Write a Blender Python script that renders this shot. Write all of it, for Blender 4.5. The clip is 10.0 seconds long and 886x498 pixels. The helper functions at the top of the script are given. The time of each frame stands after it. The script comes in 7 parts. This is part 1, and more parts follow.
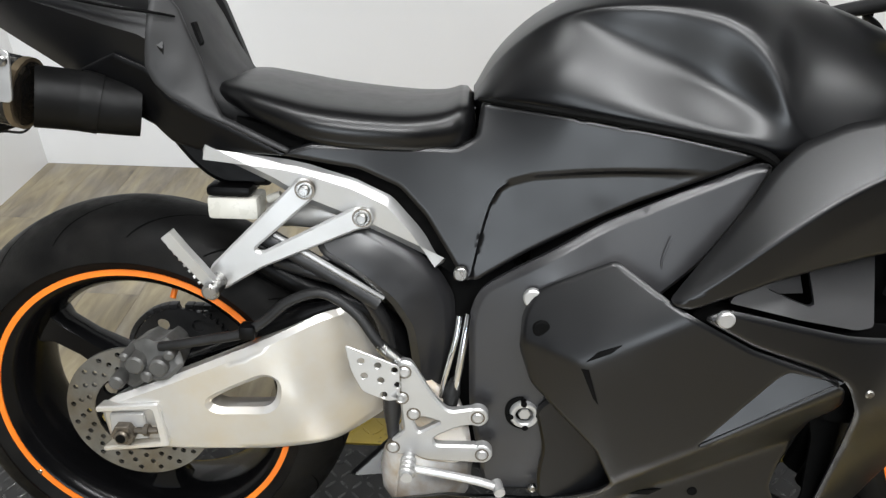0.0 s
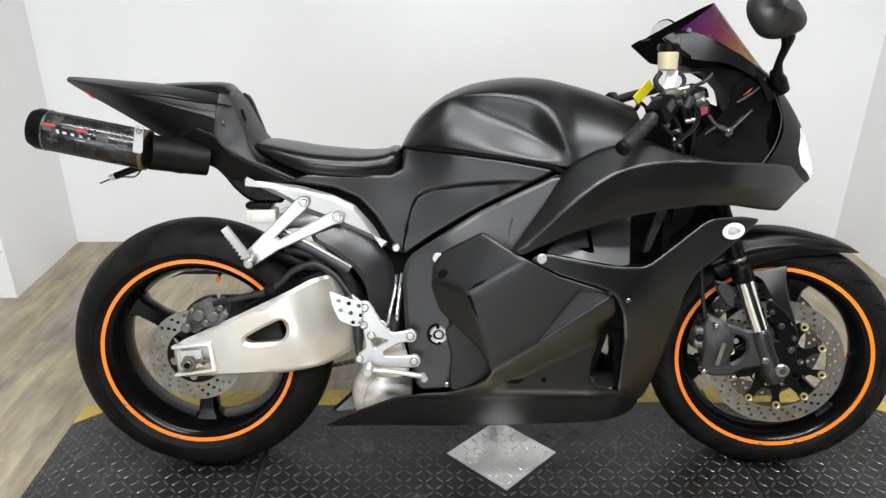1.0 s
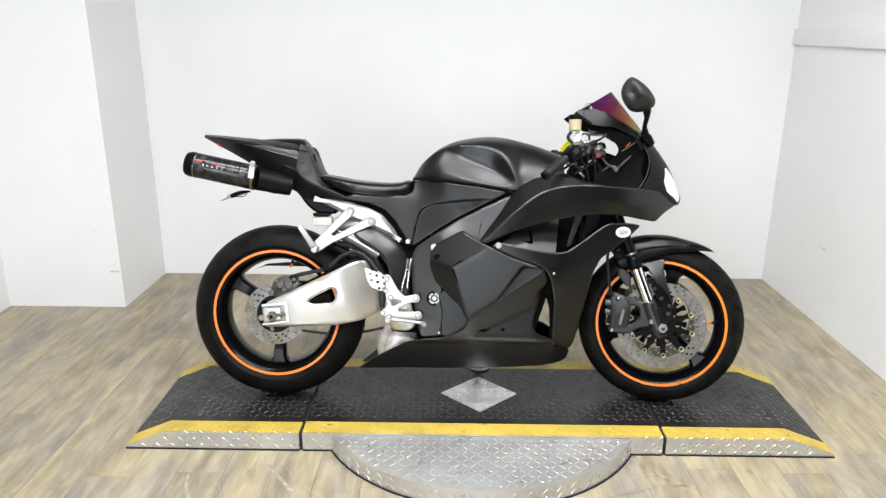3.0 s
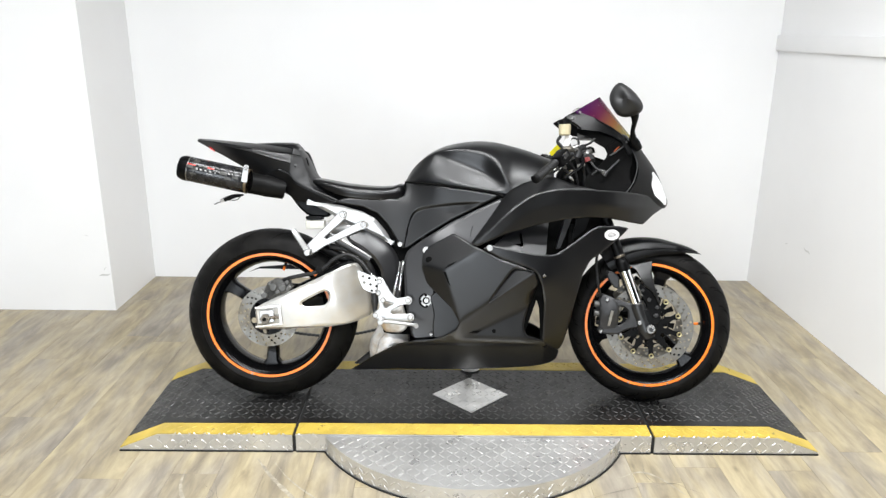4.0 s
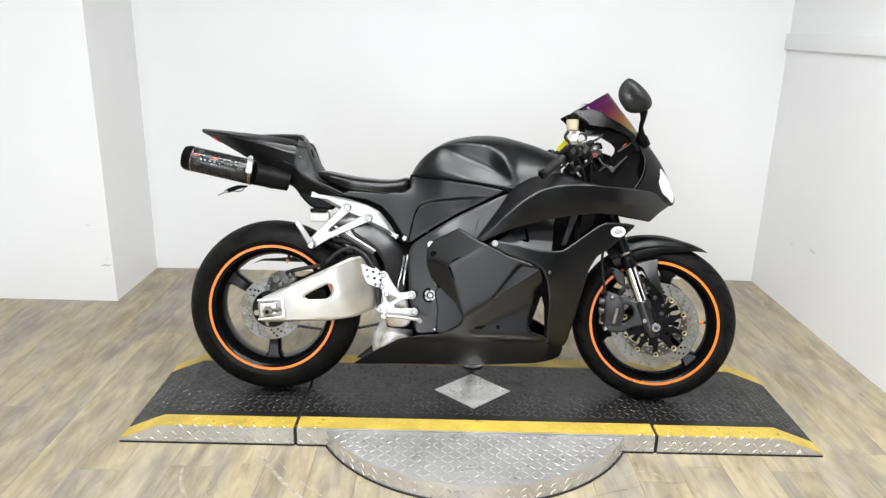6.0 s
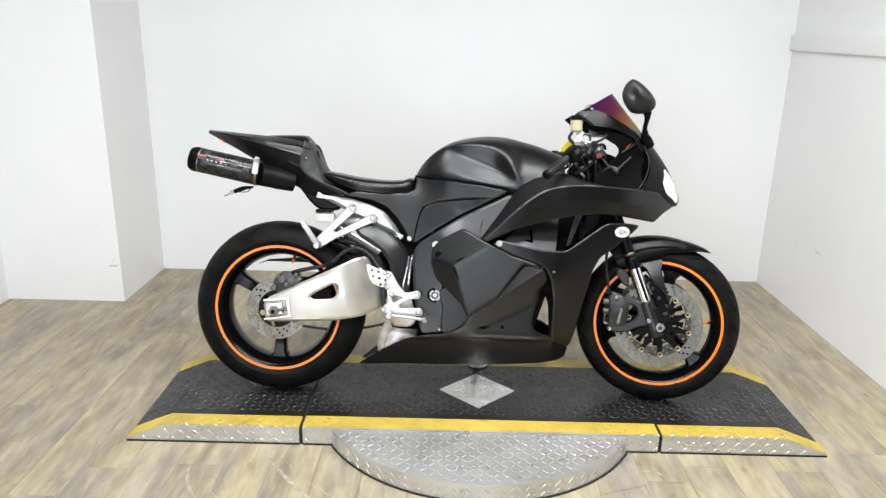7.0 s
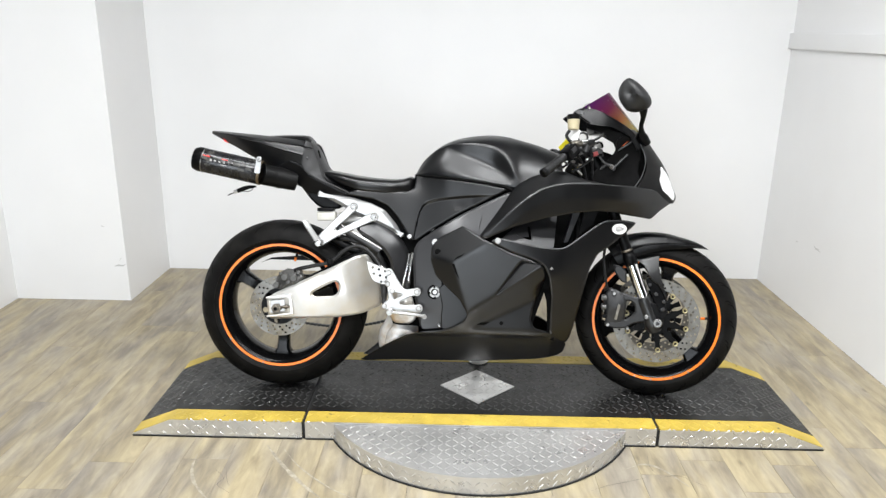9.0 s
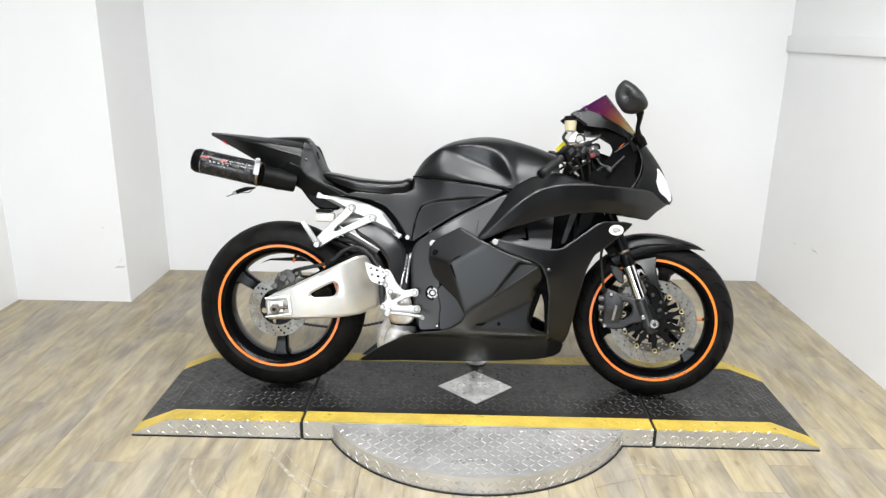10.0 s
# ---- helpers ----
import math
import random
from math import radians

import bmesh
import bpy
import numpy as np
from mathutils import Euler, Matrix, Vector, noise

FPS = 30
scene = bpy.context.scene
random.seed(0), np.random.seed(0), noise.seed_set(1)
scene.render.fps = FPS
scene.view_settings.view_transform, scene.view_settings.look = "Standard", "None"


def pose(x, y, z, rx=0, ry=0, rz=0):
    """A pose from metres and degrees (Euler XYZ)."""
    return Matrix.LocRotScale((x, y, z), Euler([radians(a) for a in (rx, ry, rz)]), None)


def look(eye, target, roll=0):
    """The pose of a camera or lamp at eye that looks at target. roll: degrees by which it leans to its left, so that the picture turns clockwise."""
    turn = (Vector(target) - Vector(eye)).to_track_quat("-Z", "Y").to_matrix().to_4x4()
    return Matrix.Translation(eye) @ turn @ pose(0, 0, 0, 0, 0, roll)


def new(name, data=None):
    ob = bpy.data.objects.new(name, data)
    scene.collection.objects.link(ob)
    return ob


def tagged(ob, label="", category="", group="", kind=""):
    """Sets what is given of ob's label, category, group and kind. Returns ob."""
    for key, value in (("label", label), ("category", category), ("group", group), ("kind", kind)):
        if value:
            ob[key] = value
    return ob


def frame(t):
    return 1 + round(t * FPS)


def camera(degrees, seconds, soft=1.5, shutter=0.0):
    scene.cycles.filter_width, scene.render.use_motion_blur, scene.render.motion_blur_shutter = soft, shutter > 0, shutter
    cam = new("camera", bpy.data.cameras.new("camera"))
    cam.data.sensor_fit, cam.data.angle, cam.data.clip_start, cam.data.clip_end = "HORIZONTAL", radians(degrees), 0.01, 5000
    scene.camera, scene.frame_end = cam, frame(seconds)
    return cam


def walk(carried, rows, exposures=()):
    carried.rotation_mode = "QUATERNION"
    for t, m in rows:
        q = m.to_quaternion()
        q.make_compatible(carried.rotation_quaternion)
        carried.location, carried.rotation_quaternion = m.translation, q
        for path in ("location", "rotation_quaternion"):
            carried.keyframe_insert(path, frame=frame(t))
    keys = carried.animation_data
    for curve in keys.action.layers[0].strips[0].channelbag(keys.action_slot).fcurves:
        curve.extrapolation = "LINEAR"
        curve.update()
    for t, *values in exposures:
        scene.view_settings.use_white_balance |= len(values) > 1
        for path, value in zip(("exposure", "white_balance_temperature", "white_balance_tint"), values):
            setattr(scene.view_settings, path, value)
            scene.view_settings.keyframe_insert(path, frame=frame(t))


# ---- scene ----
cam = camera(63.2, 10.0, soft=1.4)
PATH = [
    (0, (-0.207, -0.829, 1.218), (-0.254, 0.841, 0.118), 1.1),
    (0.1, (-0.201, -0.891, 1.239), (-0.209, 0.79, 0.154), 2.7),
    (0.2, (-0.197, -0.959, 1.261), (-0.191, 0.747, 0.218), 2.6),
    (0.3, (-0.196, -1.025, 1.277), (-0.183, 0.708, 0.279), 2.1),
    (0.4, (-0.2, -1.096, 1.29), (-0.194, 0.654, 0.319), 0.2),
    (0.5, (-0.204, -1.168, 1.299), (-0.178, 0.617, 0.396), -0.6),
    (0.6, (-0.189, -1.243, 1.306), (-0.182, 0.558, 0.436), -0.7),
    (0.7, (-0.161, -1.32, 1.316), (-0.194, 0.493, 0.471), -1.2),
    (0.8, (-0.144, -1.39, 1.325), (-0.148, 0.42, 0.472), -1),
    (0.9, (-0.135, -1.458, 1.334), (-0.13, 0.35, 0.48), -0.5),
    (1, (-0.128, -1.525, 1.339), (-0.094, 0.294, 0.509), 0.2),
    (1.1, (-0.12, -1.593, 1.341), (-0.093, 0.233, 0.525), 0.4),
    (1.2, (-0.118, -1.655, 1.339), (-0.092, 0.185, 0.556), 0.6),
    (1.4, (-0.144, -1.785, 1.349), (-0.09, 0.079, 0.627), -0.1),
    (1.5, (-0.155, -1.851, 1.356), (-0.14, 0.005, 0.612), -1.3),
    (1.6, (-0.145, -1.919, 1.363), (-0.101, -0.057, 0.634), -0.8),
    (1.7, (-0.126, -1.985, 1.368), (-0.092, -0.109, 0.677), -0.4),
    (1.8, (-0.111, -2.047, 1.372), (-0.098, -0.16, 0.711), -0.7),
    (1.9, (-0.099, -2.107, 1.376), (-0.093, -0.208, 0.744), -0.5),
    (2, (-0.086, -2.165, 1.379), (-0.102, -0.265, 0.753), -0.5),
    (2.1, (-0.07, -2.224, 1.382), (-0.101, -0.331, 0.736), -0.3),
    (2.2, (-0.055, -2.276, 1.384), (-0.085, -0.389, 0.722), 0.5),
    (2.3, (-0.046, -2.318, 1.386), (-0.079, -0.428, 0.732), 0.7),
    (2.4, (-0.041, -2.352, 1.387), (-0.084, -0.457, 0.749), 0.6),
    (2.5, (-0.04, -2.382, 1.388), (-0.097, -0.485, 0.757), 0.3),
    (2.6, (-0.04, -2.409, 1.389), (-0.09, -0.508, 0.772), 0.2),
    (2.7, (-0.041, -2.43, 1.39), (-0.085, -0.523, 0.789), 0.2),
    (4, (-0.062, -2.501, 1.402), (-0.055, -0.587, 0.819), 0.5),
    (4.5, (-0.073, -2.489, 1.395), (-0.069, -0.577, 0.807), 0.9),
    (5, (-0.077, -2.484, 1.394), (-0.072, -0.572, 0.807), 1.1),
    (5.5, (-0.076, -2.481, 1.39), (-0.066, -0.571, 0.798), 1.3),
    (7, (-0.072, -2.499, 1.389), (-0.083, -0.587, 0.801), 1.2),
    (7.5, (-0.068, -2.505, 1.387), (-0.078, -0.591, 0.808), 1),
    (8, (-0.067, -2.517, 1.389), (-0.081, -0.601, 0.816), 1),
    (8.5, (-0.061, -2.524, 1.39), (-0.081, -0.612, 0.803), 0.8),
    (9, (-0.047, -2.538, 1.389), (-0.076, -0.626, 0.803), 0.8),
    (9.5, (-0.04, -2.55, 1.388), (-0.081, -0.639, 0.798), 0.6),
    (10, (-0.035, -2.553, 1.385), (-0.067, -0.639, 0.808), 0.8),
]
EXPOSURE = [(0.0, -0.15), (0.5, -0.09), (1.0, -0.02), (1.5, -0.02), (2.0, -0.01), (2.5, 0.0), (4.0, 0.19), (5.5, 0.12), (7.0, 0.03), (8.0, 0.05), (9.0, 0.06), (10.0, 0.1)]
walk(cam, [(t, look(eye, target, roll)) for t, eye, target, roll in PATH], EXPOSURE)

# ---- light: strip lamps under the ceiling of the display bay, a dim hall behind ----
world = bpy.data.worlds.new("world")
world.use_nodes = True
world.node_tree.nodes["Background"].inputs[0].default_value = (0.9, 0.95, 1.0, 1)
world.node_tree.nodes["Background"].inputs[1].default_value = 0.02
scene.world = world


def ceiling_lamp(x, y, sx, sy, watts, tint=(0.97, 0.985, 1.0)):
    data = bpy.data.lights.new("strip_light", "AREA")
    data.shape, data.size, data.size_y, data.energy, data.color = "RECTANGLE", sx, sy, watts, tint
    ob = new("strip_light", data)
    ob.matrix_world = pose(x, y, 2.62)
    return ob


ceiling_lamp(0.15, -0.66, 2.6, 0.14, 68)
ceiling_lamp(0.0, -1.95, 1.9, 0.14, 104)

# added lamp for an unseen hall window, assumed from the panels' reflections
data = bpy.data.lights.new("assumed_window_light", "AREA")
data.shape, data.size, data.size_y, data.energy, data.color = "RECTANGLE", 2.3, 2.1, 118, (0.86, 0.93, 1.0)
new("assumed_window_light", data).matrix_world = pose(-1.3, -5.66, 1.28, 90, 0, 0)

# ---- materials ----
def mat(name, color, rough=0.5, metal=0.0, var=0.12, scale=18.0, rvar=0.08, bump=0.0, bscale=120.0, coat=0.0, spec=0.5, random=0.0):
    m = bpy.data.materials.new(name)
    m.use_nodes = True
    nt = m.node_tree
    b = nt.nodes["Principled BSDF"]
    b.inputs["Base Color"].default_value = (*color, 1)
    b.inputs["Roughness"].default_value = rough
    b.inputs["Metallic"].default_value = metal
    b.inputs["Coat Weight"].default_value = coat
    b.inputs["Specular IOR Level"].default_value = spec
    tc = nt.nodes.new("ShaderNodeTexCoord")
    n = nt.nodes.new("ShaderNodeTexNoise")
    n.inputs["Scale"].default_value, n.inputs["Detail"].default_value = scale, 6
    nt.links.new(tc.outputs["Object"], n.inputs["Vector"])
    ramp = nt.nodes.new("ShaderNodeMapRange")
    ramp.inputs["From Min"].default_value, ramp.inputs["From Max"].default_value = 0.25, 0.75
    ramp.inputs["To Min"].default_value, ramp.inputs["To Max"].default_value = 1 - var, 1 + var
    nt.links.new(n.outputs["Fac"], ramp.inputs["Value"])
    mul = nt.nodes.new("ShaderNodeVectorMath")
    mul.operation = "SCALE"
    mul.inputs[0].default_value = color
    nt.links.new(ramp.outputs["Result"], mul.inputs["Scale"])
    nt.links.new(mul.outputs["Vector"], b.inputs["Base Color"])
    r2 = nt.nodes.new("ShaderNodeMapRange")
    r2.inputs["From Min"].default_value, r2.inputs["From Max"].default_value = 0.3, 0.7
    r2.inputs["To Min"].default_value, r2.inputs["To Max"].default_value = max(0.02, rough - rvar), min(1, rough + rvar)
    n2 = nt.nodes.new("ShaderNodeTexNoise")
    n2.inputs["Scale"].default_value, n2.inputs["Detail"].default_value = scale * 2.7, 4
    nt.links.new(tc.outputs["Object"], n2.inputs["Vector"])
    nt.links.new(n2.outputs["Fac"], r2.inputs["Value"])
    nt.links.new(r2.outputs["Result"], b.inputs["Roughness"])
    if bump:
        n3 = nt.nodes.new("ShaderNodeTexNoise")
        n3.inputs["Scale"].default_value, n3.inputs["Detail"].default_value = bscale, 5
        nt.links.new(tc.outputs["Object"], n3.inputs["Vector"])
        bp = nt.nodes.new("ShaderNodeBump")
        bp.inputs["Strength"].default_value, bp.inputs["Distance"].default_value = bump, 0.002
        nt.links.new(n3.outputs["Fac"], bp.inputs["Height"])
        nt.links.new(bp.outputs["Normal"], b.inputs["Normal"])
    return m


MATTE = mat("matte_black_paint", (0.0024, 0.0025, 0.0030), 0.33, spec=0.5, var=0.1, scale=6, rvar=0.03, bump=0.004, bscale=500)
MATTE2 = mat("satin_black_plastic", (0.0025, 0.0025, 0.0028), 0.35, spec=0.2, var=0.1, scale=10, bump=0.05, bscale=700)
SATIN = mat("satin_black_tube_paint", (0.012, 0.012, 0.0125), 0.33, spec=0.5, var=0.15, scale=15, rvar=0.06)
BEAM = mat("worn_black_beam_paint", (0.015, 0.015, 0.016), 0.34, spec=0.6, var=0.15, scale=12, rvar=0.06, bump=0.02, bscale=300)
SHELL = mat("dusty_black_mirror_shell", (0.008, 0.008, 0.0085), 0.5, spec=0.5, var=0.05, scale=20, rvar=0.02)
MIRROR = mat("mirror_glass", (0.9, 0.9, 0.9), 0.04, 1.0, var=0.0, rvar=0.0)
AMBERLENS = mat("amber_reflector", (0.65, 0.10, 0.01), 0.3)
SWITCHRED = mat("faded_red_switch", (0.16, 0.03, 0.03), 0.5)
# Dull red for the tail strip and the muffler's painted reflections.
DULLRED = mat("dull_red_tint", (0.5, 0.022, 0.015), 0.35)
GREYCOVER = mat("dark_grey_frame_paint", (0.023, 0.023, 0.0245), 0.36, spec=0.62, var=0.1, scale=8, bump=0.05, bscale=500)
VINYL = mat("seat_vinyl", (0.003, 0.003, 0.0033), 0.3, spec=0.4, var=0.05, scale=20, rvar=0.02, bump=0.015, bscale=700)
BLACK = mat("black_plastic", (0.002, 0.002, 0.0022), 0.38, spec=0.12, var=0.2, scale=30, bump=0.05)
# Near black for the engine; also paints shade into recesses and gaps.
DEEP = mat("engine_and_gap_shade_black", (0.002, 0.002, 0.002), 0.75, spec=0.08, var=0.3, scale=30)
HUMP = mat("charcoal_plastic", (0.018, 0.018, 0.0185), 0.5, spec=0.38, var=0.12, scale=9, rvar=0.06, bump=0.03, bscale=500)
GLOSS = mat("gloss_black_wheel_paint", (0.003, 0.003, 0.0033), 0.18, spec=0.15, var=0.1, scale=20, rvar=0.06)
GROOVE = mat("tyre_groove_black", (0.0015, 0.0015, 0.0015), 0.8, spec=0.03)
CRACK = mat("floor_scratch_grey", (0.16, 0.14, 0.12), 0.6, var=0.4, scale=30)
RUB = mat("floor_rub_pale", (0.36, 0.322, 0.25), 0.5, var=0.4, scale=40)
SCUFF = mat("wall_scuff_grey", (0.58, 0.58, 0.57), 0.6, var=0.15, scale=20)
SOOT = mat("sooty_pipe_black", (0.004, 0.004, 0.004), 0.45, spec=0.15, var=0.4, scale=30)
RUBBER = mat("tyre_rubber", (0.0048, 0.0047, 0.0046), 0.5, spec=0.08, var=0.45, scale=14, rvar=0.12, bump=0.15, bscale=260)
HOSE = mat("hose_rubber", (0.011, 0.011, 0.0112), 0.45, spec=0.3, var=0.2, scale=40)
ORANGE = mat("orange_rim_tape", (0.88, 0.20, 0.014), 0.35, var=0.1, scale=30)
ALU = mat("cast_aluminium", (0.66, 0.655, 0.64), 0.34, 0.65, var=0.05, scale=5, rvar=0.05, bump=0.02, bscale=200)
ALUBAR = mat("silver_painted_aluminium", (0.47, 0.47, 0.465), 0.36, 0.65, var=0.06, scale=12, bump=0.05, bscale=400)
STEEL = mat("brushed_steel", (0.3, 0.295, 0.285), 0.3, 1.0, var=0.15, scale=25, rvar=0.1)
CHROME = mat("chrome_fork_tube", (0.78, 0.78, 0.78), 0.12, 1.0, var=0.05, scale=12)
DARKSTEEL = mat("oily_dark_steel", (0.16, 0.14, 0.115), 0.38, 0.9, var=0.25, scale=40)
DISC = mat("brake_disc_steel", (0.22, 0.215, 0.20), 0.48, 1.0, var=0.18, scale=30, rvar=0.1)
GOLD = mat("gold_bobbin", (0.48, 0.42, 0.24), 0.4, 0.7, var=0.1)
GREYCAST = mat("grey_caliper_casting", (0.085, 0.084, 0.08), 0.45, 0.4, var=0.25, scale=40, bump=0.1)
CASTIRON = mat("dull_grey_casting", (0.035, 0.035, 0.036), 0.45, 0.5, var=0.25, scale=30, bump=0.15)
CASE = mat("dusty_engine_case", (0.74, 0.72, 0.69), 0.42, 0.4, var=0.25, scale=14, rvar=0.12, bump=0.1)
CARBON = mat("carbon_muffler", (0.012, 0.012, 0.013), 0.22, 0.0, var=0.9, scale=38, rvar=0.1, coat=0.1, spec=0.35)
PATCH = mat("mottled_grey_patch", (0.055, 0.054, 0.05), 0.4, var=0.5, scale=60)
LETTER = mat("worn_pale_lettering", (0.36, 0.355, 0.35), 0.5, var=0.5, scale=90)
TAN = mat("heat_tanned_strap", (0.20, 0.155, 0.10), 0.4, 0.8, var=0.25, scale=40)
WHITE = mat("white_plastic", (0.75, 0.74, 0.72), 0.4, var=0.06)
AMBER = mat("yellowed_fluid_cup", (0.42, 0.37, 0.24), 0.35, var=0.12, scale=20)
MILKY = mat("milky_fluid_bottle", (0.5, 0.49, 0.44), 0.3, var=0.12, scale=20)
YELLOWTAG = mat("yellow_tag", (0.8, 0.68, 0.02), 0.5, var=0.08)
LITRED = mat("lit_red_lens", (0.6, 0.02, 0.02), 0.2, var=0.1)
LITRED.node_tree.nodes["Principled BSDF"].inputs["Emission Color"].default_value = (1, 0.05, 0.06, 1)
LITRED.node_tree.nodes["Principled BSDF"].inputs["Emission Strength"].default_value = 3.0
LENS = mat("headlight_lens", (0.72, 0.73, 0.74), 0.3, 0.2, var=0.05, coat=1.0)
# Weak emission added to brighten the lens, taken as lit.
_lb = LENS.node_tree.nodes["Principled BSDF"].inputs
_lb["Emission Color"].default_value, _lb["Emission Strength"].default_value = (1, 1, 0.98, 1), 0.45
HALL = mat("dark_grey_hall_paint", (0.04, 0.04, 0.042), 0.7, var=0.1, scale=2)
WALL = mat("white_wall_paint", (0.8, 0.8, 0.80), 0.6, var=0.03, scale=1.6, bump=0.06, bscale=180)
CEIL = mat("ceiling_grey", (0.22, 0.22, 0.22), 0.8, var=0.03)
DECK = mat("black_deck_paint", (0.010, 0.0098, 0.0095), 0.38, spec=0.4, var=0.5, scale=7, rvar=0.12, bump=0.12, bscale=90)
TREAD = mat("worn_black_tread", (0.06, 0.059, 0.058), 0.32, 0.4, var=0.5, scale=11, rvar=0.12)
YELLOW = mat("yellow_edge_paint", (0.50, 0.365, 0.06), 0.5, var=0.22, scale=9, rvar=0.1, bump=0.1)
LUG = mat("worn_bright_lug", (0.64, 0.63, 0.615), 0.4, 0.8, var=0.15, scale=30)
PLATE = mat("diamond_plate_aluminium", (0.63, 0.625, 0.61), 0.34, 0.7, var=0.2, scale=6, rvar=0.1, bump=0.05)
GAP = mat("dark_gap", (0.01, 0.01, 0.01), 0.8)


def chipped(m, scale, cut, under):
    """Paint worn through to what lies under it, in small chips."""
    nt = m.node_tree
    b = nt.nodes["Principled BSDF"]
    src = b.inputs["Base Color"].links[0].from_socket
    geo = nt.nodes.new("ShaderNodeNewGeometry")
    n = nt.nodes.new("ShaderNodeTexNoise")
    n.inputs["Scale"].default_value, n.inputs["Detail"].default_value, n.inputs["Roughness"].default_value = scale, 8, 0.7
    nt.links.new(geo.outputs["Position"], n.inputs["Vector"])
    r = nt.nodes.new("ShaderNodeMapRange")
    r.inputs["From Min"].default_value, r.inputs["From Max"].default_value = cut, cut + 0.04
    nt.links.new(n.outputs["Fac"], r.inputs["Value"])
    mx = nt.nodes.new("ShaderNodeMix")
    mx.data_type = "RGBA"
    nt.links.new(r.outputs[0], mx.inputs[0])
    nt.links.new(src, mx.inputs[6])
    mx.inputs[7].default_value = (*under, 1)
    nt.links.new(mx.outputs[2], b.inputs["Base Color"])


# On the carbon this gives irregular lighter patches.
chipped(CARBON, 28, 0.57, (0.05, 0.048, 0.043))
chipped(YELLOW, 22, 0.63, (0.05, 0.045, 0.03))
chipped(PLATE, 14, 0.64, (0.27, 0.26, 0.24))
chipped(DECK, 9, 0.62, (0.06, 0.058, 0.054))


def stained(m, scale, lo, hi, tint):
    """Brownish grime in broad soft patches."""
    nt = m.node_tree
    b = nt.nodes["Principled BSDF"]
    src = b.inputs["Base Color"].links[0].from_socket
    geo = nt.nodes.new("ShaderNodeNewGeometry")
    n = nt.nodes.new("ShaderNodeTexNoise")
    n.inputs["Scale"].default_value, n.inputs["Detail"].default_value, n.inputs["Roughness"].default_value = scale, 5, 0.6
    nt.links.new(geo.outputs["Position"], n.inputs["Vector"])
    r = nt.nodes.new("ShaderNodeMapRange")
    r.inputs["From Min"].default_value, r.inputs["From Max"].default_value = lo, hi
    nt.links.new(n.outputs["Fac"], r.inputs["Value"])
    mx = nt.nodes.new("ShaderNodeMix")
    mx.data_type, mx.blend_type = "RGBA", "MULTIPLY"
    nt.links.new(r.outputs[0], mx.inputs[0])
    nt.links.new(src, mx.inputs[6])
    mx.inputs[7].default_value = (*tint, 1)
    nt.links.new(mx.outputs[2], b.inputs["Base Color"])


stained(ALU, 6.0, 0.42, 0.68, (0.96, 0.88, 0.74))
stained(CASE, 16.0, 0.45, 0.7, (0.72, 0.56, 0.38))
stained(DISC, 9.0, 0.45, 0.7, (0.8, 0.68, 0.5))
stained(RUBBER, 12.0, 0.4, 0.65, (1.9, 1.85, 1.75))


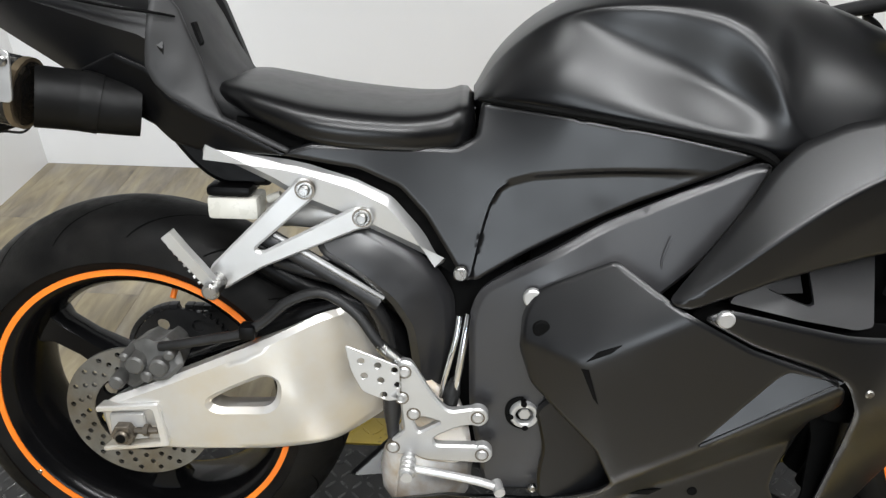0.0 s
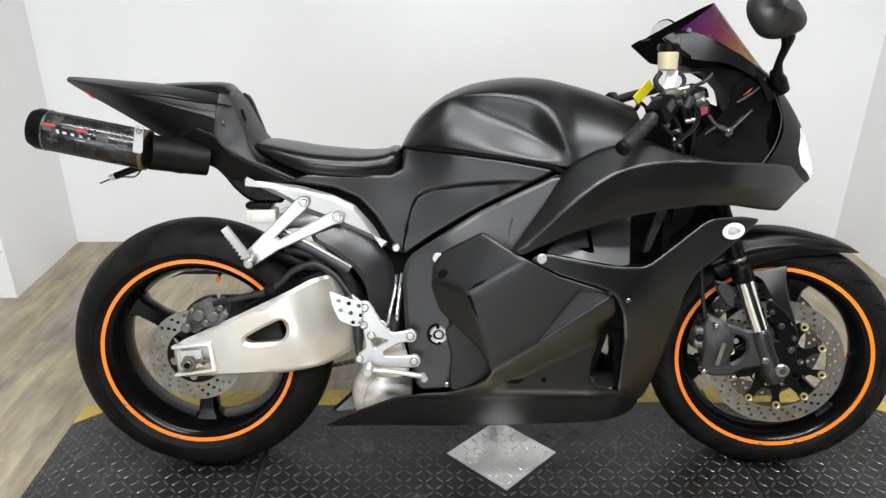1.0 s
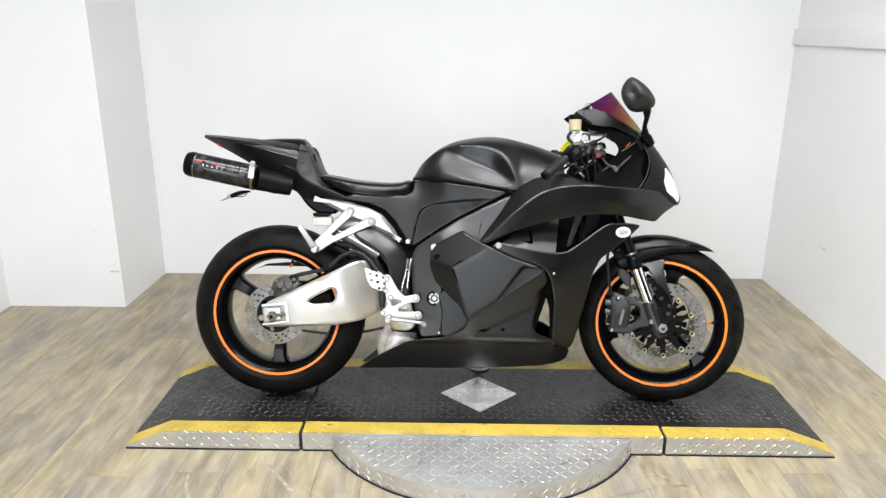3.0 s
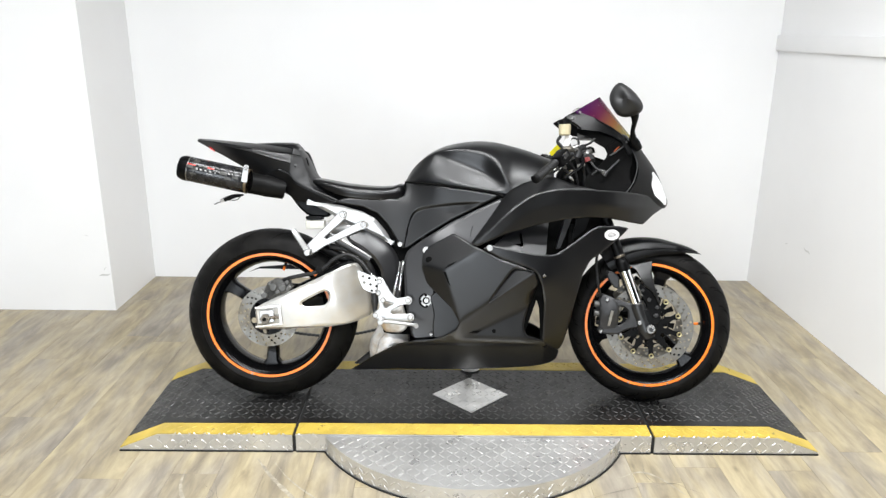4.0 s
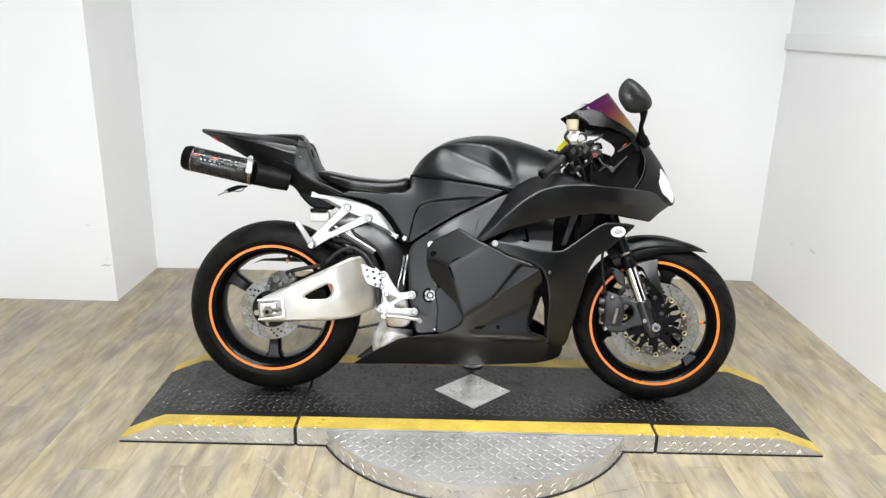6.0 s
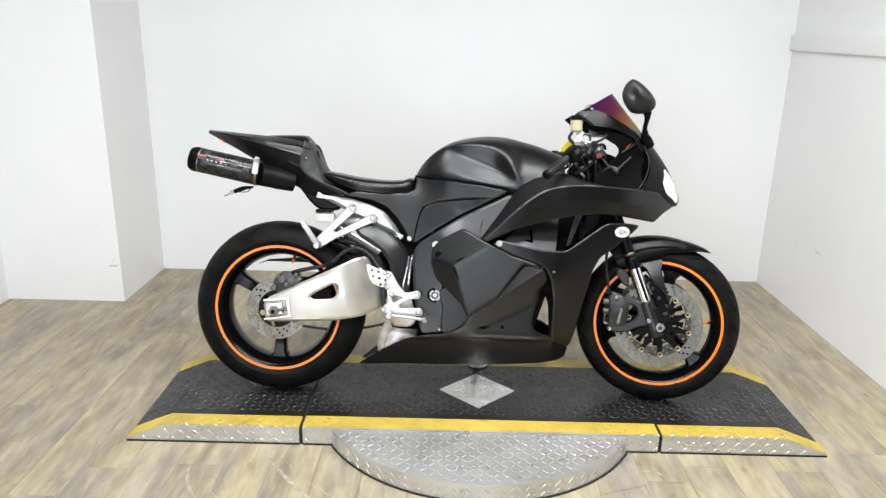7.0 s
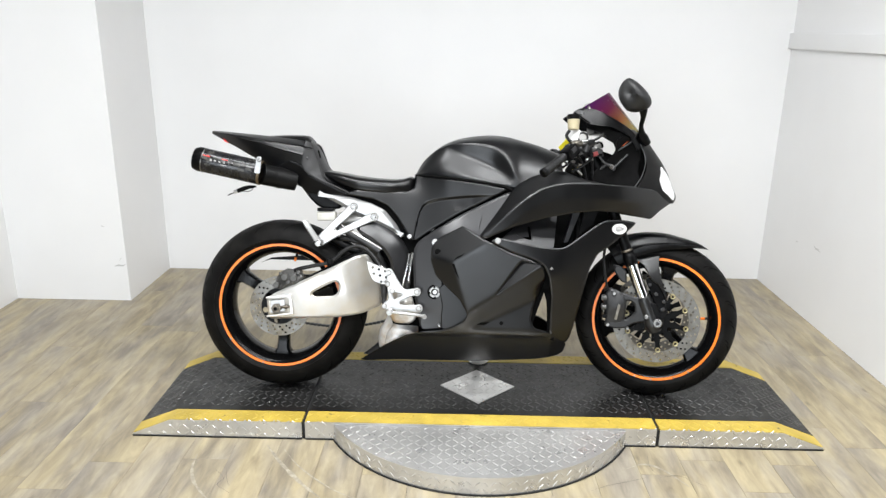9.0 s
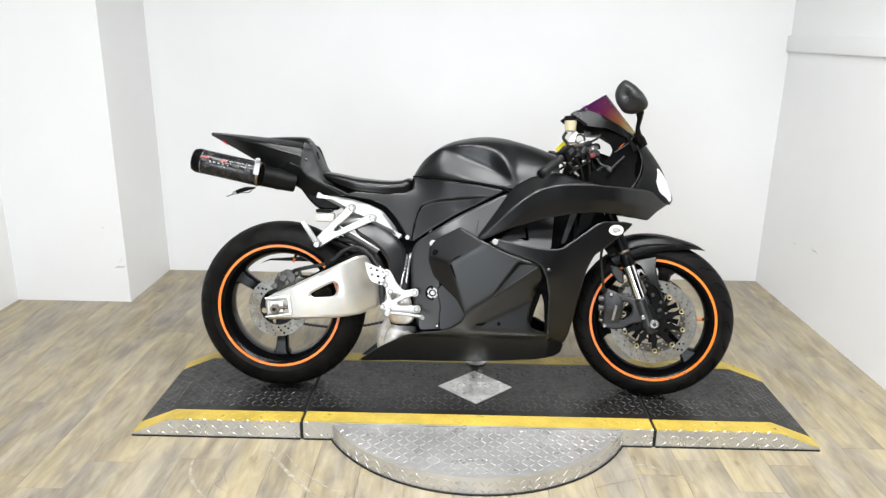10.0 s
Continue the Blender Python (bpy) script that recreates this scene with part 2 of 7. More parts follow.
def plank_material():
    m = bpy.data.materials.new("wood_vinyl_plank")
    m.use_nodes = True
    nt = m.node_tree
    b = nt.nodes["Principled BSDF"]
    N = lambda kind: nt.nodes.new("ShaderNode" + kind)
    geo, info = N("NewGeometry"), N("ObjectInfo")
    # each plank takes its own cut of the print
    add = N("VectorMath")
    add.operation = "MULTIPLY_ADD"
    add.inputs[1].default_value = (1, 1, 1)
    comb = N("CombineXYZ")
    isl = N("Math")
    isl.operation = "MULTIPLY"
    isl.inputs[1].default_value = 37.0
    tot = N("Math")
    tot.operation = "ADD"
    nt.links.new(info.outputs["Random"], tot.inputs[0])
    nt.links.new(geo.outputs["Random Per Island"], tot.inputs[1])
    nt.links.new(tot.outputs[0], isl.inputs[0])
    nt.links.new(isl.outputs[0], comb.inputs[0])
    nt.links.new(isl.outputs[0], comb.inputs[1])
    nt.links.new(geo.outputs["Position"], add.inputs[0])
    nt.links.new(comb.outputs[0], add.inputs[2])

    def streak(sx, sy, detail):
        mp = N("VectorMath")
        mp.operation = "MULTIPLY"
        mp.inputs[1].default_value = (sx, sy, 1)
        nt.links.new(add.outputs[0], mp.inputs[0])
        n = N("TexNoise")
        n.inputs["Scale"].default_value, n.inputs["Detail"].default_value, n.inputs["Roughness"].default_value = 1.0, detail, 0.6
        n.inputs["Distortion"].default_value = 0.6
        nt.links.new(mp.outputs[0], n.inputs["Vector"])
        return n.outputs["Fac"]

    broad, grain, fine, hue = streak(9, 2.6, 5), streak(30, 5.5, 7), streak(170, 9, 4), streak(6, 1.7, 3)
    ramp = N("ValToRGB")
    e = ramp.color_ramp.elements
    e[0].position, e[0].color = 0.28, (0.145, 0.123, 0.093, 1)
    e[1].position, e[1].color = 0.70, (0.48, 0.42, 0.31, 1)
    k = e.new(0.42)
    k.color = (0.25, 0.216, 0.163, 1)
    k = e.new(0.53)
    k.color = (0.345, 0.30, 0.222, 1)
    mix = N("Math")
    mix.operation = "MULTIPLY_ADD"
    mix.inputs[1].default_value = 0.5
    nt.links.new(broad, mix.inputs[0])
    half = N("Math")
    half.operation = "MULTIPLY"
    half.inputs[1].default_value = 0.5
    nt.links.new(grain, half.inputs[0])
    nt.links.new(half.outputs[0], mix.inputs[2])
    # whole planks run a little lighter or darker
    tone = N("MapRange")
    tone.inputs["To Min"].default_value, tone.inputs["To Max"].default_value = -0.035, 0.035
    fr = N("Math")
    fr.operation = "FRACT"
    nt.links.new(isl.outputs[0], fr.inputs[0])
    nt.links.new(fr.outputs[0], tone.inputs["Value"])
    su = N("Math")
    nt.links.new(mix.outputs[0], su.inputs[0])
    nt.links.new(tone.outputs[0], su.inputs[1])
    nt.links.new(su.outputs[0], ramp.inputs["Fac"])
    # honey and grey drift along the boards, with small dark knots
    hr = N("MapRange")
    hr.inputs["From Min"].default_value, hr.inputs["From Max"].default_value = 0.36, 0.62
    nt.links.new(hue, hr.inputs["Value"])
    hm = N("Mix")
    hm.data_type = "RGBA"
    hm.inputs[6].default_value, hm.inputs[7].default_value = (0.90, 0.92, 0.99, 1), (1.10, 1.06, 0.90, 1)
    nt.links.new(hr.outputs[0], hm.inputs[0])
    tint = N("VectorMath")
    tint.operation = "MULTIPLY"
    nt.links.new(ramp.outputs["Color"], tint.inputs[0])
    nt.links.new(hm.outputs[2], tint.inputs[1])
    kp = N("VectorMath")
    kp.operation = "MULTIPLY"
    kp.inputs[1].default_value = (7.5, 3.6, 1)
    nt.links.new(add.outputs[0], kp.inputs[0])
    vor = N("TexVoronoi")
    vor.inputs["Scale"].default_value = 1.0
    nt.links.new(kp.outputs[0], vor.inputs["Vector"])
    kr = N("MapRange")
    kr.inputs["From Min"].default_value, kr.inputs["From Max"].default_value = 0.02, 0.09
    kr.inputs["To Min"].default_value, kr.inputs["To Max"].default_value = 0.66, 1.0
    nt.links.new(vor.outputs["Distance"], kr.inputs["Value"])
    kn = N("VectorMath")
    kn.operation = "SCALE"
    nt.links.new(tint.outputs[0], kn.inputs[0])
    nt.links.new(kr.outputs[0], kn.inputs["Scale"])
    nt.links.new(kn.outputs[0], b.inputs["Base Color"])
    r = N("MapRange")
    r.inputs["To Min"].default_value, r.inputs["To Max"].default_value = 0.32, 0.55
    nt.links.new(grain, r.inputs["Value"])
    nt.links.new(r.outputs[0], b.inputs["Roughness"])
    bp = N("Bump")
    bp.inputs["Strength"].default_value, bp.inputs["Distance"].default_value = 0.15, 0.001
    nt.links.new(fine, bp.inputs["Height"])
    nt.links.new(bp.outputs[0], b.inputs["Normal"])
    return m


PLANK = plank_material()


def screen_material():
    """Iridescent film: violet above, gold at the foot."""
    m = mat("iridescent_screen_film", (0.3, 0.05, 0.2), 0.2, 0.25, var=0.0)
    nt = m.node_tree
    b = nt.nodes["Principled BSDF"]
    tc = nt.nodes.new("ShaderNodeTexCoord")
    sp = nt.nodes.new("ShaderNodeSeparateXYZ")
    nt.links.new(tc.outputs["Object"], sp.inputs[0])
    mr = nt.nodes.new("ShaderNodeMapRange")
    mr.inputs["From Min"].default_value, mr.inputs["From Max"].default_value = 0.37, 0.66
    df = nt.nodes.new("ShaderNodeMath")
    df.operation = "SUBTRACT"
    nt.links.new(sp.outputs["Z"], df.inputs[0])
    nt.links.new(sp.outputs["X"], df.inputs[1])
    nt.links.new(df.outputs[0], mr.inputs["Value"])
    ramp = nt.nodes.new("ShaderNodeValToRGB")
    e = ramp.color_ramp.elements
    e[0].position, e[0].color = 0.0, (0.36, 0.31, 0.04, 1)
    e[1].position, e[1].color = 1.0, (0.055, 0.010, 0.10, 1)
    k = e.new(0.32)
    k.color = (0.30, 0.10, 0.022, 1)
    k = e.new(0.6)
    k.color = (0.14, 0.013, 0.05, 1)
    nt.links.new(mr.outputs[0], ramp.inputs["Fac"])
    nt.links.new(ramp.outputs["Color"], b.inputs["Base Color"])
    return m


SCREEN = screen_material()

# ---- geometry helpers ----
from mathutils.geometry import delaunay_2d_cdt


def mesh_of(bm, name, material, smooth=True, angle=40):
    bmesh.ops.recalc_face_normals(bm, faces=bm.faces[:])
    for f in bm.faces:
        f.smooth = smooth
    lim = radians(angle)
    for e in bm.edges:
        if len(e.link_faces) == 2 and e.calc_face_angle(0) > lim:
            e.smooth = False
    me = bpy.data.meshes.new(name)
    bm.to_mesh(me)
    bm.free()
    me.materials.append(material)
    return me


def part(name, bm, material, parent=None, label="", smooth=True, angle=40):
    ob = new(name, mesh_of(bm, name, material, smooth, angle))
    if parent:
        ob.parent = parent
    if label:
        tagged(ob, label)
    return ob


def pair(name, bm, material, parent, label="", angle=40):
    """A part on the near side and its mirror image on the far side."""
    far = bm.copy()
    for v in far.verts:
        v.co.y = -v.co.y
    bmesh.ops.reverse_faces(far, faces=far.faces[:])
    ob = part(name, bm, material, parent, label, angle=angle)
    part(name, far, material, parent, label, angle=angle)
    return ob


def root(name, m, label, category, group=""):
    e = new(name)
    e.empty_display_size = 0.1
    e.matrix_world = m
    return tagged(e, label, category, group)


def box(bm, x0, x1, y0, y1, z0, z1, bevel=0.0, m=None):
    r = bmesh.ops.create_cube(bm, size=1)
    vs = r["verts"]
    for v in vs:
        v.co = Vector(((x0 + x1) / 2 + v.co.x * (x1 - x0), (y0 + y1) / 2 + v.co.y * (y1 - y0), (z0 + z1) / 2 + v.co.z * (z1 - z0)))
    if bevel:
        es = list({e for v in vs for e in v.link_edges})
        out = bmesh.ops.bevel(bm, geom=es, offset=bevel, segments=2, affect="EDGES", profile=0.6)
        vs = list({v for f in out["faces"] for v in f.verts} | {v for v in vs if v.is_valid})
    if m:
        for v in vs:
            v.co = m @ v.co
    return bm


def soft(pts, r=0.01, n=3):
    """Rounds the corners of a closed outline."""
    out = []
    k = len(pts)
    for i in range(k):
        p, a, b = Vector(pts[i]), Vector(pts[i - 1]), Vector(pts[(i + 1) % k])
        da, db = (a - p), (b - p)
        la, lb = da.length, db.length
        q0, q1 = p + da * min(r / la, 0.45), p + db * min(r / lb, 0.45)
        for j in range(n + 1):
            t = j / n
            out.append(q0 * (1 - t) ** 2 + p * 2 * t * (1 - t) + q1 * t * t)
    return [tuple(q) for q in out]


def disk2(cx, cz, r, n=12):
    return [(cx + r * math.cos(2 * math.pi * i / n), cz + r * math.sin(2 * math.pi * i / n)) for i in range(n)]


def resample(pts, step):
    out = []
    k = len(pts)
    for i in range(k):
        a, b = np.array(pts[i]), np.array(pts[(i + 1) % k])
        n = max(1, int(np.ceil(np.linalg.norm(b - a) / step)))
        for j in range(n):
            out.append(tuple(a + (b - a) * j / n))
    return out


def inside(pts, poly):
    x, y = pts[:, 0], pts[:, 1]
    c = np.zeros(len(pts), bool)
    q = np.array(poly)
    j = len(q) - 1
    for i in range(len(q)):
        xi, yi, xj, yj = *q[i], *q[j]
        if yi != yj:
            c ^= ((yi > y) != (yj > y)) & (x < (xj - xi) * (y - yi) / (yj - yi) + xi)
        j = i
    return c


def area2(p):
    q = np.array(p)
    return 0.5 * np.sum(q[:, 0] * np.roll(q[:, 1], -1) - np.roll(q[:, 0], -1) * q[:, 1])


def inset(poly, c):
    q = np.array(poly)
    s = 1 if area2(poly) > 0 else -1
    d = np.roll(q, -1, 0) - np.roll(q, 1, 0)
    d /= np.maximum(np.linalg.norm(d, axis=1), 1e-9)[:, None]
    return [tuple(v) for v in q + s * c * np.stack([-d[:, 1], d[:, 0]], 1)]


def plate(outline, front, thick, holes=(), step=0.0, chamfer=0.0, bm=None, lines=()):
    """A sheet with that outline in (x, z), its face at y = -front(x, z), reaching thick inwards, with holes through it."""
    bm = bm or bmesh.new()
    fn = front if callable(front) else (lambda x, z: front)
    loops = [list(outline)] + [list(h) for h in holes]
    if step:
        loops = [resample(p, step) for p in loops]
    inner = [inset(loops[0], chamfer)] + [inset(h, -chamfer) for h in loops[1:]] if chamfer else loops
    pts, edges = [], []
    for p in inner:
        b = len(pts)
        pts += p
        edges += [(b + i, b + (i + 1) % len(p)) for i in range(len(p))]
    rim = len(pts)
    # crease lines are kept as edges
    for ln in lines:
        dense = []
        for a, b in zip(ln, ln[1:]):
            n = max(1, int(math.hypot(b[0] - a[0], b[1] - a[1]) / (step or 0.01)))
            dense += [(a[0] + (b[0] - a[0]) * i / n, a[1] + (b[1] - a[1]) * i / n) for i in range(n)]
        dense.append(ln[-1])
        d = np.array(dense)
        ok = inside(d, inset(inner[0], 0.0015))
        for h in inner[1:]:
            ok &= ~inside(d, h)
        last = None
        for v, k in zip(dense, ok):
            if k:
                pts.append(v)
                if last is not None:
                    edges.append((last, len(pts) - 1))
                last = len(pts) - 1
            else:
                last = None
    # even rows beside the rim and the creases keep the shading clean
    if step:
        rows = [inset(inner[0], k * step) for k in (0.5, 1.1)] + [inset(h, -k * step) for h in inner[1:] for k in (0.5, 1.1)]
        for ln in lines:
            a = np.array(ln, float)
            dense = np.concatenate([a[i] + (a[i + 1] - a[i]) * np.linspace(0, 1, max(2, int(np.linalg.norm(a[i + 1] - a[i]) / step)), endpoint=False)[:, None] for i in range(len(a) - 1)] + [a[-1:]])
            d = np.gradient(dense, axis=0)
            d /= np.maximum(np.linalg.norm(d, axis=1), 1e-9)[:, None]
            nrm = np.stack([-d[:, 1], d[:, 0]], 1)
            rows += [[tuple(v) for v in dense + nrm * k * step] for k in (-1.1, -0.5, 0.5, 1.1)]
        guard = inset(inner[0], 0.3 * step)
        for row in rows:
            r_ = np.array(row)
            ok = inside(r_, guard)
            for h in inner[1:]:
                ok &= ~inside(r_, inset(h, -0.3 * step))
            base_q = np.array(pts)
            for v, k in zip(row, ok):
                if k and np.min(np.hypot(base_q[:, 0] - v[0], base_q[:, 1] - v[1])) > 0.42 * step:
                    pts.append(v)
    fixed = len(pts)
    q = np.array(pts)
    if step:
        gx, gz = np.meshgrid(np.arange(q[:, 0].min(), q[:, 0].max(), step), np.arange(q[:, 1].min(), q[:, 1].max(), step))
        gx[1::2] += step / 2
        g = np.stack([gx.ravel(), gz.ravel()], 1)
        ok = inside(g, inner[0])
        for h in inner[1:]:
            ok &= ~inside(g, h)
        g = g[ok]
        near = np.array([np.min(np.hypot(*(q[:fixed] - v).T)) for v in g]) > 0.7 * step if len(g) else []
        pts += [tuple(v) for v in g[near]] if len(g) else []
    co, _, tris, *_ = delaunay_2d_cdt([Vector(p) for p in pts], edges, [], 0, 1e-7)
    cen = np.array([np.mean([co[i] for i in t], axis=0) for t in tris])
    ok = inside(cen, inner[0])
    for h in inner[1:]:
        ok &= ~inside(cen, h)
    F = [bm.verts.new((v.x, -fn(v.x, v.y), v.y)) for v in co]
    Bk = [bm.verts.new((v.x, -fn(v.x, v.y) + thick, v.y)) for v in co]
    for t, k in zip(tris, ok):
        if k:
            bm.faces.new([F[i] for i in t])
            bm.faces.new([Bk[i] for i in reversed(t)])
    base = 0
    for p_in, p_out in zip(inner, loops):
        n = len(p_in)
        if chamfer:
            O = [bm.verts.new((x, -fn(x, z) + chamfer, z)) for x, z in p_out]
        for i in range(n):
            a, b = base + i, base + (i + 1) % n
            if chamfer:
                j = (i + 1) % n
                bm.faces.new((F[a], F[b], O[j], O[i]))
                bm.faces.new((O[i], O[j], Bk[b], Bk[a]))
            else:
                bm.faces.new((F[a], F[b], Bk[b], Bk[a]))
        base += n
    for v in [v for v in bm.verts if not v.link_faces]:
        bm.verts.remove(v)
    return bm


def lathe(profile, cx, cz, segs=64, cy=0.0, bm=None):
    """Turns a closed (y, r) profile round an axle along y."""
    bm = bm or bmesh.new()
    rings = []
    for i in range(segs):
        a = 2 * math.pi * i / segs
        rings.append([bm.verts.new((cx + r * math.cos(a), cy + y, cz + r * math.sin(a))) for y, r in profile])
    n = len(profile)
    for i in range(segs):
        A, B_ = rings[i], rings[(i + 1) % segs]
        for j in range(n):
            k = (j + 1) % n
            try:
                bm.faces.new((A[j], A[k], B_[k], B_[j]))
            except ValueError:
                pass
    bmesh.ops.remove_doubles(bm, verts=bm.verts[:], dist=1e-6)
    return bm


def cyl(bm, p, q, r, segs=16, r2=None, bevel=0.0):
    """A cylinder from p to q, its rims a little rounded."""
    p, q = Vector(p), Vector(q)
    m = (q - p).to_track_quat("Z", "Y").to_matrix().to_4x4()
    m.translation = p
    L = (q - p).length
    r2 = r if r2 is None else r2
    prof = [(r, 0), (r2, L)] if not bevel else [(r - bevel, 0), (r, bevel), (r2, L - bevel), (r2 - bevel, L)]
    rings = [[bm.verts.new(m @ Vector((a * math.cos(2 * math.pi * i / segs), a * math.sin(2 * math.pi * i / segs), h))) for i in range(segs)] for a, h in prof]
    for A, B_ in zip(rings, rings[1:]):
        for i in range(segs):
            j = (i + 1) % segs
            bm.faces.new((A[i], A[j], B_[j], B_[i]))
    bm.faces.new(rings[0][::-1])
    bm.faces.new(rings[-1])
    return bm


def bolt(bm, x, y, z, r=0.008, h=0.006, socket=True):
    """A round-headed bolt that looks out to the near side."""
    cyl(bm, (x, y + 0.004, z), (x, y - h, z), r, 14, bevel=min(0.002, r * 0.3))
    if socket:
        n = 6
        a = [bm.verts.new((x + r * 0.5 * math.cos(k * math.pi / 3), y - h - 0.0004, z + r * 0.5 * math.sin(k * math.pi / 3))) for k in range(n)]
        b = [bm.verts.new((v.co.x, y - h + 0.0035, v.co.z)) for v in a]
        r_out = [bm.verts.new((x + r * 0.68 * math.cos(k * math.pi / 3), y - h - 0.0004, z + r * 0.68 * math.sin(k * math.pi / 3))) for k in range(n)]
        for k in range(n):
            j = (k + 1) % n
            bm.faces.new((a[k], a[j], b[j], b[k]))
            bm.faces.new((r_out[k], r_out[j], a[j], a[k]))
    return bm


def spline(pts, n=8):
    P_ = [Vector(p) for p in pts]
    P_ = [P_[0] * 2 - P_[1]] + P_ + [P_[-1] * 2 - P_[-2]]
    out = []
    for i in range(1, len(P_) - 2):
        a, b, c, d = P_[i - 1:i + 3]
        for j in range(n):
            t = j / n
            out.append(0.5 * (2 * b + (c - a) * t + (2 * a - 5 * b + 4 * c - d) * t * t + (3 * b - a - 3 * c + d) * t ** 3))
    out.append(P_[-2])
    return out


def tube(pts, r, segs=12, n=8, bm=None, flat=1.0):
    """A round tube along a smooth line; r is a radius or one radius for each point."""
    bm = bm or bmesh.new()
    line = spline(pts, n)
    rs = r if isinstance(r, (list, tuple)) else [r] * len(pts)
    m = len(line) - 1
    up = None
    rings = []
    for i, p in enumerate(line):
        d = (line[min(i + 1, m)] - line[max(i - 1, 0)]).normalized()
        up = (up - d * up.dot(d)).normalized() if up else d.orthogonal().normalized()
        side = d.cross(up)
        f = i / m * (len(rs) - 1)
        k = min(int(f), len(rs) - 2)
        rr = rs[k] + (rs[k + 1] - rs[k]) * (f - k)
        rings.append([bm.verts.new(p + (up * math.cos(2 * math.pi * j / segs) + side * math.sin(2 * math.pi * j / segs)) * rr) for j in range(segs)])
    for A, B_ in zip(rings, rings[1:]):
        for j in range(segs):
            k = (j + 1) % segs
            bm.faces.new((A[j], A[k], B_[k], B_[j]))
    bm.faces.new(rings[0][::-1])
    bm.faces.new(rings[-1])
    return bm


def loft(rings, bm=None, caps=True, closed=True):
    bm = bm or bmesh.new()
    V = [[bm.verts.new(p) for p in ring] for ring in rings]
    n = len(V[0])
    for A, B_ in zip(V, V[1:]):
        for j in range(n if closed else n - 1):
            k = (j + 1) % n
            bm.faces.new((A[j], A[k], B_[k], B_[j]))
    if caps and closed:
        bm.faces.new(V[0][::-1])
        bm.faces.new(V[-1])
    return bm


def lerp(x, xs, ys):
    return float(np.interp(x, xs, ys))


def smooth_lerp(x, xs, ys):
    """Cubic interpolation through stations."""
    i = int(np.clip(np.searchsorted(xs, x) - 1, 0, len(xs) - 2))
    t = (x - xs[i]) / (xs[i + 1] - xs[i])
    t = min(max(t, 0.0), 1.0)
    m = lambda k: (ys[min(k + 1, len(ys) - 1)] - ys[max(k - 1, 0)]) / (xs[min(k + 1, len(xs) - 1)] - xs[max(k - 1, 0)])
    h = xs[i + 1] - xs[i]
    return ys[i] * (2 * t ** 3 - 3 * t * t + 1) + m(i) * h * (t ** 3 - 2 * t * t + t) + ys[i + 1] * (3 * t * t - 2 * t ** 3) + m(i + 1) * h * (t ** 3 - t * t)


def plane3(a, b, c):
    s = np.linalg.solve(np.array([[a[0], a[1], 1], [b[0], b[1], 1], [c[0], c[1], 1]]), np.array([a[2], b[2], c[2]]))
    return lambda x, z: s[0] * x + s[1] * z + s[2]


def softmin(vals, k=0.004):
    m = min(vals)
    return m - k * math.log(sum(math.exp(-(v - m) / k) for v in vals))


def field(ctrl):
    """A smooth width over (x, z) through control values."""
    c = np.array(ctrl)
    n = len(c)
    A = np.zeros((n + 3, n + 3))
    A[:n, :n] = np.hypot(c[:, None, 0] - c[None, :, 0], c[:, None, 1] - c[None, :, 1]) ** 1.5
    A[:n, n], A[:n, n + 1], A[:n, n + 2] = c[:, 0], c[:, 1], 1
    A[n:, :n] = A[:n, n:].T
    s = np.linalg.solve(A, np.append(c[:, 2], [0, 0, 0]))
    return lambda x, z: float(np.dot(s[:n], np.hypot(c[:, 0] - x, c[:, 1] - z) ** 1.5) + s[n] * x + s[n + 1] * z + s[n + 2])

# ---- the room: a white display bay that opens into a dim hall ----
def wall(name, x0, x1, y0, y1, z0, z1, label, material=WALL):
    ob = part(name, box(bmesh.new(), x0, x1, y0, y1, z0, z1), material)
    return tagged(ob, label, "wall", kind="structure")


XL, XR, YB, YP, XP, H = -2.335, 1.745, 1.505, 0.97, -1.735, 2.7
YF = -0.9
wall("wall_north", XP, XR, YB, YB + 0.12, 0, H, "plain white painted wall behind the motorcycle")
wall("wall_east", XR, XR + 0.12, YF, YB + 0.12, 0, H, "white painted side wall with a projecting rail")
wall("wall_pillar", XL, XP, YP, YB + 0.12, 0, H, "white boxed-out wall corner with scuffs")
wall("wall_west", XL - 0.12, XL, YF, YB + 0.12, 0, H, "white painted side wall")
# Hall walls are out of view; dark paint keeps the panels' reflections dark.
wall("wall_hall_east", 5.0, 5.12, -5.6, YF, 0, H, "plain dark grey hall wall", HALL)
wall("wall_hall_west", -5.62, -5.5, -5.6, YF, 0, H, "plain dark grey hall wall", HALL)
# Window opening and frame are assumed; both lie out of view.
south = plate([(-5.62, 0), (5.12, 0), (5.12, H), (-5.62, H)], 5.72, 0.12, [[(-2.5, 0.2), (-0.1, 0.2), (-0.1, 2.4), (-2.5, 2.4)]])
tagged(part("wall_south", south, HALL, smooth=False), "plain dark grey hall wall, out of view, with an assumed window opening", "wall", kind="structure")
win = plate([(-2.498, 0.202), (-0.102, 0.202), (-0.102, 2.398), (-2.498, 2.398)], 5.64, 0.04, [[(-2.45, 0.24), (-0.15, 0.24), (-0.15, 2.36), (-2.45, 2.36)]])
tagged(part("window_1", win, WALL, smooth=False), "assumed white window frame, out of view, in the hall wall", "window", kind="structure")
wall("wall_return_east", XR + 0.122, 5.12, YF, YF + 0.12, 0, H, "plain dark grey hall wall", HALL)
wall("wall_return_west", -5.62, XL - 0.122, YF, YF + 0.12, 0, H, "plain dark grey hall wall", HALL)
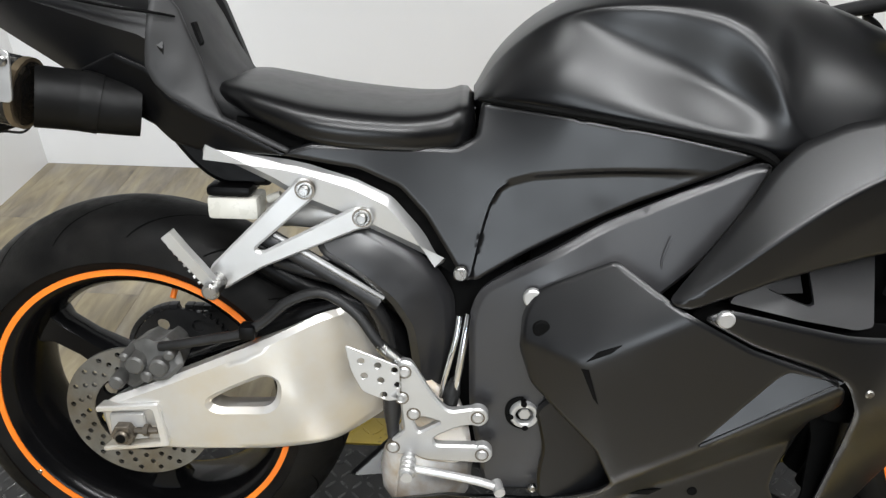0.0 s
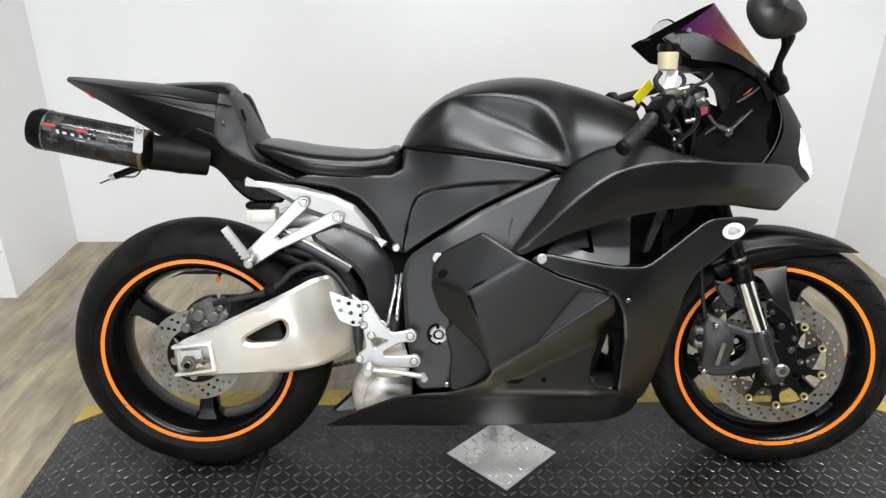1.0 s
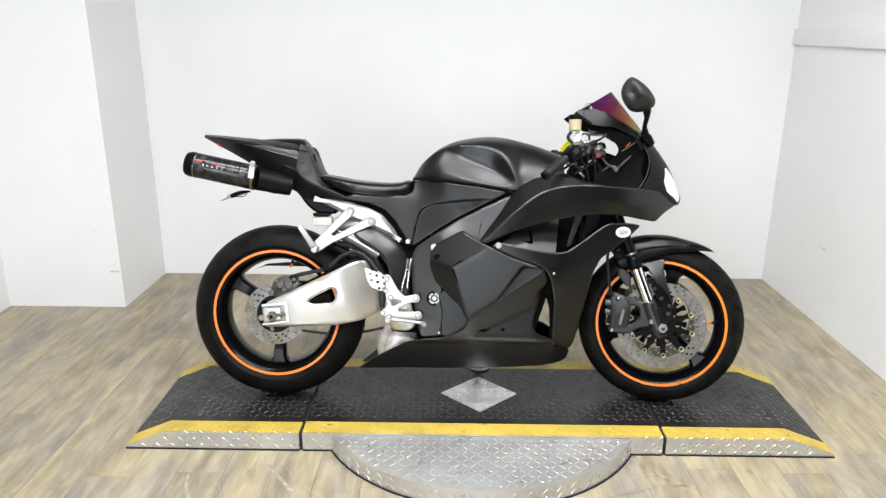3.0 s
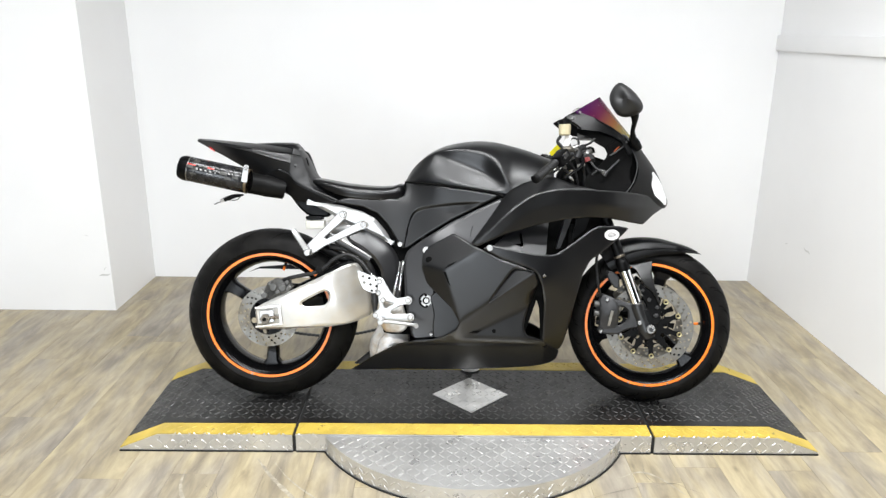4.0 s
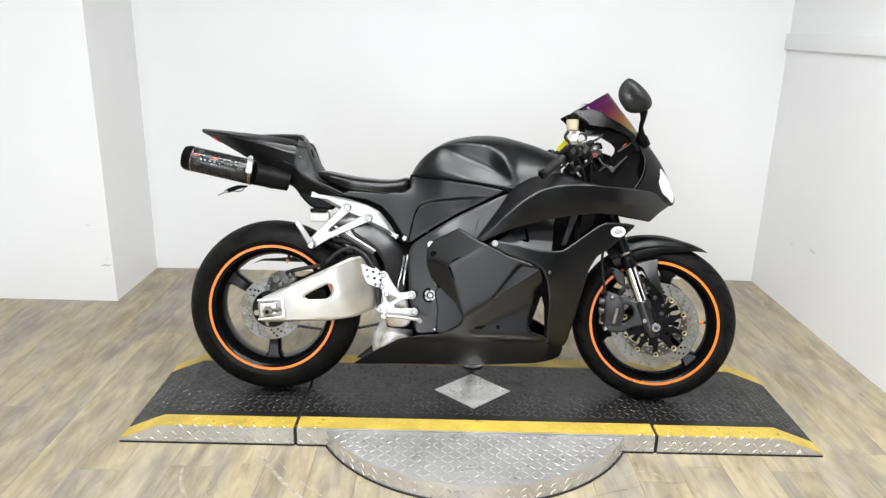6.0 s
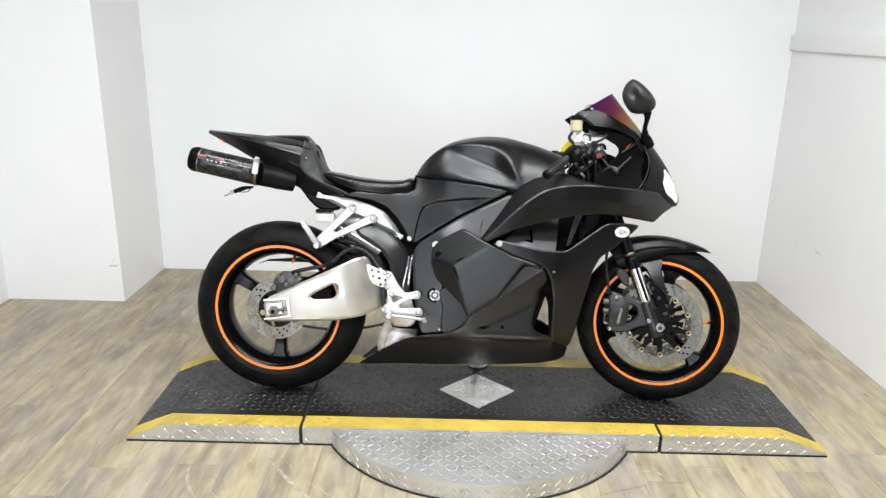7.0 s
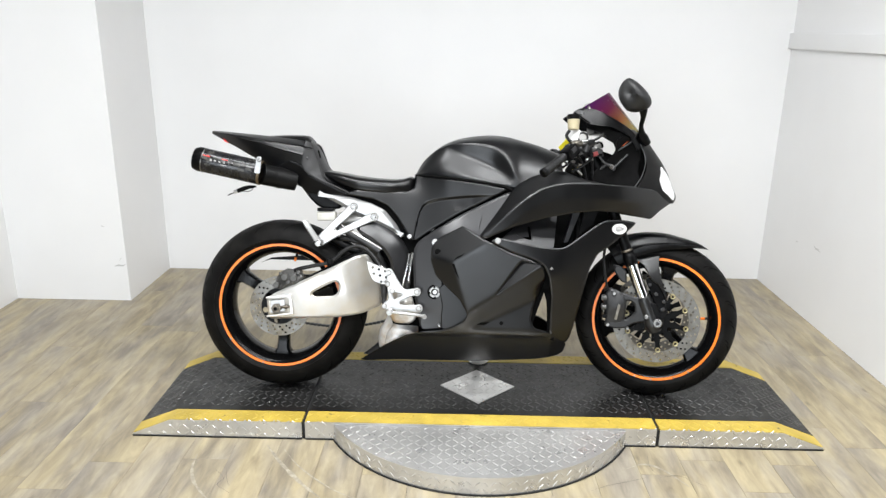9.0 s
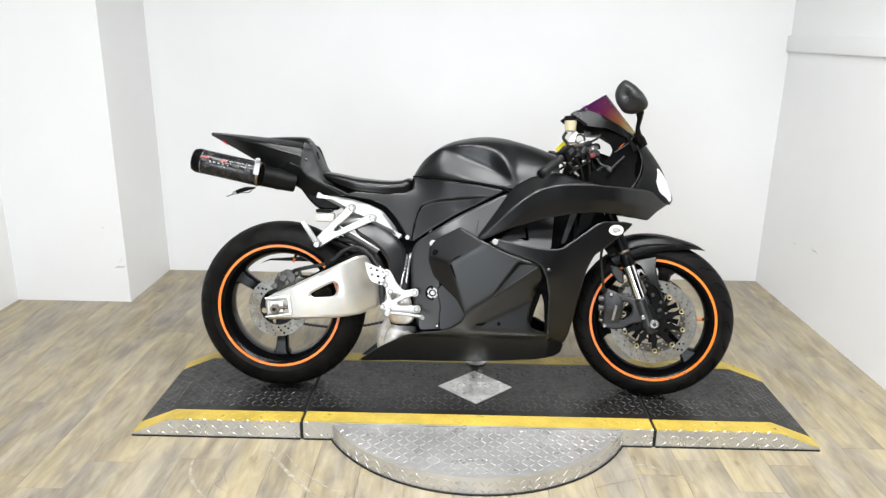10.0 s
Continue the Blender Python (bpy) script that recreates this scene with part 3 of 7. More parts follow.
tagged(part("ceiling", box(bmesh.new(), -5.62, 5.12, -5.72, YB + 0.12, H, H + 0.1), CEIL), "plain grey ceiling", "ceiling", kind="structure")
tagged(part("trim", box(bmesh.new(), XR - 0.018, XR - 0.001, YF, YB - 0.002, 1.310, 1.390, bevel=0.003), WALL), "white painted rail along the wall", "trim", kind="structure")
floor = tagged(part("floor", box(bmesh.new(), -5.5, 5.0, -5.6, YB, -0.1, -0.004), GAP), "light oak wood-look plank floor", "floor", kind="structure")

def scuff(ox, pts, place, parent):
    """A rubbed grey mark on a wall, a hair proud of the paint."""
    part("scuff_mark", loft([[place(ox[0] + u, ox[1] + v - w), place(ox[0] + u, ox[1] + v + w)] for u, v, w in pts], closed=False), SCUFF, parent)


pil, east = bpy.data.objects["wall_pillar"], bpy.data.objects["wall_east"]
scuff((-1.80, 0.188), [(0, 0, 0.001), (0.02, 0.006, 0.005), (0.045, 0.004, 0.004), (0.06, 0.012, 0.001)], lambda a, z: (a, YP - 0.0008, z), pil)
scuff((-1.772, 0.215), [(0, 0, 0.001), (0.006, 0.012, 0.003), (0.015, 0.02, 0.001)], lambda a, z: (a, YP - 0.0008, z), pil)
scuff((-1.845, 0.405), [(0, 0, 0.0008), (0.008, -0.003, 0.002), (0.018, -0.006, 0.0008)], lambda a, z: (a, YP - 0.0008, z), pil)
scuff((0.855, 0.365), [(0, 0, 0.001), (0.02, 0.008, 0.005), (0.05, 0.006, 0.004), (0.07, 0.016, 0.001)], lambda a, z: (XR - 0.0008, a, z), east)
scuff((1.09, 0.352), [(0, 0, 0.001), (0.012, -0.003, 0.003), (0.024, -0.006, 0.001)], lambda a, z: (XR - 0.0008, a, z), east)

# ---- drive-on platform with turntable ----
HP = 0.07            # deck height
PX0, PX1 = -0.555, 0.67
PY0, PY1 = -0.32, 0.25
PC = (0.055, -0.035)


def deck_piece(name, label, xs, m):
    """xs: (x, z) outline of the side; a deck with yellow borders and diamond-plate sides."""
    th = root(name, m, label, "ramp", "platform sections")
    bm = bmesh.new()
    n = len(xs)
    a = [bm.verts.new((x, PY0 + 0.075, z)) for x, z in xs]
    b = [bm.verts.new((x, PY1 - 0.075, z)) for x, z in xs]
    for i in range(n):
        j = (i + 1) % n
        bm.faces.new((a[i], a[j], b[j], b[i]))
    bm.faces.new(a[::-1])
    bm.faces.new(b)
    part("deck", bm, DECK, th, "black-painted diamond plate")
    for y0, y1 in ((PY0, PY0 + 0.073), (PY1 - 0.073, PY1)):
        bm = bmesh.new()
        a = [bm.verts.new((x, y0 + 0.003, z)) for x, z in xs]
        b = [bm.verts.new((x, y1, z)) for x, z in xs]
        for i in range(n):
            j = (i + 1) % n
            bm.faces.new((a[i], a[j], b[j], b[i]))
        bm.faces.new(a[::-1])
        bm.faces.new(b)
        part("border", bm, YELLOW, th, "scuffed yellow painted edge")
    top = sorted(xs)[0], sorted(xs)[-1]
    bm = bmesh.new()
    q = [(x, z - 0.002 if z > 0.01 else z) for x, z in xs]
    a = [bm.verts.new((x, PY0 - 0.001, z)) for x, z in q]
    b = [bm.verts.new((x, PY0 + 0.0025, z)) for x, z in q]
    for i in range(n):
        j = (i + 1) % n
        bm.faces.new((a[i], a[j], b[j], b[i]))
    bm.faces.new(a[::-1])
    bm.faces.new(b)
    part("side_plate", bm, PLATE, th, "bare aluminium diamond-plate side")
    x0, x1 = min(x for x, z in xs), max(x for x, z in xs)
    # Black strip paints the contact shadow along the foot of the side.
    part("base_seal", box(bmesh.new(), x0, x1, PY0 - 0.004, PY0 + 0.01, 0.0002, 0.0055), GAP, th, "black strip painted in for the shadow line at the base")
    return th


middle = deck_piece("turntable_deck", "black diamond-plate deck with yellow edges over a turntable", [(PX0, 0), (PX1, 0), (PX1, HP), (PX0, HP)], pose(0, 0, 0))
ramp_rear = deck_piece("access_ramp", "black diamond-plate end ramp with yellow edges", [(-1.165, 0.002), (PX0 - 0.012, 0), (PX0 - 0.012, HP - 0.003), (-1.03, HP - 0.003), (-1.165, 0.012)], pose(0, 0, 0))
ramp_front = deck_piece("access_ramp", "black diamond-plate end ramp with yellow edges", [(1.253, 0.002), (1.253, 0.012), (1.105, HP - 0.003), (PX1 + 0.012, HP - 0.003), (PX1 + 0.012, 0)], pose(0, 0, 0))

# Black fillers paint the shade inside the open joints.
for x0, x1 in ((PX0 - 0.0115, PX0 - 0.0005), (PX1 + 0.0005, PX1 + 0.0115)):
    part("gap_strip", box(bmesh.new(), x0, x1, PY0 + 0.002, PY1 - 0.002, 0.001, HP - 0.008), GAP, middle, "black filler that darkens the gap between the sections")

R_T = 0.585
turn = root("turntable", pose(0, 0, 0), "round bare aluminium diamond-plate turntable under the deck", "turntable")
bm = bmesh.new()
seg = [(PC[0] + R_T * math.cos(a), PC[1] + R_T * math.sin(a)) for a in np.linspace(math.pi * 1.0, math.pi * 2.0, 73) if PC[1] + R_T * math.sin(a) < PY0 - 0.004]
seg = [(seg[0][0], PY0 - 0.004)] + seg + [(seg[-1][0], PY0 - 0.004)]
for pts in (seg,):
    a = [bm.verts.new((x, y, 0)) for x, y in pts]
    b = [bm.verts.new((x, y, HP - 0.006)) for x, y in pts]
    for i in range(len(pts)):
        j = (i + 1) % len(pts)
        bm.faces.new((a[i], a[j], b[j], b[i]))
    bm.faces.new(a)
    bm.faces.new(b)
part("turntable_plate", bm, PLATE, turn, smooth=True, angle=30)
bm = bmesh.new()
# The same painted contact shadow round the foot of the turntable.
ring = [[(PC[0] + r * math.cos(a), PC[1] + r * math.sin(a), z) for r, z in ((R_T - 0.01, 0.0002), (R_T + 0.004, 0.0002), (R_T + 0.004, 0.005), (R_T - 0.01, 0.005))] for a in np.linspace(math.pi * 1.165, math.pi * 1.835, 60)]
part("base_seal", loft(ring, bm), GAP, turn, "black strip painted in for the shadow line at the base")
# bare diamond badge on the deck
bm = bmesh.new()
for z in (HP - 0.004, HP + 0.003):
    [bm.verts.new((PC[0] + dx, PC[1] + dy, z)) for dx, dy in ((-0.143, 0), (0, -0.135), (0.143, 0), (0, 0.135))]
v = list(bm.verts)
bm.faces.new(v[:4]), bm.faces.new(v[4:])
for i in range(4):
    bm.faces.new((v[i], v[(i + 1) % 4], v[4 + (i + 1) % 4], v[4 + i]))
part("bare_diamond", bm, PLATE, middle, "bare aluminium diamond in the black paint", smooth=False)

# ---- the motorcycle, leaning on its stand away from the camera ----
# Own frame: x to the front wheel, -y to the right-hand (near) side, z up from the tyres' line.
bike = root("motorcycle", pose(0, -0.045, 0.075, -12, 0, 0), "matte black sport motorcycle with orange rim stripes leaning on its stand", "motorcycle")
RW, FW = (-0.684, 0.314), (0.707, 0.286)


def wheel(name, c, tyre_w, crown, R, rim_w, spoke0, label, valve, dots):
    cx, cz = c
    hw = tyre_w / 2
    rimr = 0.216
    # rim barrel, hub and three spokes
    w = rim_w / 2
    prof = [(-w, 0.231), (-w - 0.003, 0.225), (-w, 0.214), (-w + 0.012, 0.205), (-w * 0.55, 0.196), (0, 0.19), (w * 0.55, 0.196), (w - 0.012, 0.205), (w, 0.214), (w + 0.003, 0.225), (w, 0.231), (w - 0.006, 0.231), (w - 0.008, 0.22), (0, 0.2), (-w + 0.008, 0.22), (-w + 0.006, 0.231)]
    bm = lathe(prof, cx, cz, 96)
    wh = part(name, bm, GLOSS, bike, label)
    part("hub", lathe([(-0.05, 0.018), (-0.05, 0.045), (-0.03, 0.055), (0.03, 0.055), (0.05, 0.045), (0.05, 0.018)], cx, cz, 32), GLOSS, wh)
    for k in range(3):
        a = radians(spoke0 + 120 * k)
        ca, sa = math.cos(a), math.sin(a)
        rings = []
        for r, half, dep in ((0.035, 0.034, 0.038), (0.07, 0.025, 0.03), (0.13, 0.02, 0.024), (0.175, 0.023, 0.024), (0.2, 0.04, 0.03)):
            ring = []
            for t, y in ((-0.7, -1), (0.7, -1), (1, -0.6), (1, 0.6), (0.7, 1), (-0.7, 1), (-1, 0.6), (-1, -0.6)):
                px, pz = r * ca - half * t * sa, r * sa + half * t * ca
                ring.append((cx + px, y * dep, cz + pz))
            rings.append(ring)
        part("spoke", loft(rings), GLOSS, wh)
    # tyre
    prof = [(-w + 0.004, 0.217), (-w - 0.004, 0.232), (-hw + 0.004, 0.245)]
    for a in np.linspace(-84, 84, 29):
        prof.append((hw * math.sin(radians(a)), R - crown + crown * math.cos(radians(a))))
    prof += [(hw - 0.004, 0.245), (w + 0.004, 0.232), (w - 0.004, 0.217)]
    part("tyre", lathe(prof, cx, cz, 128), RUBBER, wh, "black rubber tyre")
    for s in (-1, 1):
        y = s * (w + 0.0035)
        part("rim_stripe", lathe([(y - 0.0012, 0.2205), (y - 0.0012, 0.2295), (y + 0.0012, 0.2295), (y + 0.0012, 0.2205)], cx, cz, 128), ORANGE, wh, "bright orange rim tape")
    # valve stem with an orange cap, small bright dots on the rim
    ca, sa = math.cos(radians(valve)), math.sin(radians(valve))
    stem = part("valve_stem", tube([(cx + r * ca, y, cz + r * sa) for r, y in ((0.2, 0), (0.192, -0.006), (0.183, -0.012), (0.178, -0.014))], [0.009, 0.006, 0.0045, 0.0045], 10, 3), HOSE, wh)
    part("valve_cap", cyl(bmesh.new(), (cx + 0.18 * ca, -0.013, cz + 0.18 * sa), (cx + 0.164 * ca, -0.018, cz + 0.164 * sa), 0.0048, 10, bevel=0.001), ORANGE, stem, "orange valve cap")
    for a in dots:
        p = Vector((cx + 0.2265 * math.cos(radians(a)), -w - 0.004, cz + 0.2265 * math.sin(radians(a))))
        part("rim_clip", cyl(bmesh.new(), p, p + Vector((0, -0.003, 0)), 0.004, 8, bevel=0.001), STEEL, wh)
    return wh


rear = wheel("rear_wheel", RW, 0.178, 0.078, 0.315, 0.145, 268, "gloss black three-spoke wheel with orange stripe", 76, (215, 253))
front = wheel("front_wheel", FW, 0.118, 0.056, 0.294, 0.098, 76, "gloss black three-spoke wheel with orange stripe", 2, (253, 268, 289, 303))


def tread_groove(c, tyre_w, crown, R, a0, lean, lo, hi, parent):
    """A slanting sipe across the tread, as a sunken dark strip."""
    rows = []
    for k in range(9):
        f = k / 8
        b = radians(lo + (hi - lo) * f)
        r = R - crown + crown * math.cos(b) + 0.0006
        a = radians(a0 + lean * f + 3 * math.sin(f * 3))
        wd = 0.0022 * math.sin(math.pi * (0.12 + 0.76 * f)) / r
        rows.append([(c[0] + r * math.cos(a + s * wd), -tyre_w / 2 * math.sin(b) - 0.0004, c[1] + r * math.sin(a + s * wd)) for s in (-1, 1)])
    return part("tread_groove", loft(rows, closed=False), GROOVE, parent)


for k in range(22):
    tread_groove(FW, 0.118, 0.056, 0.294, k * 360 / 22, 15, 12, 66, front)
    tread_groove(FW, 0.118, 0.056, 0.294, k * 360 / 22 + 9, 9, 40, 74, front)
for k in range(16):
    tread_groove(RW, 0.178, 0.078, 0.315, k * 360 / 16, 20, 8, 58, rear)


def brake_disc(cx, cz, y, r_out, r_in, rows, n, parent, material=DISC):
    holes = []
    for i in range(n):
        for j, rr in enumerate(rows):
            a = 2 * math.pi * (i + 0.33 * j) / n
            holes.append(disk2(cx + rr * math.cos(a), cz + rr * math.sin(a), 0.0042, 8))
    holes.append(disk2(cx, cz, r_in, 48))
    return part("brake_disc", plate(disk2(cx, cz, r_out, 72), -y, 0.005, holes), material, parent, "drilled steel brake disc")


brake_disc(*RW, -0.092, 0.111, 0.068, (0.078, 0.089, 0.101), 20, rear)
part("disc_carrier", plate(disk2(*RW, 0.072, 40), 0.09, 0.006, [disk2(RW[0] + 0.056 * math.cos(a), RW[1] + 0.056 * math.sin(a), 0.011, 10) for a in np.linspace(0.3, 6.58, 7)[:-1]]), BLACK, rear)
for y in (-0.078, 0.078):
    brake_disc(*FW, y, 0.155, 0.115, (0.124, 0.135, 0.146), 28, front)
    hubd = part("disc_carrier", plate(disk2(*FW, 0.068, 40), -y + 0.004 if y < 0 else -y, 0.005, [disk2(*FW, 0.02, 16)] + [disk2(FW[0] + 0.056 * math.cos(a), FW[1] + 0.056 * math.sin(a), 0.0085, 10) for a in 0.72 + np.arange(10) * math.pi / 5]), BLACK, front)
    for k in range(10):
        a = 2 * math.pi * k / 10 + 0.407
        ca, sa = math.cos(a), math.sin(a)
        q = [(FW[0] + r * ca - t * sa, FW[1] + r * sa + t * ca) for r, t in ((0.062, -0.0145), (0.085, -0.0075), (0.110, -0.011), (0.110, 0.011), (0.085, 0.0075), (0.062, 0.0145))]
        part("carrier_arm", plate(q, -y + 0.003 if y < 0 else -y, 0.005), BLACK, hubd)
    if y < 0:
        for k in range(10):
            a = 2 * math.pi * k / 10 + 0.407
            x, z = FW[0] + 0.108 * math.cos(a), FW[1] + 0.108 * math.sin(a)
            part("bobbin", lathe([(-0.005, 0.005), (-0.006, 0.0085), (-0.003, 0.0098), (0.008, 0.0098), (0.008, 0.005)], x, z, 14, cy=y - 0.002), GOLD, front, "gold disc bobbin")

teeth = []
for i in range(42):
    for da, rr in ((0, 0.086), (0.25, 0.086), (0.4, 0.0925), (0.6, 0.0925), (0.75, 0.086)):
        a = 2 * math.pi * (i + da) / 42
        teeth.append((RW[0] + rr * math.cos(a), RW[1] + rr * math.sin(a)))
part("sprocket", plate(teeth, -0.09, 0.006, [disk2(*RW, 0.03, 20)] + [disk2(RW[0] + 0.062 * math.cos(a), RW[1] + 0.062 * math.sin(a), 0.012, 10) for a in np.linspace(0, 2 * math.pi, 7)[:-1]]), CASTIRON, rear, "dark steel chain sprocket")
for z0, z1, sag in ((RW[1] - 0.092, 0.25, 0.03), (RW[1] + 0.092, 0.40, 0.0)):
    bm = bmesh.new()
    for i in range(28):
        t = i / 27
        x, z = RW[0] + 0.02 + 0.42 * t, z0 + (z1 - z0) * t - sag * math.sin(math.pi * t)
        box(bm, -0.0075, 0.0075, 0.085, 0.101, -0.0045, 0.0045, 0.002, pose(x, 0, z, 0, -math.degrees(math.atan2(z1 - z0, 0.42)), 0))
    if z0 > RW[1]:
        for a in np.arange(95, 268, 9.2):
            box(bm, -0.0075, 0.0075, 0.085, 0.101, -0.0045, 0.0045, 0.002, pose(RW[0] + 0.092 * math.cos(radians(a)), 0, RW[1] + 0.092 * math.sin(radians(a)), 0, 90 - a, 0))
    tagged(part("drive_chain", bm, CASTIRON, bike, "greasy dark drive chain"), kind="stuff")

# ---- swingarm ----
arm = soft([(-0.726, 0.342), (-0.705, 0.362), (-0.395, 0.510), (-0.358, 0.516), (-0.335, 0.472), (-0.311, 0.395), (-0.310, 0.320), (-0.375, 0.296), (-0.47, 0.281), (-0.718, 0.270)], 0.016, 4)
hole = soft([(-0.56, 0.368), (-0.532, 0.386), (-0.472, 0.417), (-0.456, 0.408), (-0.46, 0.378), (-0.475, 0.362), (-0.546, 0.357)], 0.012, 3)
arm_w = field([(-0.72, 0.35, 0.13), (-0.72, 0.28, 0.125), (-0.6, 0.34, 0.138), (-0.39, 0.5, 0.13), (-0.5, 0.39, 0.142), (-0.42, 0.38, 0.145), (-0.34, 0.45, 0.095), (-0.32, 0.33, 0.078), (-0.45, 0.3, 0.13), (-0.39, 0.31, 0.125)])
sw = part("swingarm", plate(arm, arm_w, 0.045, [hole], step=0.02, chamfer=0.008), ALU, bike, "cast aluminium swingarm with a triangular opening")
# Far arm coloured darker than its aluminium, to paint in its shade.
part("swingarm_beam", plate(arm, -0.10, 0.04, [hole]), CASTIRON, sw)
part("adjuster_frame", plate(soft([(-0.722, 0.356), (-0.63, 0.366), (-0.621, 0.293), (-0.72, 0.280), (-0.72, 0.288), (-0.634, 0.300), (-0.640, 0.355), (-0.722, 0.347)], 0.004), 0.144, 0.022, chamfer=0.002), ALU, sw)
part("adjuster_block", plate(soft([(-0.706, 0.343), (-0.655, 0.346), (-0.652, 0.302), (-0.707, 0.295)], 0.004), 0.139, 0.02, chamfer=0.002), ALUBAR, sw)
bm = bmesh.new()
cyl(bm, (RW[0], 0.15, RW[1]), (RW[0], -0.148, RW[1]), 0.0125, 20)
cyl(bm, (RW[0], -0.136, RW[1]), (RW[0], -0.152, RW[1]), 0.0185, 6, bevel=0.002)
cyl(bm, (RW[0], -0.15, RW[1]), (RW[0], -0.158, RW[1]), 0.011, 16, bevel=0.002)
cyl(bm, (-0.67, -0.142, 0.318), (-0.635, -0.142, 0.320), 0.005, 8)
cyl(bm, (-0.655, -0.142, 0.3195), (-0.648, -0.142, 0.3198), 0.009, 6)
nut = part("axle_nut", bm, DARKSTEEL, sw, "hex axle nut and chain adjuster")
# Black disc paints the shade inside the axle's bore.
part("axle_hollow", cyl(bmesh.new(), (RW[0], -0.156, RW[1]), (RW[0], -0.1588, RW[1]), 0.007, 14), DEEP, nut)

# ---- rear caliper and hose ----
cal = part("rear_caliper", plate(soft([(-0.70, 0.388), (-0.69, 0.425), (-0.672, 0.445), (-0.648, 0.458), (-0.63, 0.452), (-0.618, 0.462), (-0.60, 0.452), (-0.588, 0.425), (-0.612, 0.403), (-0.645, 0.398), (-0.67, 0.378)], 0.007), field([(-0.69, 0.4, 0.118), (-0.64, 0.455, 0.124), (-0.6, 0.44, 0.132), (-0.64, 0.42, 0.138)]), 0.055, step=0.012, chamfer=0.006), GREYCAST, bike, "dull grey rear brake caliper")
bm = bmesh.new()
for x, z, r in ((-0.685, 0.398, 0.011), (-0.655, 0.428, 0.014), (-0.622, 0.425, 0.014), (-0.605, 0.445, 0.008), (-0.668, 0.44, 0.007), (-0.64, 0.41, 0.009)):
    part("caliper_piston", cyl(bmesh.new(), (x, -0.10, z), (x, -0.147, z), r, 14, bevel=0.003), GREYCAST, cal)
bm = tube([(-0.62, -0.13, 0.452), (-0.590, -0.14, 0.462), (-0.545, -0.14, 0.472), (-0.501, -0.14, 0.482), (-0.468, -0.138, 0.503), (-0.434, -0.136, 0.532), (-0.389, -0.135, 0.545), (-0.345, -0.14, 0.521), (-0.315, -0.15, 0.485), (-0.298, -0.152, 0.465)], 0.0072)
hose = part("brake_hose", bm, HOSE, bike, "black rubber brake hose")
bm = bmesh.new()
box(bm, -0.502, -0.48, -0.152, -0.13, 0.478, 0.498, 0.004)
part("hose_clip", bm, BLACK, hose)
bm = tube([(-0.312, -0.149, 0.479), (-0.29, -0.153, 0.46), (-0.275, -0.155, 0.45)], 0.009)
part("hose_fitting", bm, STEEL, hose)
part("hugger", tube([(-0.56, -0.10, 0.432), (-0.48, -0.105, 0.472), (-0.42, -0.11, 0.502), (-0.37, -0.112, 0.520)], [0.003, 0.009, 0.013, 0.006]), BLACK, bike)
part("chain_guard", plate(soft([(-0.80, 0.455), (-0.76, 0.468), (-0.58, 0.466), (-0.46, 0.48), (-0.46, 0.50), (-0.62, 0.486), (-0.76, 0.474)], 0.003), -0.08, 0.02), BLACK, bike, "black chain guard")

# ---- main frame tube, lower pipes ----
tube_w = field([(-0.39, 0.612, 0.120), (-0.33, 0.6, 0.120), (-0.26, 0.55, 0.120), (-0.24, 0.48, 0.120), (-0.245, 0.38, 0.120), (-0.272, 0.602, 0.105), (-0.21, 0.5, 0.105), (-0.335, 0.637, 0.103), (-0.30, 0.53, 0.131), (-0.275, 0.45, 0.131), (-0.345, 0.566, 0.130), (-0.222, 0.38, 0.108)])
part("frame_tube", plate(soft([(-0.405, 0.632), (-0.372, 0.640), (-0.331, 0.637), (-0.273, 0.602), (-0.232, 0.567), (-0.212, 0.53), (-0.208, 0.467), (-0.219, 0.40), (-0.226, 0.35), (-0.264, 0.35), (-0.268, 0.43), (-0.276, 0.49), (-0.30, 0.53), (-0.345, 0.566), (-0.395, 0.594)], 0.014, 4), tube_w, 0.05, step=0.008, chamfer=0.012), BEAM, bike, "satin black frame beam", angle=38)
part("exhaust_pipe", tube([(-0.47, -0.05, 0.628), (-0.43, -0.062, 0.638), (-0.38, -0.07, 0.636), (-0.34, -0.07, 0.612), (-0.31, -0.07, 0.56)], [0.02, 0.024, 0.026, 0.026, 0.026], 20), ALU, bike, "dirty silver exhaust pipe")
part("breather_hose", tube([(-0.46, -0.09, 0.572), (-0.41, -0.1, 0.562), (-0.35, -0.105, 0.545), (-0.315, -0.105, 0.5), (-0.30, -0.1, 0.45)], 0.011), SATIN, bike)
part("shock_rod", tube([(-0.47, -0.1, 0.612), (-0.418, -0.106, 0.584), (-0.36, -0.11, 0.552), (-0.315, -0.112, 0.524)], 0.013), CASTIRON, bike)
part("steel_edge", tube([(-0.455, -0.112, 0.618), (-0.418, -0.116, 0.598), (-0.36, -0.12, 0.565), (-0.308, -0.12, 0.534)], [0.003, 0.0045, 0.0045, 0.003], 8), ALUBAR, bike, "bare silver edge strip")
part("rear_pipe", tube([(-0.5, -0.07, 0.57), (-0.42, -0.08, 0.53), (-0.33, -0.085, 0.5), (-0.29, -0.09, 0.45), (-0.28, -0.09, 0.38)], 0.018), BLACK, bike)
part("shock_absorber", tube([(-0.44, -0.03, 0.66), (-0.38, -0.03, 0.62), (-0.31, -0.02, 0.5), (-0.26, -0.01, 0.36)], 0.035), CASTIRON, bike)

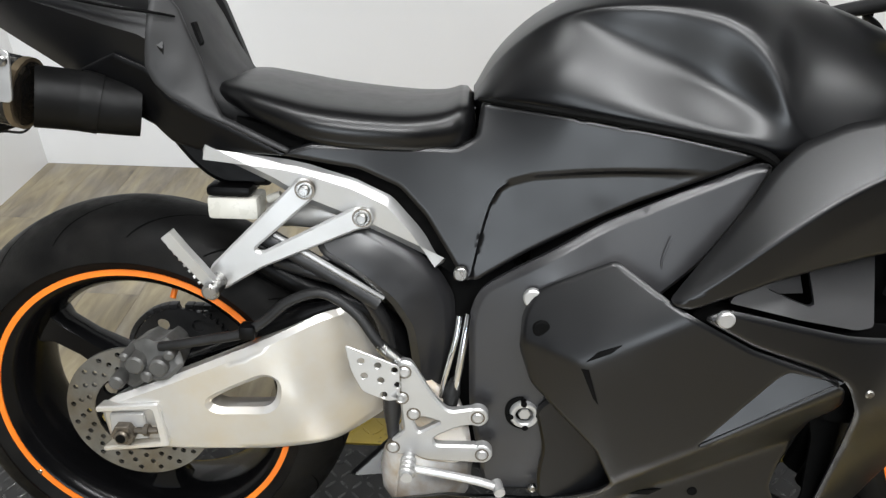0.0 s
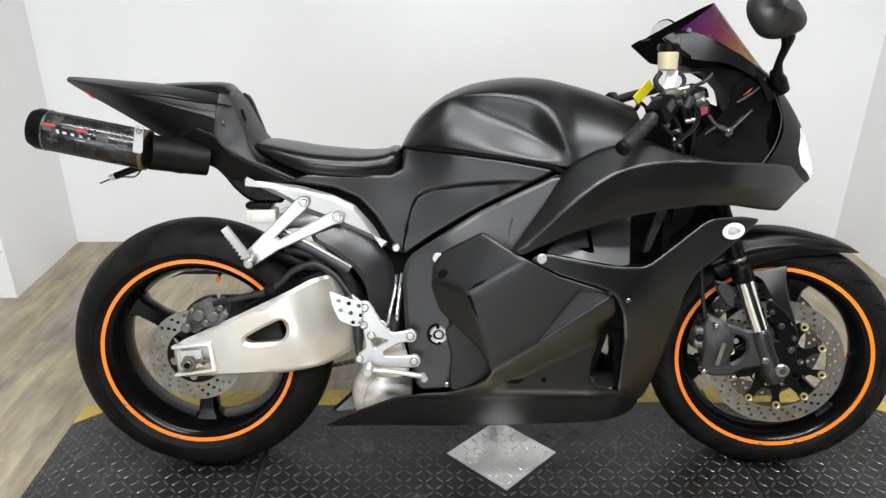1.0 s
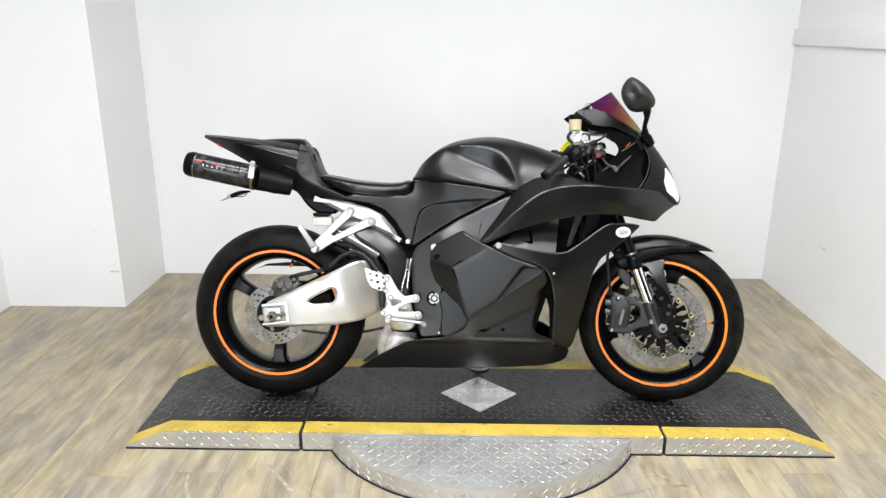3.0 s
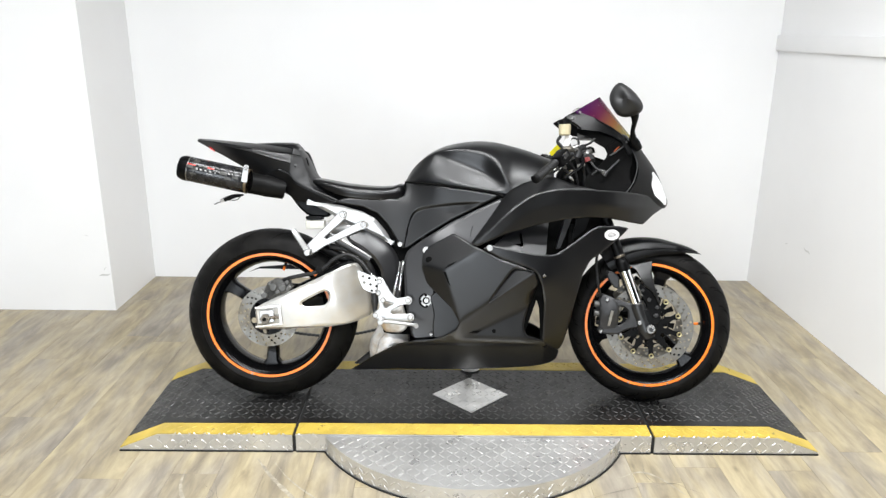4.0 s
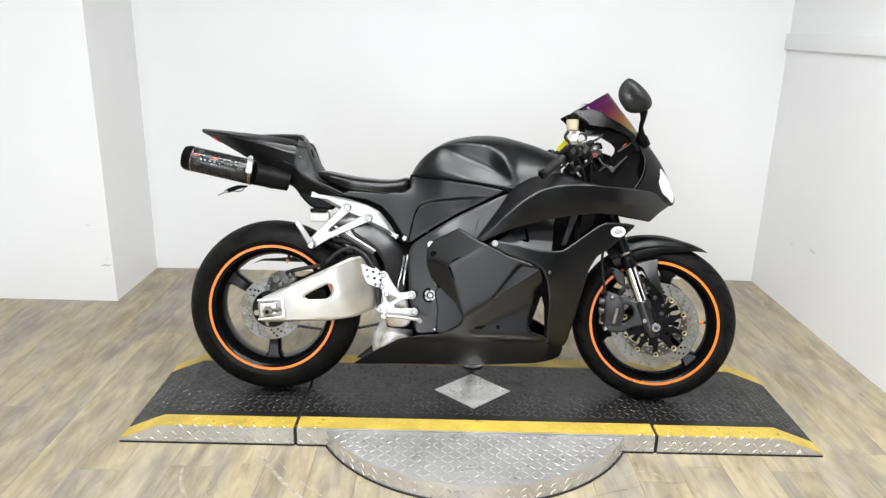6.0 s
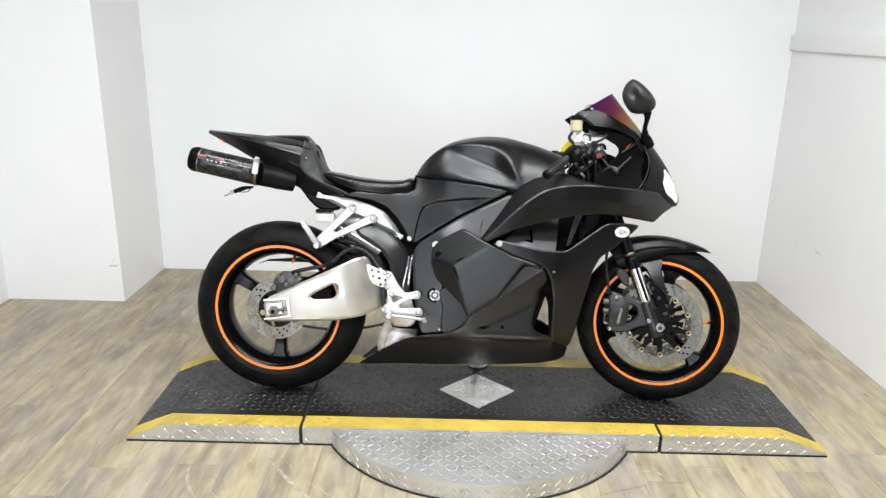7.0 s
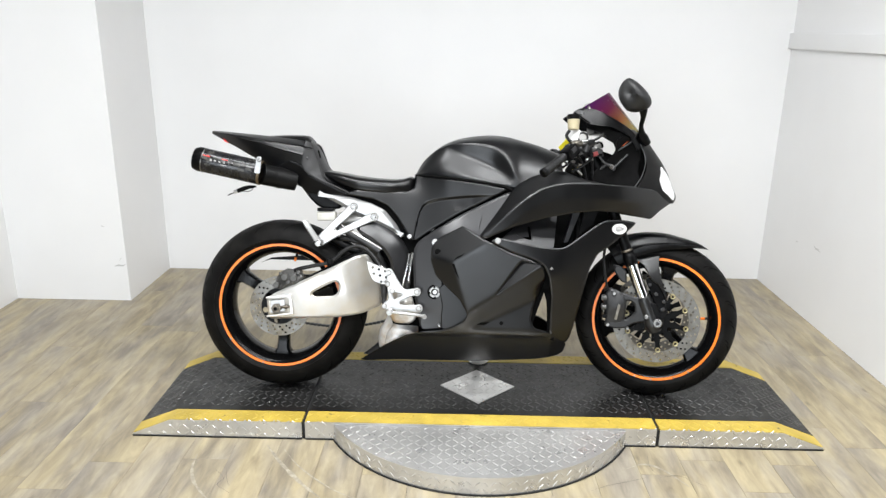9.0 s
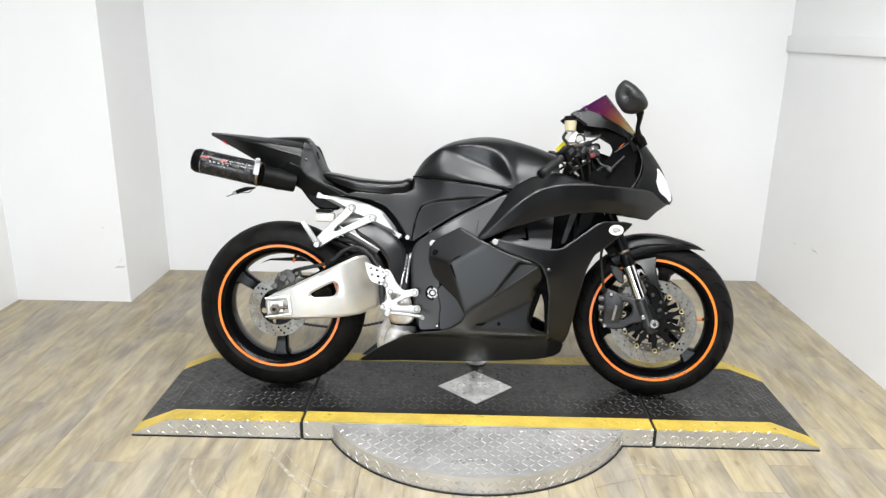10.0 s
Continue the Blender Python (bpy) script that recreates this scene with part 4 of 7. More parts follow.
# engine mass inside the fairing
bm = bmesh.new()
box(bm, -0.28, 0.19, -0.085, 0.085, 0.24, 0.58, 0.04)
part("engine_block", bm, DEEP, bike, "black engine block")
part("cylinder_head", box(bmesh.new(), -0.12, 0.42, -0.10, 0.10, 0.5, 0.78, 0.04), DEEP, bike)
part("gearbox_case", box(bmesh.new(), -0.24, -0.12, -0.09, 0.09, 0.3, 0.6, 0.04), DEEP, bike)
part("radiator", box(bmesh.new(), 0.39, 0.41, -0.14, 0.14, 0.42, 0.66, 0.008), DEEP, bike)
for y in (-0.072, -0.024, 0.024, 0.072):
    part("exhaust_header", tube([(0.30, y, 0.52), (0.345, y, 0.47), (0.36, y, 0.38), (0.362, y, 0.27), (0.35, y, 0.215)], 0.022, 12, 5), SOOT, bike)
case = part("exhaust_collector", loft([[(-0.25 + r * 0.075 * math.cos(a) + dx, -0.03 + r * 0.048 * math.sin(a), z) for a in np.linspace(0, 2 * math.pi, 25)[:-1]] for z, r, dx in ((0.128, 0.5, 0.0), (0.136, 0.82, 0.0), (0.155, 0.96, 0.0), (0.19, 1.0, 0.0), (0.225, 0.97, 0.004), (0.25, 0.84, 0.01), (0.275, 0.70, 0.012), (0.31, 0.56, 0.01), (0.36, 0.5, 0.0), (0.41, 0.42, -0.005))]), CASE, bike, "dusty bare metal exhaust chamber")

part("collector_seam", tube([(-0.297, -0.068, 0.16), (-0.294, -0.072, 0.19), (-0.284, -0.074, 0.225), (-0.262, -0.069, 0.25), (-0.225, -0.064, 0.268)], 0.003, 8), CASE, case)
part("crankcase_rear", plate(soft([(-0.262, 0.425), (-0.232, 0.40), (-0.196, 0.372), (-0.184, 0.33), (-0.178, 0.28), (-0.20, 0.262), (-0.26, 0.262), (-0.285, 0.30), (-0.284, 0.38)], 0.014), field([(-0.26, 0.42, 0.118), (-0.19, 0.33, 0.128), (-0.28, 0.3, 0.112), (-0.22, 0.27, 0.12), (-0.23, 0.34, 0.135)]), 0.04, step=0.012, chamfer=0.006), CASE, bike, "dusty pale rear crankcase")

# ---- right-hand footrest bracket ----
brk = part("footrest_bracket", plate(soft([(-0.284, 0.472), (-0.265, 0.47), (-0.235, 0.418), (-0.215, 0.395), (-0.178, 0.402), (-0.162, 0.393), (-0.165, 0.377), (-0.20, 0.371), (-0.235, 0.352), (-0.232, 0.34), (-0.17, 0.342), (-0.155, 0.33), (-0.165, 0.312), (-0.245, 0.314), (-0.262, 0.322), (-0.292, 0.322), (-0.295, 0.345), (-0.275, 0.36), (-0.28, 0.40)], 0.009), 0.178, 0.016, [soft([(-0.262, 0.378), (-0.25, 0.385), (-0.225, 0.378), (-0.255, 0.36)], 0.004)], chamfer=0.003), ALUBAR, bike, "silver footrest bracket")
for x, z in ((-0.175, 0.388), (-0.167, 0.328), (-0.262, 0.39), (-0.275, 0.455), (-0.278, 0.415), (-0.29, 0.335)):
    if x > -0.2:
        part("bracket_boss", cyl(bmesh.new(), (x, -0.163, z), (x, -0.1785, z), 0.0145, 22, bevel=0.002), ALUBAR, brk)
    # Dark disc under each bolt paints the shadow round its head.
    part("bolt_seat", cyl(bmesh.new(), (x, -0.17, z), (x, -0.1790, z), 0.0098, 18), DARKSTEEL, brk)
    part("bracket_bolt", bolt(bmesh.new(), x, -0.178, z, 0.0078, 0.0035), ALUBAR, brk)
holes = [disk2(-0.331 + 0.022 * i + 0.004 * j, 0.474 - 0.006 * i - 0.022 * j, 0.0045, 10) for i in range(3) for j in range(3) if not (i == 0 and j == 2)]
part("heel_guard", plate(soft([(-0.352, 0.497), (-0.28, 0.468), (-0.28, 0.418), (-0.296, 0.414), (-0.33, 0.428), (-0.345, 0.46)], 0.006), 0.187, 0.004, holes, chamfer=0.001), ALUBAR, brk, "perforated silver heel guard")
bm = tube([(-0.27, -0.2, 0.318), (-0.22, -0.207, 0.316), (-0.17, -0.215, 0.312), (-0.145, -0.222, 0.309)], 0.0058)
ped = part("brake_pedal", bm, ALUBAR, brk, "silver brake pedal")
part("pedal_tip", tube([(-0.147, -0.212, 0.309), (-0.143, -0.232, 0.308)], 0.0075), ALUBAR, ped)
bm = bmesh.new()
for i in range(4):
    cyl(bm, (-0.268, -0.183 - 0.009 * i, 0.320), (-0.268, -0.190 - 0.009 * i, 0.319), 0.011, 14, bevel=0.002)
cyl(bm, (-0.268, -0.17, 0.321), (-0.268, -0.222, 0.318), 0.008, 12)
part("footrest", bm, ALUBAR, brk, "knurled silver footrest")
bm = tube([(-0.292, -0.16, 0.418), (-0.292, -0.162, 0.385), (-0.292, -0.162, 0.36), (-0.29, -0.165, 0.338)], [0.014, 0.013, 0.009, 0.008])
part("master_cylinder", bm, CASTIRON, brk, "dull grey rear brake master cylinder")
bm = tube([(-0.21, -0.15, 0.395), (-0.205, -0.155, 0.43), (-0.197, -0.15, 0.49), (-0.192, -0.14, 0.525)], 0.005)
part("linkage_rod", bm, CHROME, brk)
part("linkage_rod", tube([(-0.226, -0.148, 0.40), (-0.22, -0.15, 0.436), (-0.208, -0.146, 0.49), (-0.204, -0.14, 0.522)], 0.0042), CHROME, brk)
part("rubber_boot", tube([(-0.214, -0.15, 0.385), (-0.211, -0.15, 0.41), (-0.207, -0.152, 0.43)], [0.01, 0.012, 0.007]), HOSE, brk)

# ---- rear subframe rail and passenger footrest ----
rail = part("subframe_rail", plate(soft([(-0.543, 0.733), (-0.436, 0.722), (-0.405, 0.716), (-0.345, 0.698), (-0.298, 0.675), (-0.262, 0.632), (-0.226, 0.577), (-0.337, 0.631), (-0.409, 0.660), (-0.457, 0.690)], 0.006), lambda x, z: 0.108 + 0.012 * max(0, z - 0.6) / 0.1, 0.03, step=0.016, chamfer=0.012), ALUBAR, bike, "silver rear subframe rail")
hang = part("passenger_footrest_hanger", plate(soft([(-0.415, 0.702), (-0.40, 0.698), (-0.394, 0.682), (-0.40, 0.672), (-0.478, 0.602), (-0.47, 0.598), (-0.345, 0.665), (-0.325, 0.663), (-0.318, 0.648), (-0.325, 0.636), (-0.34, 0.634), (-0.47, 0.575), (-0.525, 0.54), (-0.545, 0.55), (-0.54, 0.575)], 0.006), 0.128, 0.014, chamfer=0.003), ALUBAR, bike, "silver two-armed passenger footrest hanger")
for x, z in ((-0.408, 0.686), (-0.335, 0.651)):
    # Darker rim behind the bolt head, painted in for its gap shadow.
    part("bolt_seat", cyl(bmesh.new(), (x, -0.12, z), (x, -0.1287, z), 0.0128, 20), DARKSTEEL, hang)
    bm = cyl(bmesh.new(), (x, -0.124, z), (x, -0.130, z), 0.011, 18, bevel=0.001)
    part("hanger_bolt", bolt(bm, x, -0.130, z, 0.0075), STEEL, hang)
bm = loft([[(x + nx * a, y + b, z + nz * a) for a, b in ((-0.0075, -0.007), (0.0075, -0.007), (0.0075, 0.007), (-0.0075, 0.007))] for x, z, y, nx, nz in [(-0.528, 0.552, -0.145, 0.8, 0.6), (-0.545, 0.582, -0.152, 0.8, 0.6), (-0.563, 0.612, -0.16, 0.8, 0.6), (-0.577, 0.634, -0.163, 0.8, 0.6)]])
peg = part("passenger_footrest", bm, ALUBAR, hang, "folded silver passenger footrest")
bm = bmesh.new()
for i in range(7):
    t = i / 7
    cyl(bm, (-0.537 - 0.036 * t - 0.003, -0.150 - 0.008 * t, 0.566 + 0.06 * t), (-0.537 - 0.036 * t - 0.010, -0.156 - 0.008 * t, 0.563 + 0.06 * t), 0.0022, 6)
part("peg_rib", bm, ALUBAR, peg)
bm = bmesh.new()
cyl(bm, (-0.53, -0.115, 0.556), (-0.53, -0.165, 0.553), 0.012, 14, bevel=0.003)
part("peg_pivot", bm, STEEL, hang)
# fluid bottle under the tail
bm = bmesh.new()
box(bm, -0.547, -0.478, -0.10, -0.05, 0.632, 0.664, 0.007)
cyl(bm, (-0.47, -0.075, 0.655), (-0.452, -0.075, 0.662), 0.006, 10)
res = part("brake_fluid_bottle", bm, MILKY, bike, "milky white rear brake fluid bottle")
part("bottle_cap", box(bmesh.new(), -0.545, -0.486, -0.103, -0.047, 0.666, 0.679, 0.005), BLACK, res)

# ---- tail ----
def tail_ring(x, zb, zt, w, top=0.7):
    """A five-sided tail section: narrow keel, widest at the shoulder, flat deck."""
    zs = zb + (zt - zb) * top
    pts = [(-0.72 * w, zb), (-0.88 * w, zb + (zs - zb) * 0.45), (-w, zs), (-0.9 * w, zs + (zt - zs) * 0.55), (-0.62 * w, zt), (0, zt + 0.004)]
    return [(x, y, z) for y, z in pts] + [(x, -y, z) for y, z in pts[-2::-1]]


ST = [(-0.955, 0.945, 0.953, 0.012), (-0.9, 0.918, 0.95, 0.05), (-0.85, 0.894, 0.946, 0.075), (-0.78, 0.856, 0.94, 0.095), (-0.71, 0.815, 0.934, 0.105), (-0.65, 0.775, 0.928, 0.112), (-0.605, 0.752, 0.922, 0.115), (-0.575, 0.745, 0.902, 0.117)]
tail = part("tail_cowl", loft([tail_ring(*s) for s in ST]), MATTE, bike, "matte black pointed tail cowl", angle=28)
ST2 = [(-0.588, 0.77, 0.922, 0.107), (-0.577, 0.765, 0.915, 0.105), (-0.566, 0.76, 0.904, 0.103), (-0.554, 0.757, 0.884, 0.101), (-0.539, 0.755, 0.853, 0.098), (-0.523, 0.75, 0.826, 0.094), (-0.50, 0.745, 0.80, 0.084), (-0.45, 0.74, 0.775, 0.078)]
part("seat_hump", loft([tail_ring(*q, top=0.55) for q in ST2]), HUMP, tail, "charcoal seat hump", angle=70)
# side panel of the hump, running forward under the seat in a narrow tongue
sm = soft([(-0.586, 0.922), (-0.590, 0.899), (-0.594, 0.871), (-0.600, 0.833), (-0.588, 0.812), (-0.573, 0.798), (-0.531, 0.777), (-0.484, 0.757), (-0.427, 0.733), (-0.424, 0.738), (-0.47, 0.759), (-0.51, 0.775), (-0.525, 0.80), (-0.537, 0.84), (-0.549, 0.872), (-0.559, 0.90), (-0.568, 0.914)], 0.004)
pair("hump_side", plate(sm, field([(-0.586, 0.922, 0.108), (-0.592, 0.88, 0.1195), (-0.600, 0.833, 0.1195), (-0.573, 0.798, 0.121), (-0.531, 0.777, 0.124), (-0.427, 0.733, 0.13), (-0.47, 0.759, 0.124), (-0.51, 0.775, 0.117), (-0.525, 0.80, 0.106), (-0.537, 0.84, 0.098), (-0.559, 0.90, 0.097), (-0.565, 0.83, 0.117)]), 0.012, step=0.012, chamfer=0.002), HUMP, tail, angle=60)
# dark keel of the cowl below it
sk = soft([(-0.70, 0.822), (-0.65, 0.789), (-0.620, 0.770), (-0.604, 0.752), (-0.587, 0.735), (-0.55, 0.727), (-0.428, 0.729), (-0.484, 0.756), (-0.531, 0.776), (-0.573, 0.797), (-0.599, 0.831), (-0.64, 0.848)], 0.004)
pair("tail_keel", plate(sk, field([(-0.70, 0.822, 0.094), (-0.64, 0.848, 0.1125), (-0.599, 0.831, 0.1145), (-0.573, 0.797, 0.117), (-0.531, 0.776, 0.119), (-0.43, 0.73, 0.126), (-0.55, 0.727, 0.10), (-0.62, 0.77, 0.09), (-0.65, 0.789, 0.09)]), 0.02, step=0.012, chamfer=0.002), MATTE2, tail, angle=60)
part("hump_slot", plate([(-0.543, 0.885), (-0.539, 0.886), (-0.532, 0.862), (-0.534, 0.858), (-0.538, 0.868)], 0.103, 0.012), DEEP, tail)
part("tail_red_strip", tube([(-0.904, -0.040, 0.926), (-0.893, -0.043, 0.917), (-0.882, -0.047, 0.908)], [0.001, 0.0026, 0.001], 8), DULLRED, tail, "thin dull red strip on the tail edge")
# passenger pad cover
PAD = [(-0.735, 0.925, 0.938, 0.03), (-0.67, 0.92, 0.941, 0.055), (-0.61, 0.912, 0.941, 0.066), (-0.588, 0.905, 0.938, 0.066), (-0.576, 0.902, 0.925, 0.06)]
part("passenger_pad", loft([tail_ring(*s, top=0.5) for s in PAD]), VINYL, tail, "black passenger seat cover")
part("tail_seam", tube([(-0.792, -0.098, 0.921), (-0.718, -0.110, 0.915), (-0.634, -0.121, 0.903), (-0.588, -0.121, 0.898), (-0.56, -0.106, 0.892)], [0.0008, 0.0016, 0.002, 0.002, 0.0015], 6), DEEP, tail)
bm = bmesh.new()
box(bm, -0.914, -0.898, 0.0, 0.03, 0.917, 0.927, 0.003)
part("tail_light", bm, LITRED, tail, "small red tail light")
# black undertray
part("undertray", plate(soft([(-0.61, 0.76), (-0.602, 0.749), (-0.588, 0.729), (-0.57, 0.706), (-0.548, 0.686), (-0.525, 0.675), (-0.464, 0.675), (-0.45, 0.73), (-0.5, 0.765)], 0.008), 0.085, 0.17, chamfer=0.008), BLACK, bike, "black undertray")
part("indicator_stub", tube([(-0.78, -0.05, 0.752), (-0.815, -0.05, 0.747), (-0.85, -0.05, 0.734)], [0.003, 0.008, 0.008]), BLACK, tail)
part("licence_light_lens", tube([(-0.85, -0.05, 0.734), (-0.862, -0.05, 0.73)], 0.0075), WHITE, tail)
part("wire", tube([(-0.785, -0.05, 0.755), (-0.80, -0.06, 0.735), (-0.83, -0.055, 0.733), (-0.855, -0.05, 0.73), (-0.887, -0.05, 0.717)], 0.0018, 6), HOSE, tail)

# ---- exhaust ----
def oval(c, d, rx, rz, n=24):
    """A ring of an oval can round c, square to the axis d in the xz plane."""
    nx, nz = -d[1], d[0]
    return [(c[0] + nx * rz * math.sin(a), c[1] + rx * math.cos(a), c[2] + nz * rz * math.sin(a)) for a in np.linspace(0, 2 * math.pi, n + 1)[:-1]]


ax = Vector((-0.215, 0.047)).normalized()
A0, A1 = (-0.735, -0.14, 0.800), (-0.948, -0.14, 0.844)
at = lambda t: (A0[0] + (A1[0] - A0[0]) * t, -0.14, A0[2] + (A1[2] - A0[2]) * t)
can = part("muffler", loft([oval(at(t), ax, rx, rz) for t, rx, rz in ((0, 0.036, 0.04), (0.03, 0.04, 0.043), (1.0, 0.04, 0.043))]), CARBON, bike, "glossy carbon-fibre muffler with red reflections painted on")
part("end_cap", loft([oval(at(t), ax, rx, rz) for t, rx, rz in ((0.97, 0.0405, 0.0435), (1.06, 0.0405, 0.0435), (1.12, 0.036, 0.038), (1.14, 0.024, 0.028), (1.11, 0.02, 0.024), (1.0, 0.018, 0.022))]), BLACK, can, "black muffler end cap")
part("cap_rivet_band", loft([oval(at(t), ax, 0.0412, 0.0442) for t in (0.955, 0.972)]), STEEL, can)
part("strap", loft([oval(at(t), ax, 0.0408, 0.0438) for t in (0.0, 0.04)]), TAN, can, "heat-tanned clamp strap")
part("hanger_plate", plate(soft([(-0.740, 0.858), (-0.723, 0.856), (-0.730, 0.796), (-0.752, 0.799)], 0.007), 0.186, 0.005, chamfer=0.001), ALUBAR, can, "silver hanger plate")
bm = bmesh.new()
bolt(bm, -0.732, -0.186, 0.845, 0.0065)
part("hanger_bolt", bm, STEEL, can)
part("mid_pipe", tube([(-0.735, -0.132, 0.796), (-0.70, -0.112, 0.789), (-0.67, -0.098, 0.782), (-0.645, -0.088, 0.777), (-0.628, -0.08, 0.774)], [0.038, 0.038, 0.037, 0.036, 0.0355], 18), SOOT, can, "sooty black exhaust link pipe")
part("pipe_clamp", tube([(-0.69, -0.106, 0.787), (-0.68, -0.102, 0.785), (-0.67, -0.098, 0.782)], [0.039, 0.039, 0.039], 18), SOOT, can)
# lettering on the can cannot be made out: plain pale bars
def can_patch(t0, t1, up, h, rr=1.0):
    q = lambda t, a: (lambda c: (c[0] - ax[1] * 0.0438 * rr * math.sin(a), c[1] - 0.0408 * rr * math.cos(a), c[2] - ax[0] * 0.0438 * rr * math.sin(a)))(at(t))
    return loft([[q(t, a) for a in np.linspace((up - h / 2) / 0.042, (up + h / 2) / 0.042, 5)] for t in np.linspace(t0, t1, 5)], closed=False)


for t0, t1, up, h in ((0.77, 0.80, 0.008, 0.008), (0.70, 0.74, 0.008, 0.005), (0.63, 0.66, 0.0075, 0.005), (0.55, 0.58, 0.007, 0.005), (0.48, 0.50, 0.0065, 0.004), (0.54, 0.64, -0.002, 0.002)):
    part("label_bar", can_patch(t0, t1, up, h), LETTER, can, "pale illegible maker's lettering")
# The tail light's red reflection, painted as patches on the can.
for t0, t1, up, h in ((0.80, 0.95, 0.025, 0.016), (0.64, 0.77, 0.028, 0.008), (0.50, 0.60, 0.024, 0.013)):
    part("red_reflection", can_patch(t0, t1, up, h), DULLRED, can, "red tail-light reflection painted on the muffler")
for t0, t1, up, h in ((0.30, 0.42, 0.012, 0.012), (0.25, 0.36, -0.004, 0.010), (0.12, 0.22, 0.004, 0.009), (0.60, 0.74, 0.021, 0.007), (0.84, 0.93, 0.012, 0.012), (0.82, 0.92, -0.012, 0.006)):
    part("grey_patch", can_patch(t0, t1, up, h, 1.002), PATCH, can, "mottled grey patch")

# ---- tank, seat, side covers ----
TX = [-0.195, -0.18, -0.149, -0.104, -0.052, 0.0, 0.065, 0.13, 0.182, 0.261, 0.335]
TZ = [0.80, 0.832, 0.871, 0.908, 0.934, 0.947, 0.955, 0.953, 0.943, 0.921, 0.892]
TW = [0.06, 0.085, 0.105, 0.125, 0.142, 0.155, 0.165, 0.17, 0.17, 0.165, 0.15]
TB = [0.795, 0.795, 0.796, 0.792, 0.786, 0.78, 0.773, 0.765, 0.757, 0.77, 0.80]


QX = [-0.195, -0.15, -0.095, -0.032, 0.02, 0.059, 0.093, 0.123, 0.148, 0.165, 0.18, 0.26, 0.335]
CD = [0.003, 0.006, 0.010, 0.024, 0.034, 0.044, 0.054, 0.073, 0.102, 0.135, 0.16, 0.135, 0.08]      # crease below the crown
CY = [0.04, 0.066, 0.088, 0.115, 0.128, 0.134, 0.14, 0.151, 0.162, 0.168, 0.169, 0.163, 0.147]
VX, VZ = [-0.195, -0.12, -0.068, -0.013, 0.043, 0.10, 0.143, 0.175], [0.796, 0.88, 0.898, 0.879, 0.857, 0.83, 0.811, 0.79]    # bottom of the hollow
HX, HA = [-0.195, -0.10, -0.05, 0.02, 0.09, 0.14, 0.168, 0.335], [0.0, 0.0, 0.005, 0.010, 0.012, 0.008, 0.0, 0.0]
BX, BA = [-0.195, -0.1, 0.0, 0.335], [0.010, 0.010, 0.002, 0.0]


def tank_ring(x):
    """Half a section: a domed crown down to the crease, then a flank that is hollow amidships and full in front."""
    zt, w, zb = smooth_lerp(x, TX, TZ), smooth_lerp(x, TX, TW), smooth_lerp(x, TX, TB)
    cd, cy = smooth_lerp(x, QX, CD), smooth_lerp(x, QX, CY)
    cz = zt - cd
    vz = max(zb + 0.25 * (cz - zb), min(cz - 0.12 * (cz - zb), lerp(x, VX, VZ)))
    a, b = smooth_lerp(x, HX, HA), lerp(x, BX, BA)
    crown = [(0, zt), (-0.35 * cy, zt - 0.06 * cd), (-0.7 * cy, zt - 0.36 * cd), (-0.92 * cy, zt - 0.75 * cd), (-cy, zt - cd)]
    line = [(p.x, p.y) for p in spline([Vector(p) for p in crown], 4)]
    th = (cz - vz) / max(1e-5, cz - zb)
    for k in range(1, 17):
        t = th * k / 6 if k <= 6 else th + (1 - th) * (k - 6) / 10
        straight = (w - cy) * t
        full = -a * t / th if k <= 6 else -a + (w - cy + a) * ((t - th) / (1 - th)) ** 1.12
        m = min(1.0, a / 0.004)
        line.append((-cy - m * full - (1 - m) * straight - b * math.sin(math.pi * t), cz + (zb - cz) * t))
    line.append((-w + 0.02, zb - 0.012))
    return [(x, y, z) for y, z in line[::-1]] + [(x, -y, z) for y, z in line[1:]]


xs = np.linspace(TX[0], TX[-1], 64)
bm = loft([tank_ring(x) for x in xs], closed=False)
for _ in range(7):
    bmesh.ops.smooth_vert(bm, verts=[v for v in bm.verts if not v.is_boundary], factor=0.5, use_axis_x=False, use_axis_y=True, use_axis_z=True)
bmesh.ops.holes_fill(bm, edges=[e for e in bm.edges if e.is_boundary], sides=0)
part("fuel_tank", bm, MATTE, bike, "matte black fuel tank", angle=88)

# Black bead paints the shaded gap under the tank's edge.
part("tank_seam", tube([(-0.19, -0.098, 0.803), (-0.081, -0.138, 0.796), (0.04, -0.161, 0.7815), (0.12, -0.172, 0.768), (0.15, -0.175, 0.757), (0.166, -0.174, 0.742)], [0.003, 0.0045, 0.0045, 0.005, 0.006, 0.004], 8), DEEP, bike)
SX = [-0.543, -0.50, -0.463, -0.387, -0.284, -0.233, -0.207, -0.194]
SZ = [0.812, 0.812, 0.806, 0.793, 0.785, 0.788, 0.796, 0.785]
SB = [0.80, 0.785, 0.768, 0.745, 0.738, 0.738, 0.742, 0.755]
SW = [0.07, 0.10, 0.115, 0.13, 0.125, 0.11, 0.10, 0.085]


